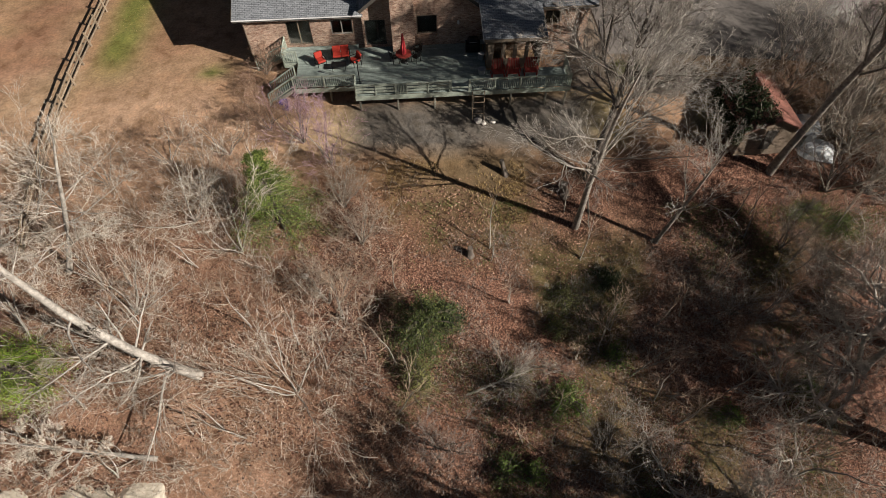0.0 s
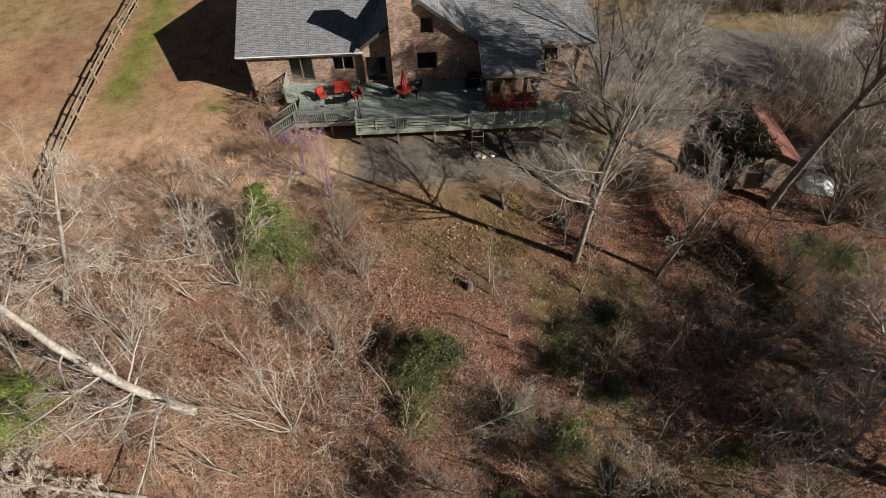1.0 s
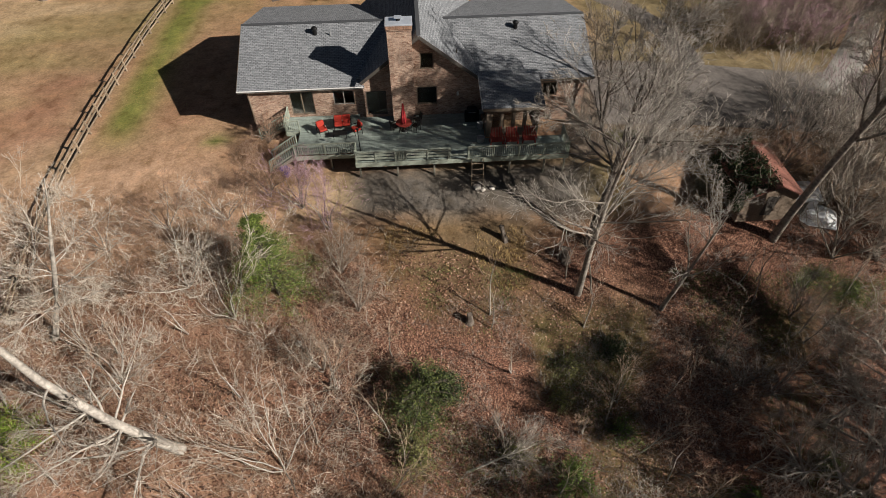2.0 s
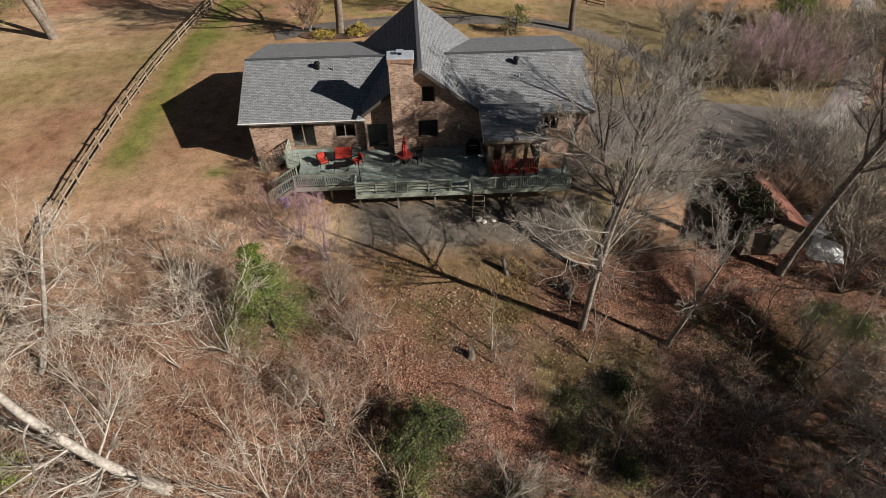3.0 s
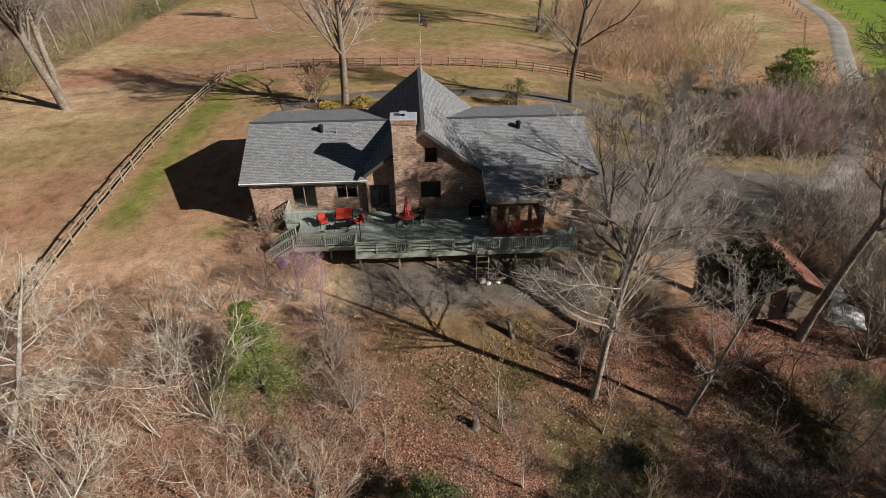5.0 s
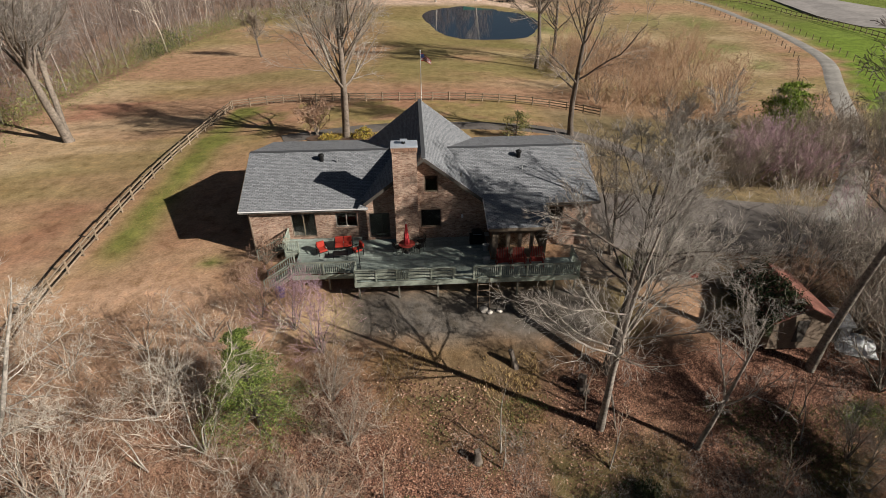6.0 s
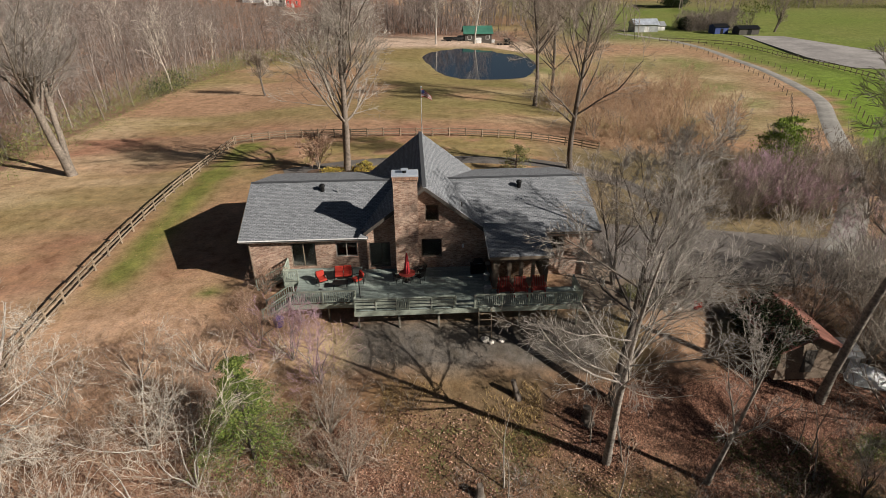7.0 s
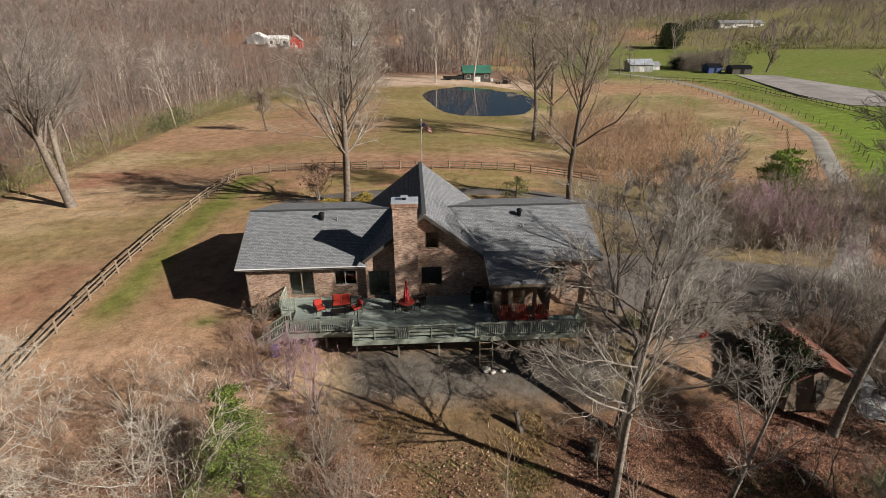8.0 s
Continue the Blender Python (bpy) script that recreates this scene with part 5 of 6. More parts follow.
def shoots(rng, P, R, per, span, angle, ratio, npts, up, wob, thin, tip):
    """Side branches on every line: per a line, leaving at angle, turning up, with random wander."""
    B, n, _ = P.shape
    who = np.repeat(np.arange(B), per)
    N = len(who)
    t = rng.uniform(span[0], span[1], N) * (n - 1)
    i = np.minimum(t.astype(int), n - 2)
    f = (t - i)[:, None]
    start = P[who, i] * (1 - f) + P[who, i + 1] * f
    r0 = (R[who, i] * (1 - f[:, 0]) + R[who, i + 1] * f[:, 0]) * thin
    d = unit(P[who, i + 1] - P[who, i])
    side_dir = unit(np.cross(d, rng.normal(size=(N, 3))))
    a = np.radians(rng.uniform(angle[0], angle[1], N))[:, None]
    way = unit(np.cos(a) * d + np.sin(a) * side_dir)
    length = np.linalg.norm(np.diff(P, axis=1), axis=2).sum(1)[who] * rng.uniform(ratio[0], ratio[1], N) * (1.15 - 0.55 * t / (n - 1))
    out = [start]
    for k in range(npts - 1):
        way = unit(way + np.array([0, 0, up]) / npts + rng.normal(size=(N, 3)) * wob)
        out.append(out[-1] + way * (length / (npts - 1))[:, None])
    taper = np.linspace(1, 0.3, npts)[None]
    return np.stack(out, 1), np.maximum(r0[:, None] * taper, tip)


def trunk_line(rng, tall, lean, npts, wob):
    way = unit(np.array([lean[0], lean[1], 1.0]))
    p = [np.zeros(3)]
    for k in range(npts - 1):
        way = unit(way + rng.normal(size=3) * wob + np.array([0, 0, 0.04]))
        p.append(p[-1] + way * tall / (npts - 1))
    return np.array(p)[None]


def tree_parts(seed, tall, r, lean=(0, 0), forks=1, plan=((9, (0.3, 1), (25, 60), (0.35, 0.6), 6, 0.35, 0.1),), wob=0.05, tip=0.006, spread=0.25, limb=0.46):
    """The lines of a bare tree, level by level."""
    rng = np.random.default_rng(seed)
    lines, radii = [], []
    for k in range(forks):
        a = rng.uniform(0, 6.28)
        sp = spread * (0.5 + k / forks) if forks > 1 else 0.0
        P = trunk_line(rng, tall * rng.uniform(0.85, 1.0) if k else tall, (lean[0] + sp * math.cos(a), lean[1] + sp * math.sin(a)), 9, wob)
        R = (r * (1 if k == 0 else 0.8)) * np.array([1.35, 1.0, 0.92, 0.84, 0.74, 0.6, 0.46, 0.3, 0.14])[None]
        lines.append(P), radii.append(R)
    P, R = np.concatenate(lines), np.concatenate(radii)
    levels = [(P, R)]
    for k, (per, span, angle, ratio, npts, up, w) in enumerate(plan):
        P, R = shoots(rng, P, R, per, span, angle, ratio, npts, up, w, limb if k == 0 else 0.52, tip)
        levels.append((P, R))
    return levels


BIG = ((12, (0.32, 0.98), (20, 50), (0.36, 0.62), 7, 0.4, 0.05), (9, (0.15, 1), (18, 46), (0.3, 0.5), 5, 0.3, 0.07), (7, (0.15, 1), (20, 50), (0.35, 0.6), 4, 0.2, 0.09), (4, (0.2, 1), (20, 50), (0.45, 0.75), 2, 0.1, 0.1))
MEDIUM = ((10, (0.3, 0.98), (22, 52), (0.35, 0.6), 6, 0.45, 0.06), (8, (0.2, 1), (20, 50), (0.35, 0.55), 4, 0.3, 0.08), (6, (0.2, 1), (20, 52), (0.4, 0.65), 3, 0.2, 0.1))
SHRUB = ((6, (0.12, 0.95), (16, 52), (0.4, 0.85), 7, 0.25, 0.13), (5, (0.2, 1), (20, 60), (0.35, 0.6), 4, 0.2, 0.17), (3, (0.2, 1), (22, 60), (0.4, 0.7), 3, 0.15, 0.18))
TANGLE = ((12, (0.2, 1), (30, 85), (0.35, 0.75), 10, 0.1, 0.2), (8, (0.2, 1), (25, 70), (0.3, 0.55), 6, 0.05, 0.22), (5, (0.2, 1), (25, 65), (0.35, 0.6), 4, 0.0, 0.22))
SAPLING = ((7, (0.3, 0.95), (20, 50), (0.25, 0.5), 4, 0.3, 0.1), (3, (0.2, 1), (20, 50), (0.35, 0.6), 3, 0.2, 0.12))
SIDE = ((30, (0.08, 0.98), (35, 85), (0.1, 0.34), 8, 0.1, 0.13), (7, (0.15, 1), (20, 55), (0.3, 0.55), 5, 0.05, 0.1), (6, (0.15, 1), (20, 55), (0.35, 0.6), 3, 0.0, 0.12), (3, (0.2, 1), (20, 50), (0.45, 0.75), 2, 0.0, 0.12))
WIDE = ((17, (0.42, 0.99), (32, 80), (0.4, 0.68), 9, 0.42, 0.085), (9, (0.15, 0.98), (20, 56), (0.28, 0.5), 6, 0.25, 0.11), (6, (0.15, 1), (20, 54), (0.35, 0.6), 4, 0.15, 0.13), (4, (0.2, 1), (20, 54), (0.4, 0.75), 3, 0.1, 0.15))
DENSE = ((18, (0.34, 0.99), (30, 78), (0.36, 0.6), 9, 0.4, 0.085), (11, (0.15, 0.98), (20, 56), (0.3, 0.5), 6, 0.25, 0.11), (8, (0.15, 1), (20, 54), (0.35, 0.6), 4, 0.15, 0.13), (5, (0.2, 1), (20, 54), (0.4, 0.75), 3, 0.1, 0.15))
LIGHT = ((11, (0.34, 0.99), (26, 66), (0.34, 0.6), 8, 0.42, 0.08), (7, (0.15, 0.98), (20, 54), (0.28, 0.5), 5, 0.25, 0.11), (5, (0.15, 1), (20, 54), (0.35, 0.6), 4, 0.15, 0.13), (3, (0.2, 1), (20, 54), (0.4, 0.75), 2, 0.1, 0.15))
CANOPY = ((26, (0.42, 0.99), (25, 70), (0.28, 0.46), 8, 0.35, 0.08), (11, (0.15, 0.98), (20, 56), (0.32, 0.52), 5, 0.25, 0.11), (8, (0.15, 1), (20, 54), (0.35, 0.6), 3, 0.15, 0.13), (5, (0.2, 1), (20, 54), (0.45, 0.75), 2, 0.1, 0.15))
LEVEL = ((22, (0.22, 0.98), (45, 88), (0.2, 0.45), 9, 0.25, 0.12), (8, (0.15, 1), (25, 60), (0.3, 0.55), 6, 0.1, 0.14), (5, (0.15, 1), (25, 60), (0.35, 0.6), 4, 0.05, 0.16), (3, (0.2, 1), (20, 55), (0.4, 0.7), 3, 0.0, 0.16))
TALL = BIG[:2] + ((6, (0.15, 1), (20, 50), (0.4, 0.65), 3, 0.25, 0.09), (2, (0.2, 1), (20, 52), (0.5, 0.8), 2, 0.15, 0.1))
FIELD = ((17, (0.3, 0.98), (26, 66), (0.34, 0.6), 8, 0.5, 0.09), (8, (0.15, 1), (20, 55), (0.35, 0.55), 5, 0.3, 0.11), (6, (0.15, 1), (20, 55), (0.4, 0.65), 3, 0.2, 0.13), (3, (0.2, 1), (20, 55), (0.5, 0.8), 2, 0.1, 0.14))
STAND = ((7, (0.15, 0.95), (14, 46), (0.35, 0.7), 6, 0.4, 0.13), (4, (0.2, 1), (20, 55), (0.4, 0.65), 4, 0.3, 0.15), (2, (0.2, 1), (22, 52), (0.5, 0.8), 2, 0.2, 0.12))


def bare_tree(name, at, label, seed, tall, r, lean=(0, 0), forks=1, plan=BIG, bark="bark", twig="twig", category="tree", group="", tip=0.01, sunk=0.3, wob=0.05, spread=0.25, limbs=True, limb=0.46):
    """A bare tree: trunk or stems, limbs and a crown of twigs."""
    levels = tree_parts(seed, tall, r, lean, forks, plan, wob, tip, spread, limb)
    t = thing(name, label, category, group, (at[0], at[1], level(at[0], at[1]) - sunk))
    P, R = levels[0]
    for k in range(len(P)):
        V, F = tubes(P[k : k + 1], R[k : k + 1], 9 if limbs else 5)
        name_k = "trunk" if forks < 4 else "stem"
        put(name_k, raw_mesh(name_k, V, F, [M[bark]]), t).data.polygons.foreach_set("use_smooth", np.ones(len(F), bool))
    if limbs:
        P, R = levels[1]
        for k in range(len(P)):
            V, F = tubes(P[k : k + 1], R[k : k + 1], 6)
            put("limb", raw_mesh("limb", V, F, [M[bark]]), t)
    vs, fs, n = [], [], 0
    for k, (P, R) in enumerate(levels[2 if limbs else 1 :]):
        V, F = tubes(P, R, 4 if k == 0 and limbs else 3)
        vs.append(V), fs.append(F + n)
        n += len(V)
    put("crown", raw_mesh("crown", np.concatenate(vs), np.concatenate(fs), [M[twig]]), t, "bare twigs")
    return t


def leaf_cloud(rng, centres, radius, count, size, squash=0.8, grow=None):
    """Small folded leaves scattered round many centres."""
    who = rng.integers(0, len(centres), count)
    c = centres[who]
    radius = radius if grow is None else radius * grow[who][:, None]
    off = unit(rng.normal(size=(count, 3))) * (rng.uniform(0.2, 1, (count, 1)) ** 0.5) * radius
    off[:, 2] *= squash
    p = c + off
    a = unit(rng.normal(size=(count, 3)) + np.array([0, 0, 0.3]))
    b = unit(np.cross(a, rng.normal(size=(count, 3))))
    s = (size * rng.uniform(0.6, 1.3, count))[:, None]
    V = np.stack([p - a * s, p + b * s * 0.45, p + a * s, p - b * s * 0.45], 1).reshape(-1, 3)
    F = np.arange(count * 4).reshape(-1, 4)
    return V, F


def green_tree(name, at, label, seed, tall, r, wide, leaf, count, size, category="tree", cone=True, bark="bark_dark", group="", sunk=0.2, bottom=0.08, n=60, clump=0.3):
    """An evergreen: trunk, limbs and many small leaves in uneven clumps."""
    rng = np.random.default_rng(seed)
    t = thing(name, label, category, group, (at[0], at[1], level(at[0], at[1]) - sunk))
    P = trunk_line(rng, tall, (0, 0), 9, 0.04)
    R = r * np.linspace(1.2, 0.15, 9)[None]
    V0, F0 = tubes(P, R, 7)
    f = rng.uniform(bottom, 0.98, n)
    reach = wide * (((1.05 - f) / (1.05 - bottom)) ** 0.8 if cone else np.sqrt(np.clip(1 - (2 * f - 0.9) ** 2, 0.05, 1))) * rng.uniform(0.5, 1.15, n)
    a = rng.uniform(0, 6.28, n)
    s = P[0][(f * 8).astype(int)]
    L = np.stack([s, s + np.stack([np.cos(a) * reach * 0.5, np.sin(a) * reach * 0.5, 0.12 * reach], 1), s + np.stack([np.cos(a) * reach, np.sin(a) * reach, 0.1 * reach], 1)], 1)
    V, F = tubes(L, np.repeat(np.array([[0.04, 0.025, 0.01]]), n, 0), 4)
    put("trunk", raw_mesh("trunk", np.concatenate([V0, V]), np.concatenate([F0, F + len(V0)]), [M[bark]]), t)
    c = np.concatenate([L[:, 2], L[:, 1], (L[:, 1] + L[:, 2]) / 2])
    V, F = leaf_cloud(rng, c, clump * wide, count, size, 0.8, np.tile(0.35 + 0.65 * reach / reach.max(), 3))
    put("crown", raw_mesh("crown", V, F, [M[leaf]]), t)
    return t


# big bare trees on the slope and round the house
bare_tree("bare_tree", (20.3, -14.6), "tall bare tree with a wide twiggy crown below the deck", 11, 16.0, 0.22, (-0.12, -0.22), 1, WIDE, "bark", "twig_ash", tip=0.0065, wob=0.03, limb=0.36)
bare_tree("bare_tree", (21.5, -11.2), "tall dark-trunked bare tree close behind another on the slope", 18, 15.0, 0.25, (0.12, 0.04), 1, DENSE, "bark_dark", "twig_ash", tip=0.011, wob=0.03)
bare_tree("bare_tree", (26.2, -15.6), "slender bare tree leaning on the leafy slope", 12, 11.0, 0.15, (-0.045, -0.16), 1, LIGHT, "bark", "twig_ash", tip=0.0065, wob=0.03)
bare_tree("bare_tree", (36.25, -10.5), "stout leaning bare tree beside the old shed", 13, 23.0, 0.27, (0.09, -0.22), 1, CANOPY, "bark", "twig_ash", tip=0.012, wob=0.06)
bare_tree("bare_tree", (24.6, -1.4), "slender bare tree at the corner of the house", 19, 10.0, 0.13, (0.0, 0.0), 2, MEDIUM, "bark_dark", "twig", tip=0.009)
bare_tree("bare_tree", (-4.8, -23.8), "large pale bare tree leaning far over the brush", 14, 18.5, 0.26, (-0.4, 0.06), 1, SIDE, "bark_pale", "twig_light", tip=0.0075, wob=0.06, limb=0.34)
bare_tree("bare_tree", (-13.7, -17.2), "slim pale bare tree standing in the brush", 15, 13.0, 0.17, (0.48, 0.19), 1, LEVEL, "bark_pale", "twig_pale", tip=0.007, wob=0.03, limb=0.3)
bare_tree("bare_tree", (40.5, -24.5), "grey bare tree with a wide crown on the shaded slope", 16, 17.0, 0.2, (-0.12, 0.05), 2, LEVEL, "bark_pale", "twig_light", wob=0.1, tip=0.009)
bare_tree("bare_tree", (36.8, -27.8), "crooked pale-limbed bare tree on the shaded slope", 17, 9.0, 0.17, (-0.2, 0.1), 1, TANGLE, "bark_pale", "twig_light", wob=0.16, tip=0.012)
for k, (x, y, tall) in enumerate(((33.0, -31.0, 6.0), (39.8, -23.5, 7.0), (41.5, -30.0, 7.0), (29.0, -33.0, 5.0), (24.0, -31.0, 4.5), (36.0, -23.0, 6.0), (33.5, -26.5, 6.0), (43.0, -20.0, 7.5))):
    bare_tree("bare_tree", (x, y), "crooked pale-limbed small tree on the shaded slope", 410 + k, tall * 1.2, 0.1, (-0.25, 0.1), 2, TANGLE, "bark_pale", "twig_light", "tree", "crooked small trees on the slope", 0.009, 0.3, 0.2)
# unseen bare trees, added out of view to throw shade over the slope
G7 = "tall bare trees beyond the shaded slope"
high = bare_tree("bare_tree", (50.0, -26.5), "very tall unseen bare tree added to shade the slope", 61, 28.0, 0.36, (-0.02, -0.03), 1, CANOPY, "bark_dark", "twig_grey", "tree", G7, 0.011)
copy_thing(high, pose(55.0, -36.0, level(55.0, -36.0) - 0.3, 0, 0, 250))
shade = bare_tree("bare_tree", (46.0, -32.0), "tall unseen bare tree added to shade the slope", 62, 20.0, 0.32, (0, 0), 1, TALL, "bark_dark", "twig_grey", "tree", G7, 0.025)
for x, y, turn in ((54.5, -30.0, 150), (31.5, -38.8, 20), (37.5, -36.0, 80)):
    copy_thing(shade, pose(x, y, level(x, y) - 0.3, 0, 0, turn))
bare_tree("bare_tree", (1.5, 25.8), "tall forked bare tree in a mulched bed before the house", 21, 20.5, 0.38, (0.0, 0.0), 2, FIELD, "bark_brown", "twig_light", tip=0.014, spread=0.07)
bare_tree("bare_tree", (28.5, 26.0), "tall bare tree beside the front drive", 22, 19.0, 0.32, (-0.06, 0.0), 1, FIELD, "bark_dark", "twig", tip=0.015)
bare_tree("bare_tree", (-33.0, 30.3), "big forked bare tree leaning over the pasture", 23, 20.0, 0.5, (-0.13, 0.0), 2, FIELD, "bark_brown", "twig_grey", tip=0.014, spread=0.12)
bare_tree("bare_tree", (32.8, 67.0), "tall bare tree in the pasture", 24, 22.0, 0.36, (0.0, 0.0), 1, FIELD, "bark_dark", "twig", tip=0.02)
bare_tree("bare_tree", (37.5, 74.0), "tall bare tree in the pasture", 25, 20.0, 0.32, (0.03, 0.0), 1, FIELD, "bark_dark", "twig", tip=0.02)
bare_tree("bare_tree", (-22.0, 85.0), "small bare tree alone in the pasture", 26, 9.0, 0.22, (-0.08, 0.0), 1, FIELD, "bark_dark", "twig", tip=0.02)
bare_tree("bare_tree", (34.0, 183.0), "pale bare sycamore beside the pond shed", 27, 22.0, 0.35, (0.02, 0.0), 1, MEDIUM, "bark_pale", "twig_pale", tip=0.03)
bare_tree("bare_tree", (19.0, 178.0), "pale bare tree beside the pond", 28, 19.0, 0.3, (0.02, 0.0), 1, MEDIUM, "bark_pale", "twig_pale", tip=0.03)
bare_tree("bare_tree", (176.0, 222.0), "spreading bare tree behind the riding arena", 29, 12.0, 0.4, (0.1, 0.0), 2, MEDIUM, "bark_dark", "twig", tip=0.03)

bare_tree("fallen_limb", (-6.8, -28.4), "pale fallen tree limb lying in the brush", 71, 9.0, 0.13, (-3.2, 0.25), 1, SIDE, "bark_pale", "twig_pale", "branch", "", 0.01, 0.0, 0.05, limb=0.35)
bare_tree("fallen_limb", (11.5, -25.5), "pale fallen tree limb lying in the brush", 72, 5.0, 0.07, (3.0, 0.6), 1, MEDIUM, "bark_pale", "twig_light", "branch", "", 0.01, 0.0, 0.05)

# saplings and multi-stemmed shrubs in the brush
G4 = "bare shrubs in the brush"
for k, (x, y, tall, bark, twig, label) in enumerate((
    (-2.7, -16.2, 5.0, "bark_pale", "twig_pale", "pale many-stemmed bare shrub catching the sun"),
    (-6.0, -14.0, 4.6, "bark_pale", "twig_pale", "pale many-stemmed bare shrub catching the sun"),
    (1.0, -25.1, 5.2, "bark_pale", "twig_pale", "thin pale bare sapling with spread stems"),
    (-9.0, -20.0, 4.6, "bark_pale", "twig_pale", "pale many-stemmed bare shrub catching the sun"),
    (3.2, -10.0, 4.2, "bark", "twig_pink", "bare redbud shrub with a pink haze of buds"),
    (1.2, -8.3, 4.0, "bark", "twig_pink", "bare redbud shrub with a pink haze of buds"),
    (-1.2, -7.2, 3.6, "bark", "twig_red", "reddish brown bare shrub beside the deck"),
    (-4.0, -9.0, 4.0, "bark", "twig_red", "reddish brown bare shrub on the bank"),
    (-8.0, -9.5, 3.6, "bark", "twig_red", "reddish brown bare shrub on the bank"),
    (-12.0, -11.0, 4.2, "bark", "twig_warm", "warm brown bare shrub on the bank"),
    (5.2, -15.8, 4.0, "bark", "twig", "grey-brown bare shrub in the clearing"),
    (4.0, -13.2, 3.4, "bark", "twig", "grey-brown bare shrub in the clearing"),
    (3.0, -19.5, 3.6, "bark", "twig", "grey-brown bare shrub in the clearing"),
    (-16.5, -13.0, 5.0, "bark_pale", "twig_pale", "pale many-stemmed bare shrub catching the sun"),
    (-15.0, -21.5, 5.0, "bark_pale", "twig_pale", "pale many-stemmed bare shrub catching the sun"),
    (-2.0, -1.5, 2.4, "bark", "twig_red", "tangled bare shrub against the deck stairs"),
    (14.0, -25.0, 3.4, "bark_dark", "twig_grey", "low grey bare shrub in the shade"),
    (9.5, -28.5, 4.0, "bark_dark", "twig_grey", "low grey bare shrub in the shade"),
    (20.0, -29.0, 4.0, "bark_dark", "twig_grey", "low grey bare shrub in the shade"),
    (36.6, -6.5, 4.0, "bark_dark", "twig_red", "dense grey bare shrub beside the shed"),
    (35.2, -3.6, 3.6, "bark_dark", "twig_light", "dense grey bare shrub beside the shed"),
    (36.0, -16.0, 4.6, "bark_dark", "twig_grey", "grey bare shrub on the leafy slope"),
    (31.0, -20.5, 4.2, "bark_dark", "twig_grey", "grey bare shrub on the leafy slope"),
    (41.0, -3.0, 5.5, "bark_dark", "twig_grey", "dense grey bare shrub beside the shed"),
    (44.0, -6.5, 5.5, "bark", "twig", "dense bare shrub behind the tarpaulin"),
    (46.5, 1.0, 6.0, "bark", "twig_pink", "bare shrub with a purple haze beside the parking area"),
)):
    bare_tree("bare_shrub", (x, y), label, 100 + k, tall * (1.35 if bark == "bark_pale" else 1.0), 0.05, (0, 0), 6, SHRUB, bark, twig, "shrub", G4, 0.0075, 0.1, 0.12, 1.0 if bark == "bark_pale" else 0.55, False)

G5 = "thicket beside the drive"
rt = random.Random(5)


def shrub_stand(count, place, kinds, group, low, high):
    """Alike shrubs, a few grown once each and then copied with a turn and a size of their own."""
    made = {}
    for k in range(count):
        x, y = place()
        kind = kinds(x, y)
        key = (kind, k % 4)
        s, turn = rt.uniform(low, high), rt.uniform(0, 360)
        if key not in made:
            name, label, twig, bark, tall = kind
            made[key] = bare_tree(name, (x, y), label, 200 + len(made), tall, 0.06, (0, 0), 5, STAND, bark, twig, "shrub", group, 0.013, 0.1, 0.08, 0.5, False)
            made[key].scale = (s, s, s)
        else:
            made[key].scale, keep = (s, s, s), tuple(made[key].scale)
            copy_thing(made[key], pose(x, y, level(x, y) - 0.1, 0, 0, turn))
            made[key].scale = keep


RUST = ("thicket_shrub", "dense rust-brown bare thicket beside the drive", "twig_rust", "bark", 7.0)
PINK = ("roadside_shrub", "purple-flushed bare shrub at the roadside", "twig_pink", "bark", 5.0)
GREY = ("roadside_shrub", "grey-brown bare shrub at the roadside", "twig", "bark", 5.0)
SLIM = ("bare_sapling", "slim pale bare sapling beside the parking area", "twig_light", "bark", 6.5)
shrub_stand(54, lambda: (rt.uniform(36, 62), rt.uniform(36, 76)), lambda x, y: RUST, G5, 0.6, 1.1)
shrub_stand(34, lambda: (rt.uniform(40, 76), rt.uniform(15, 30)), lambda x, y: GREY, "shrubs along the drive", 0.7, 1.3)
shrub_stand(9, lambda: (rt.uniform(43.5, 52), rt.uniform(12.6, 17.5)), lambda x, y: PINK, "purple shrubs along the drive", 0.8, 1.2)
shrub_stand(24, lambda: (rt.uniform(37, 64), rt.uniform(11.8, 19)), lambda x, y: GREY, "shrubs along the drive", 0.6, 1.1)
shrub_stand(32, lambda: (rt.uniform(38.5, 62), rt.uniform(-13, 2.5)), lambda x, y: SLIM, "saplings beside the parking area", 0.7, 1.25)
for k, (x, y, h) in enumerate(((48, -6, 10), (50, -13, 11), (54, -3, 9))):
    bare_tree("bare_tree", (x, y), "slim bare tree in the brush beside the parking area", 400 + k, h, 0.13, (0, 0), 2, MEDIUM, "bark", "twig_light", "tree", "trees beside the parking area", 0.011)

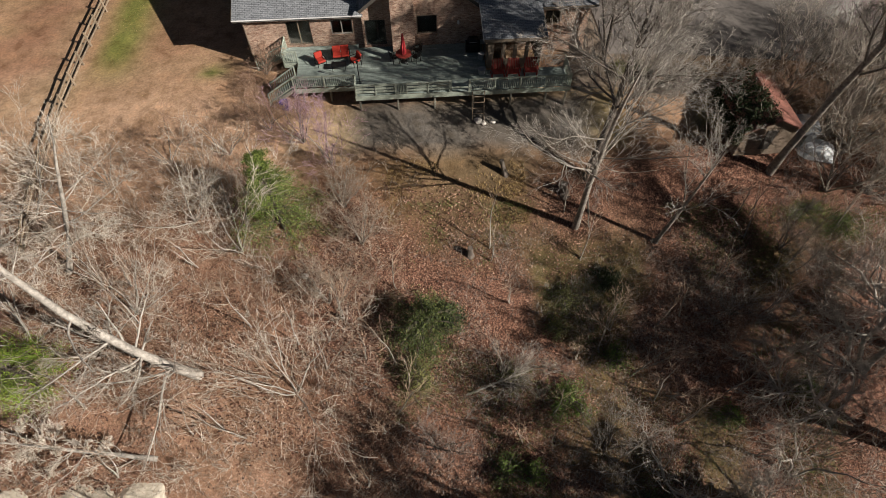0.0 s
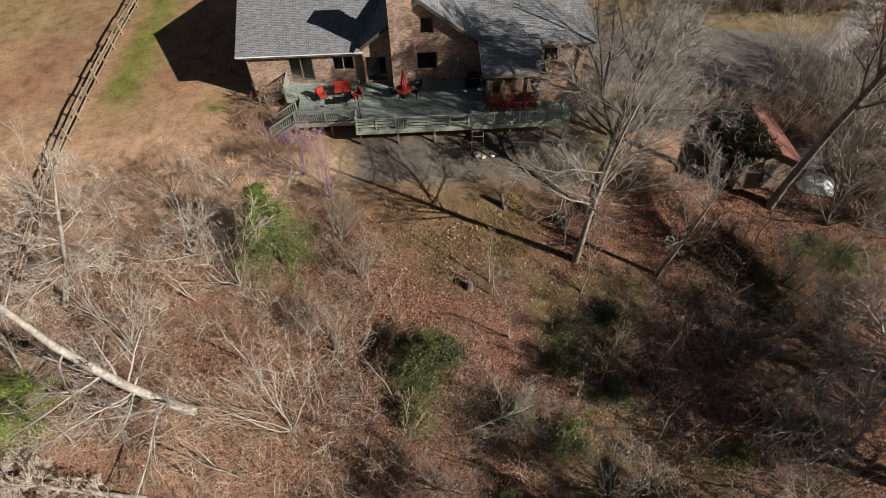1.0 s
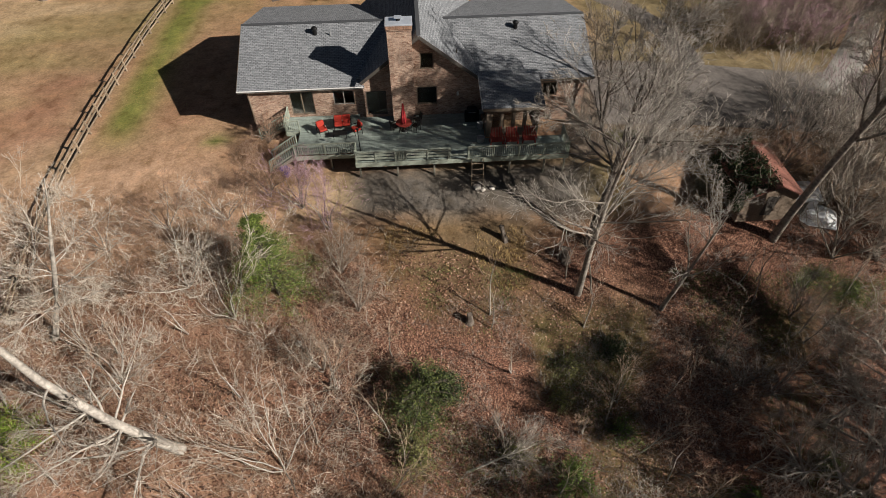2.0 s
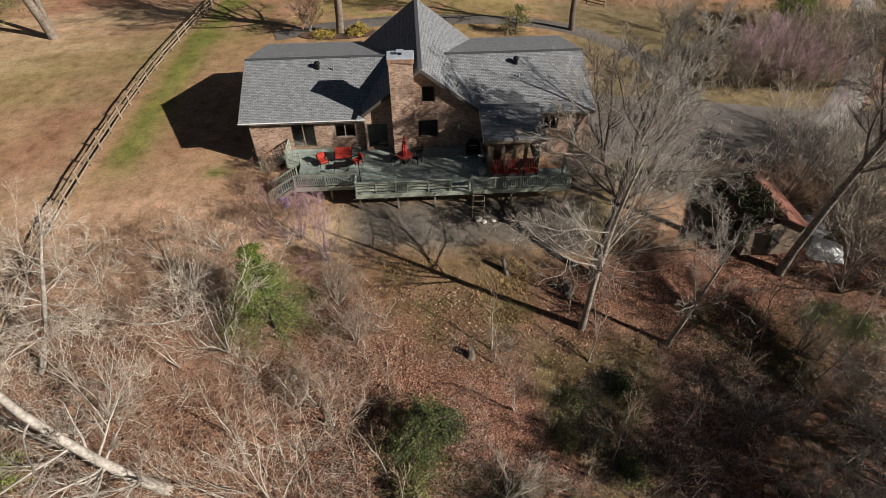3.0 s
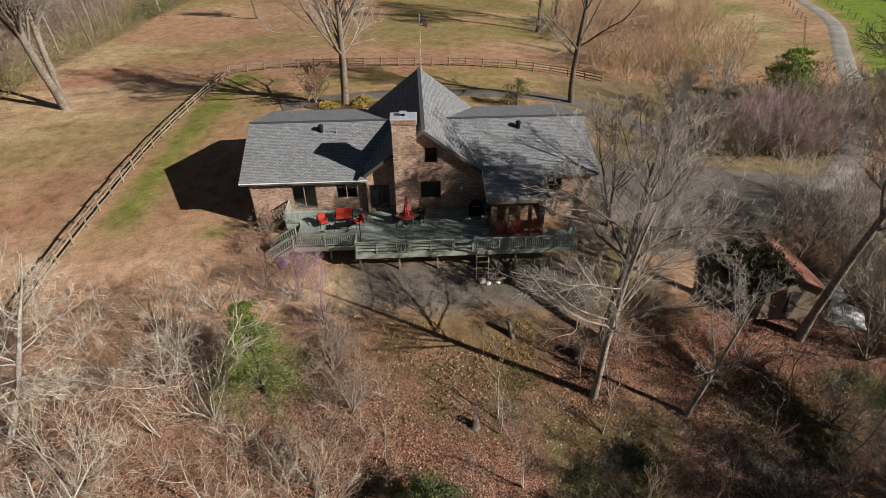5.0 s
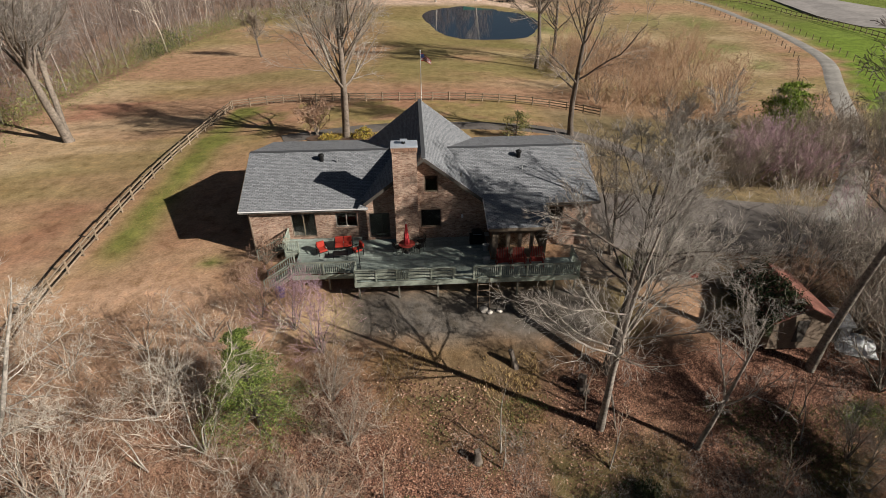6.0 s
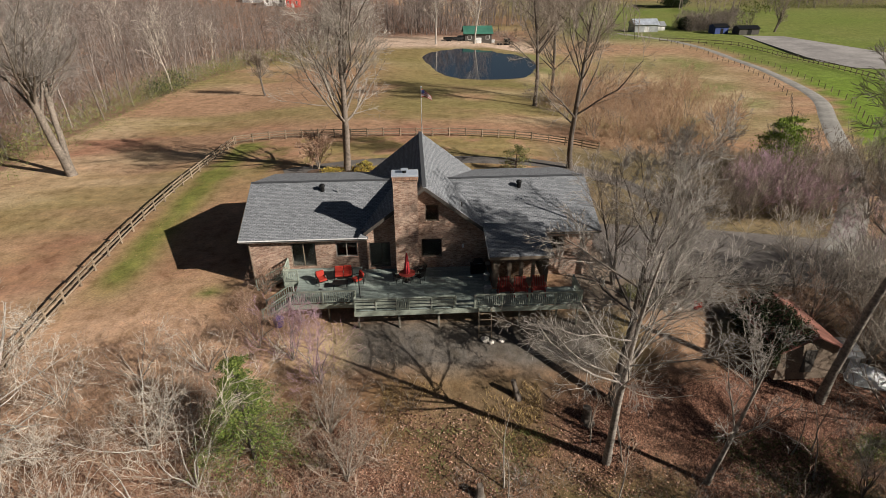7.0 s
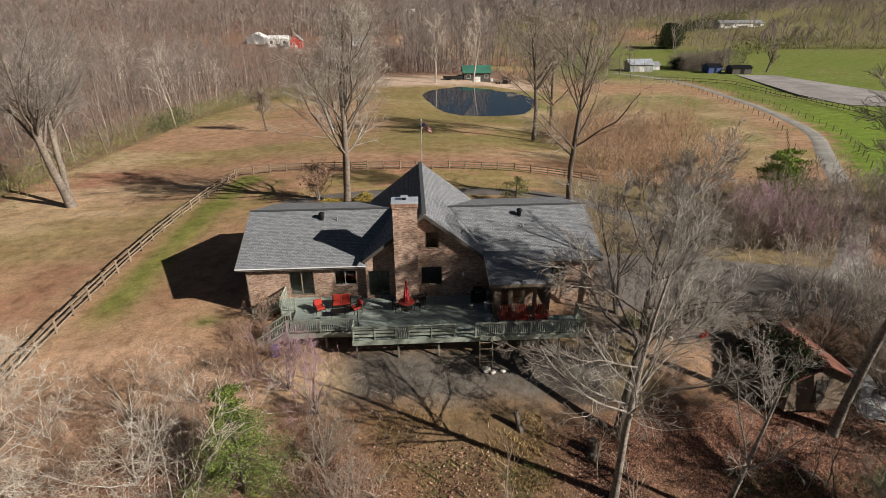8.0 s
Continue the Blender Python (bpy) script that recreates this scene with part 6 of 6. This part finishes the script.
# slim saplings whose stems and shadows stripe the leafy bank
rp = random.Random(21)
POLES = []
for k in range(70):
    x, y = (rp.uniform(-14, 8), rp.uniform(-33, -17)) if k < 30 else (rp.uniform(12, 42), rp.uniform(-30, -13))
    if k < 6:
        POLES.append(bare_tree("bare_sapling", (x, y), "slim bare sapling standing in the leafy brush", 430 + k, rp.uniform(4.0, 6.5), 0.045, (rp.uniform(-0.15, 0.25), rp.uniform(-0.1, 0.2)), 1 + k % 2, SAPLING, "bark_pale" if k % 3 == 0 else "bark", "twig_warm", "sapling", "saplings in the leafy brush", 0.008, 0.1, 0.08, 0.3, False))
    else:
        copy_thing(POLES[k % 6], pose(x, y, level(x, y) - 0.1, 0, 0, rp.uniform(0, 360)))

# evergreens
green_tree("cedar_tree", (0.0, -14.6), "bushy bright green young evergreen in the brush", 31, 7.4, 0.12, 3.1, "leaf_cedar", 27000, 0.055, n=170, clump=0.19)
green_tree("holly_bush", (8.9, -21.8), "broad dark green evergreen bush in the shaded leaves", 32, 3.8, 0.08, 2.5, "leaf_holly", 12000, 0.065, "bush", False, n=110, clump=0.22)
green_tree("holly_bush", (10.6, -20.9), "dark green evergreen bush in the shaded leaves", 33, 1.8, 0.05, 1.3, "leaf_dark", 3000, 0.07, "bush", False)
green_tree("holly_bush", (18.0, -26.2), "green evergreen bush in the shaded leaves", 34, 2.0, 0.05, 1.6, "leaf_green", 3500, 0.07, "bush", False)
green_tree("holly_bush", (22.0, -18.5), "dark green evergreen bush on the slope", 35, 1.4, 0.05, 1.2, "leaf_dark", 2500, 0.07, "bush", False)
green_tree("holly_bush", (8.6, -24.6), "olive evergreen bush in the shaded leaves", 36, 2.0, 0.05, 1.5, "leaf_olive", 3500, 0.07, "bush", False)
green_tree("privet_bush", (-14.6, -23.8), "bright yellow-green leafy bush in the sun", 37, 3.6, 0.07, 2.7, "leaf_bright", 13000, 0.055, "bush", False, n=110, clump=0.22)
green_tree("privet_bush", (38.6, -13.2), "low green leafy bush on the slope", 38, 0.6, 0.05, 2.3, "leaf_green", 6000, 0.045, "bush", False)
green_tree("privet_bush", (41.5, -14.2), "low green leafy bush on the slope", 39, 0.6, 0.05, 2.2, "leaf_green", 5000, 0.045, "bush", False)
green_tree("garden_bush", (27.0, -3.0), "low green bush in the garden bed", 40, 0.9, 0.04, 1.3, "leaf_dark", 3000, 0.06, "bush", False)
green_tree("garden_bush", (25.6, -2.8), "low green bush in the garden bed", 41, 0.8, 0.04, 1.0, "leaf_olive", 2500, 0.06, "bush", False)
green_tree("roadside_bush", (54.6, 25.5), "tall yellow-green bush beside the gravel drive", 42, 9.0, 0.12, 2.6, "leaf_bright", 9000, 0.12, "bush", False, n=110, clump=0.26)
green_tree("roadside_bush", (57.4, 30.5), "tall yellow-green bush beside the gravel drive", 43, 7.5, 0.12, 2.6, "leaf_bright", 6500, 0.13, "bush", False, n=110, clump=0.26)
bare_tree("round_shrub", (-2.0, 26.8), "round red-brown twiggy shrub before the house", 44, 3.9, 0.06, (0, 0), 12, SHRUB, "bark", "twig_red", "shrub", "", 0.02, 0.1, 0.08, 0.4, False)
green_tree("front_shrub", (21.5, 24.5), "twiggy brown shrub at the front of the house", 45, 3.6, 0.1, 2.0, "leaf_olive", 2200, 0.1, "bush", False)
green_tree("yellow_bush", (3.6, 25.4), "low yellow-green bush at the foot of a tree", 46, 1.5, 0.05, 1.3, "yellow_plant", 2000, 0.09, "bush", False)
green_tree("yellow_bush", (-0.2, 25.2), "low yellow-green plants in the mulch", 47, 0.7, 0.05, 1.4, "yellow_plant", 1500, 0.09, "bush", False)
green_tree("dark_cedar", (183.0, 346.0), "dark round cedar in the far field", 48, 17.0, 0.4, 9.0, "leaf_dark", 14000, 0.45, "tree", False, n=110)
green_tree("dark_cedar", (140.0, 236.0), "dark round bush beside the small shed", 49, 6.0, 0.2, 3.6, "leaf_dark", 3000, 0.4, "bush", False)


# evergreens never in view, added only as shadow casters for the lower slope
G6 = "tall evergreens beyond the shaded slope"
for k, (x, y, tall, wide) in enumerate(((43, -42, 26, 3.0), (36.5, -39.5, 20, 2.6))):
    green_tree("pine_tree", (x, y), "tall unseen evergreen added to cast shade on the slope", 80 + k, tall, 0.3, wide, "leaf_dark", 5000, 0.26, "tree", True, "bark_dark", G6, 0.2, 0.38, 160, 0.17)

rh = random.Random(8)
for k in range(9):
    x, y = rh.uniform(13, 38), rh.uniform(-34, -19)
    green_tree("holly_bush", (x, y), "small dark green evergreen bush in the brush", 60 + k % 3, rh.uniform(1.0, 2.0), 0.04, rh.uniform(0.8, 1.5), "leaf_olive" if k % 3 == 0 else "leaf_green", 1400, 0.07, "bush", False, group="small evergreen bushes in the brush")

# undergrowth
def brush(name, rng, xy, stems, tall, spread, mat, label, r=0.006):
    """Uncountable bare stems rising from the ground round many roots."""
    n = len(xy)
    who = np.repeat(np.arange(n), stems)
    N = len(who)
    root = np.column_stack([xy, height(xy[:, 0], xy[:, 1]) - 0.1])[who] + np.column_stack([rng.normal(size=(N, 2)) * 0.16, np.zeros(N)])
    way = unit(np.column_stack([rng.normal(size=(N, 2)) * spread, np.ones(N)]))
    L = tall * rng.uniform(0.35, 1.1, N)
    pts = [root]
    for k in range(4):
        way = unit(way + rng.normal(size=(N, 3)) * 0.27)
        pts.append(pts[-1] + way * (L / 4)[:, None])
    P = np.stack(pts, 1)
    R = r * np.array([1.6, 1.3, 1.0, 0.8, 0.5])[None] * rng.uniform(0.7, 1.5, (N, 1))
    V, F = tubes(P, R, 3)
    P2, R2 = shoots(rng, P, R, 3, (0.3, 0.95), (20, 60), (0.3, 0.65), 3, 0.2, 0.2, 0.8, 0.004)
    V2, F2 = tubes(P2, R2, 3)
    me = raw_mesh(name, np.concatenate([V, V2]), np.concatenate([F, F2 + len(V)]), [M[mat]])
    return tagged(put(name, me), label, "brush", kind="stuff")


def scatter(rng, n, x0, x1, y0, y1, keep):
    p = np.column_stack([rng.uniform(x0, x1, n), rng.uniform(y0, y1, n)])
    return p[rng.uniform(size=n) < keep(p[:, 0], p[:, 1])]


RB = np.random.default_rng(77)
brush("brush_red", RB, scatter(RB, 620, -22, 4, -15, -3.5, lambda x, y: smooth(-y - 0.25 * np.maximum(0, x + 6), 5.5, 10) * fractal(x, y, 4, 5) * 1.4), 6, 1.7, 0.5, "twig_red", "reddish brown bare brush on the bank")
brush("brush_pale", RB, scatter(RB, 800, -24, 7, -37, -8, lambda x, y: fractal(x, y, 5, 6) * 1.5 * smooth(-y, 9, 14)), 6, 2.1, 0.65, "twig_pale", "pale sunlit bare brush on the bank", 0.008)
brush("brush_tan", RB, scatter(RB, 700, -24, 9, -37, -9, lambda x, y: fractal(x, y, 4, 16) * 1.5), 6, 1.5, 0.7, "twig", "tan bare brush on the bank", 0.007)
brush("brush_brown", RB, scatter(RB, 480, 2, 46, -37, -16, lambda x, y: smooth(fractal(x, y, 6, 7), 0.35, 0.65)), 6, 1.3, 0.75, "twig_grey", "grey-brown bare brush among fallen leaves", 0.008)
brush("brush_side", RB, scatter(RB, 330, 36, 50, -18, 0, lambda x, y: fractal(x, y, 5, 9) * 1.3), 8, 1.6, 0.5, "twig_grey", "grey bare brush round the old shed")
brush("brush_deck", RB, scatter(RB, 80, -4.5, 1, -6.5, -1.6, lambda x, y: (x < -0.6) | (y < -5.2)), 10, 1.3, 0.4, "twig_red", "tangled bare stems beside the deck stairs")


def litter(rng, n):
    p = scatter(rng, n, -24, 48, -38, -9, lambda x, y: smooth(-y - 0.1 * np.maximum(0, 6 - x) + 4 * (fractal(x, y, 9, 11) - 0.5), 10, 14) * (0.25 + smooth(fractal(x, y, 5, 13), 0.35, 0.6)))
    N = len(p)
    c = np.column_stack([p, height(p[:, 0], p[:, 1]) + rng.uniform(-0.02, 0.12, N)])
    a = unit(np.column_stack([rng.normal(size=(N, 2)), rng.normal(size=N) * 0.35]))
    b = unit(np.cross(a, np.column_stack([rng.normal(size=(N, 2)) * 0.5, np.ones(N)])))
    s = rng.uniform(0.04, 0.095, N)[:, None]
    V = np.stack([c - a * s, c + b * s * 0.6, c + a * s, c - b * s * 0.6], 1).reshape(-1, 3)
    me = raw_mesh("leaf_litter", V, np.arange(4 * N).reshape(-1, 4), [M["leaf_fallen"]])
    tagged(put("leaf_litter", me), "fallen brown leaves on the wooded slope", "leaves", kind="stuff")


litter(RB, 170000)


def tufts(rng, n, x0, x1, y0, y1, keep, tall, mat, name, label):
    p = scatter(rng, n, x0, x1, y0, y1, keep)
    N = len(p)
    c = np.column_stack([p, height(p[:, 0], p[:, 1]) - 0.05])
    way = unit(np.column_stack([rng.normal(size=(N, 2)) * 0.6, np.ones(N)]))
    s = unit(np.cross(way, rng.normal(size=(N, 3)))) * 0.02
    t = (tall * rng.uniform(0.5, 1.2, N))[:, None]
    V = np.stack([c - s, c + s, c + way * t], 1).reshape(-1, 3)
    me = raw_mesh(name, V, np.arange(3 * N).reshape(-1, 3), [M[mat]])
    tagged(put(name, me), label, "grass", kind="stuff")


tufts(RB, 9000, 7, 17, -14.5, -10, lambda x, y: smooth(fractal(x, y, 3, 15), 0.35, 0.6), 0.35, "dry_grass", "dry_grass", "yellow dry grass in the clearing")
tufts(RB, 9000, -17, -3, -4, 14, lambda x, y: smooth(fractal(x, y, 3, 16), 0.45, 0.6), 0.16, "dry_grass", "lawn_grass", "short dry lawn grass beside the house")


# ivy and bare vines over the shaded side of the old shed
def shed_vines(rng):
    n = 420
    f, y = rng.uniform(0, 1.5, n), rng.uniform(-10.3, -4.7, n)
    x = 34.8 - 2.2 * np.minimum(f, 1) - 0.15 * np.maximum(0, f - 1)
    z = -0.45 - 1.15 * np.minimum(f, 1) - 3.2 * np.maximum(0, f - 1) + rng.uniform(0.05, 0.25, n)
    V, F = leaf_cloud(rng, np.column_stack([x, y, z]), 0.32, 9000, 0.075)
    put("ivy", raw_mesh("ivy", V, F, [M["leaf_dark"]]), old_shed, "dark ivy over the roof")
    k = rng.integers(0, n, 60)
    P = [np.column_stack([x[k], y[k], z[k]])]
    way = unit(rng.normal(size=(60, 3)) + np.array([-0.2, 0, 0.4]))
    for j in range(4):
        way = unit(way + rng.normal(size=(60, 3)) * 0.35)
        P.append(P[-1] + way * 0.35)
    V, F = tubes(np.stack(P, 1), np.full((60, 5), 0.011), 3)
    put("vine", raw_mesh("vine", V, F, [M["twig_light"]]), old_shed, "bare vine stems")


shed_vines(np.random.default_rng(41))


# ---- far woods ----
def wood_template(seed, tall, limbs, twigs, r, tip):
    plan = ((limbs, (0.28, 1), (24, 66), (0.28, 0.55), 4 if twigs else 2, 0.45, 0.14), (twigs, (0.2, 1), (25, 65), (0.4, 0.75), 3, 0.25, 0.2))[: 2 if twigs else 1]
    lv = tree_parts(seed, tall, r, (0, 0), 1, plan, 0.05, tip)
    vs, fs, n = [], [], 0
    for k, (P, R) in enumerate(lv):
        if k == 0:
            P, R = P[:, ::2], R[:, ::2]
        V, F = tubes(P, R, 3)
        vs.append(V), fs.append(F + n)
        n += len(V)
    return np.concatenate(vs), np.concatenate(fs)


def woods(name, rng, xy, templates, mat, label, low=0.75, high=1.2):
    vs, fs, n = [], [], 0
    z = height(xy[:, 0], xy[:, 1])
    for (x, y), zz in zip(xy, z):
        V, F = templates[rng.integers(len(templates))]
        a, s = rng.uniform(0, 6.28), rng.uniform(low, high)
        c, q = math.cos(a) * s, math.sin(a) * s
        W = np.column_stack([V[:, 0] * c - V[:, 1] * q + x, V[:, 0] * q + V[:, 1] * c + y, V[:, 2] * s + zz - 0.3])
        vs.append(W), fs.append(F + n)
        n += len(V)
    me = raw_mesh(name, np.concatenate(vs), np.concatenate(fs), [M[mat]])
    return tagged(put(name, me), label, "woods", kind="stuff")


def open_view(x, y):
    """The clearing in front of the far farmstead."""
    r = (x - 9.4) / (y + 36.8)
    return (r > -0.31) & (r < -0.15) & (y > 185)


NEAR = [wood_template(500 + k, 13 + 1.6 * k, 11, 5, 0.15, 0.026) for k in range(4)]
MID = [wood_template(520 + k, 14 + 1.5 * k, 8, 3, 0.2, 0.06) for k in range(3)]
HILL = [wood_template(540 + k, 15 + 1.5 * k, 11, 0, 0.3, 0.12) for k in range(3)]
RW = np.random.default_rng(9)
woods("woodland_near", RW, scatter(RW, 640, -150, -5, 18, 215, lambda x, y: left_of_edge(x, y) * np.where(x > -95, 1.0, 0.6) * ~open_view(x, y)), NEAR, "twig_wood", "bare grey-brown woodland along the pasture", 0.7, 1.15)
woods("woodland_pale", RW, scatter(RW, 75, -110, -10, 24, 200, lambda x, y: left_of_edge(x, y) * ~open_view(x, y)), NEAR, "twig_pale", "pale-trunked trees among the bare woodland", 0.7, 1.05)
woods("woodland_middle", RW, scatter(RW, 950, -330, 110, 205, 440, lambda x, y: np.where((y < 330) | (np.abs(x + 60) > 75), 1.0, 0.0) * np.where(x < 60 - 0.35 * (y - 205), 1.0, 0.0) * ~open_view(x, y)), MID, "twig_wood", "bare woodland behind the pond", 0.7, 1.15)
woods("woodland_hill", RW, scatter(RW, 3200, -520, 620, 420, 900, lambda x, y: np.where(x < 100, 1.0, np.where(y > 500, 0.95, 0.05))), HILL, "twig_wood", "bare woodland on the far hills", 0.8, 1.3)
woods("woodland_edge", RW, scatter(RW, 620, 120, 480, 235, 560, lambda x, y: np.where(y + 0.35 * x > 410, 0.85 * smooth(fractal(x, y, 45, 66), 0.4, 0.55), 0.01)), HILL, "twig_wood", "scattered bare trees in the far fields", 0.6, 1.0)


woods("woodland_shed", RW, scatter(RW, 330, 8, 112, 204, 330, lambda x, y: np.where((x > 44) & (y < 246), 0.25, 1.0) * ~open_view(x, y)), MID, "twig_wood", "bare grey woodland behind the pond shed", 0.7, 1.1)
woods("field_brush", RW, scatter(RW, 60, 138, 168, 226, 246, lambda x, y: 1.0 + 0 * x), MID, "twig_wood", "clump of bare trees behind the farm sheds", 0.35, 0.6)
woods("field_row", RW, scatter(RW, 150, 180, 420, 300, 480, lambda x, y: smooth(fractal(x, y, 60, 67), 0.42, 0.56)), HILL, "twig_wood", "bare trees scattered over the far pasture", 0.5, 1.0)


def hedge(rng, line, n, wide, tall, mat, name, label, size=0.16):
    pts = np.array(line, float)
    k = rng.uniform(0, len(pts) - 1.001, n)
    i = k.astype(int)
    p = pts[i] + (pts[i + 1] - pts[i]) * (k - i)[:, None] + rng.normal(size=(n, 2)) * wide
    z = height(p[:, 0], p[:, 1])
    lump = 0.35 + 0.9 * fractal(p[:, 0], p[:, 1], 5, 23)
    c = np.column_stack([p, z + rng.uniform(0, 1, n) ** 1.3 * tall * lump])
    V, F = leaf_cloud(rng, c, 0.3, n, size)
    me = raw_mesh(name, V, F, [M[mat]])
    tagged(put(name, me), label, "hedge", kind="stuff")


hedge(RW, [(-45, 22), (-45.5, 44), (-45.8, 83), (-44.5, 118), (-38, 144), (-25, 163), (-10, 195)], 42000, 2.8, 5.0, "leaf_edge", "wood_edge", "olive brush along the edge of the woods", 0.11)
hedge(RW, [(-46, 84), (-46, 104)], 2800, 1.5, 4.5, "leaf_dark", "wood_edge_dark", "dark evergreen brush at the edge of the woods")
hedge(RW, [(232, 430), (262, 462), (310, 480)], 7000, 6, 8, "leaf_dark", "far_trees", "dark evergreens among the far fields", 0.42)
hedge(RW, [(205, 300), (260, 345), (300, 360)], 2500, 7, 7, "leaf_edge", "far_brush", "olive brush among the far fields", 0.6)
hedge(RW, [(250, 330), (330, 300), (420, 280)], 7000, 4, 2.4, "leaf_edge", "far_hedge", "low olive hedge beyond the green field", 0.35)


def slivers(name, rng, p, tall, length, wide, mat, label):
    """Thin upright twigs past counting, low among the trees."""
    n = len(p)
    c = np.column_stack([p, height(p[:, 0], p[:, 1]) + rng.uniform(0, 1, n) ** 1.4 * tall * (0.3 + fractal(p[:, 0], p[:, 1], 7, 29))])
    a = unit(np.column_stack([rng.normal(size=(n, 2)) * 0.95, np.ones(n)])) * (length * rng.uniform(0.5, 1.2, n))[:, None]
    b = unit(np.cross(a, rng.normal(size=(n, 3)))) * wide
    V = np.stack([c - b, c + b, c + a], 1).reshape(-1, 3)
    me = raw_mesh(name, V, np.arange(3 * n).reshape(-1, 3), [M[mat]])
    tagged(put(name, me), label, "brush", kind="stuff")


slivers("woods_understory", RW, scatter(RW, 90000, -150, -5, 18, 215, lambda x, y: left_of_edge(x, y) * np.where(x > -95, 1.0, 0.5)), 5.0, 2.0, 0.035, "twig_wood", "dense bare understory of the woodland")
slivers("woods_understory_red", RW, scatter(RW, 30000, -110, -5, 25, 205, lambda x, y: left_of_edge(x, y) * smooth(fractal(x, y, 14, 33), 0.4, 0.6)), 3.5, 1.6, 0.04, "twig_red", "reddish bare understory of the woodland")
slivers("pond_understory", RW, scatter(RW, 60000, -260, 80, 205, 345, lambda x, y: np.where(x < 55 - 0.35 * (y - 205), 1.0, 0.0) * np.where(open_view(x, y), 0.35, 1.0)), 4.0, 2.6, 0.06, "twig_wood", "dense bare understory behind the pond")
slivers("roadside_understory", RW, scatter(RW, 26000, 38, 74, 10, 58, lambda x, y: np.where(((y < 30) & (x > 40) & (x < 54 + 0.4 * y)), 1.0, 0.0) * smooth(fractal(x, y, 6, 37), 0.3, 0.5)), 2.2, 1.4, 0.02, "twig", "dense bare brush beside the drive")
slivers("fine_brush_pale", RB, scatter(RB, 60000, -24, 8, -37, -6, lambda x, y: smooth(fractal(x, y, 3, 51), 0.35, 0.6) * smooth(-y - 0.2 * np.maximum(0, x), 6, 10)), 0.5, 0.75, 0.007, "twig_warm", "fine warm brown stems and dry weeds on the bank")
slivers("fine_brush_red", RB, scatter(RB, 40000, -24, 6, -20, -3, lambda x, y: smooth(fractal(x, y, 3, 52), 0.4, 0.6) * smooth(-y - 0.3 * np.maximum(0, x + 6), 5, 11)), 0.5, 0.8, 0.008, "twig_red", "fine reddish stems on the bank")
slivers("fine_brush_grey", RB, scatter(RB, 65000, 4, 48, -38, -15, lambda x, y: smooth(fractal(x, y, 5, 53), 0.38, 0.58) * smooth(x + 5 * fractal(x, y, 4, 58), 7, 17)), 0.5, 0.8, 0.008, "twig_grey", "fine grey stems among the fallen leaves")
slivers("fine_brush_light", RB, scatter(RB, 40000, 4, 48, -38, -17, lambda x, y: smooth(fractal(x, y, 4, 54), 0.48, 0.62) * smooth(x + 5 * fractal(x, y, 4, 58), 7, 15)), 0.6, 0.8, 0.008, "twig_light", "fine pale stems among the fallen leaves")
slivers("low_green", RB, scatter(RB, 110000, 6, 48, -38, -13, lambda x, y: smooth(fractal(x, y, 5, 55), 0.5, 0.64)), 0.4, 0.4, 0.012, "low_green", "low green weeds and vines under the trees")
slivers("field_thicket", RW, scatter(RW, 9000, 138, 168, 225, 247, lambda x, y: smooth(fractal(x, y, 9, 71), 0.25, 0.5)), 9.0, 2.6, 0.05, "twig_wood", "dense bare brush behind the farm sheds")
slivers("hill_canopy", RW, scatter(RW, 150000, -420, 560, 430, 800, lambda x, y: np.where(x < 100, 1.0, smooth(y, 500, 560))), 14.0, 6.0, 0.13, "twig_wood", "hazy bare crowns of the woods on the far hills")
slivers("field_understory", RW, scatter(RW, 30000, 130, 480, 300, 560, lambda x, y: np.where(y + 0.35 * x > 420, smooth(fractal(x, y, 45, 66), 0.45, 0.6), 0.0)), 7.0, 4.0, 0.1, "twig_wood", "bare brush among the far fields")
slivers("thicket_understory", RW, scatter(RW, 22000, 35, 66, 34, 82, lambda x, y: smooth(fractal(x, y, 7, 39), 0.25, 0.5) * np.where(x < 56 + 0.3 * (y - 34), 1.0, 0.0)), 3.2, 1.7, 0.02, "twig_rust", "dense rust-brown stems of the thicket")
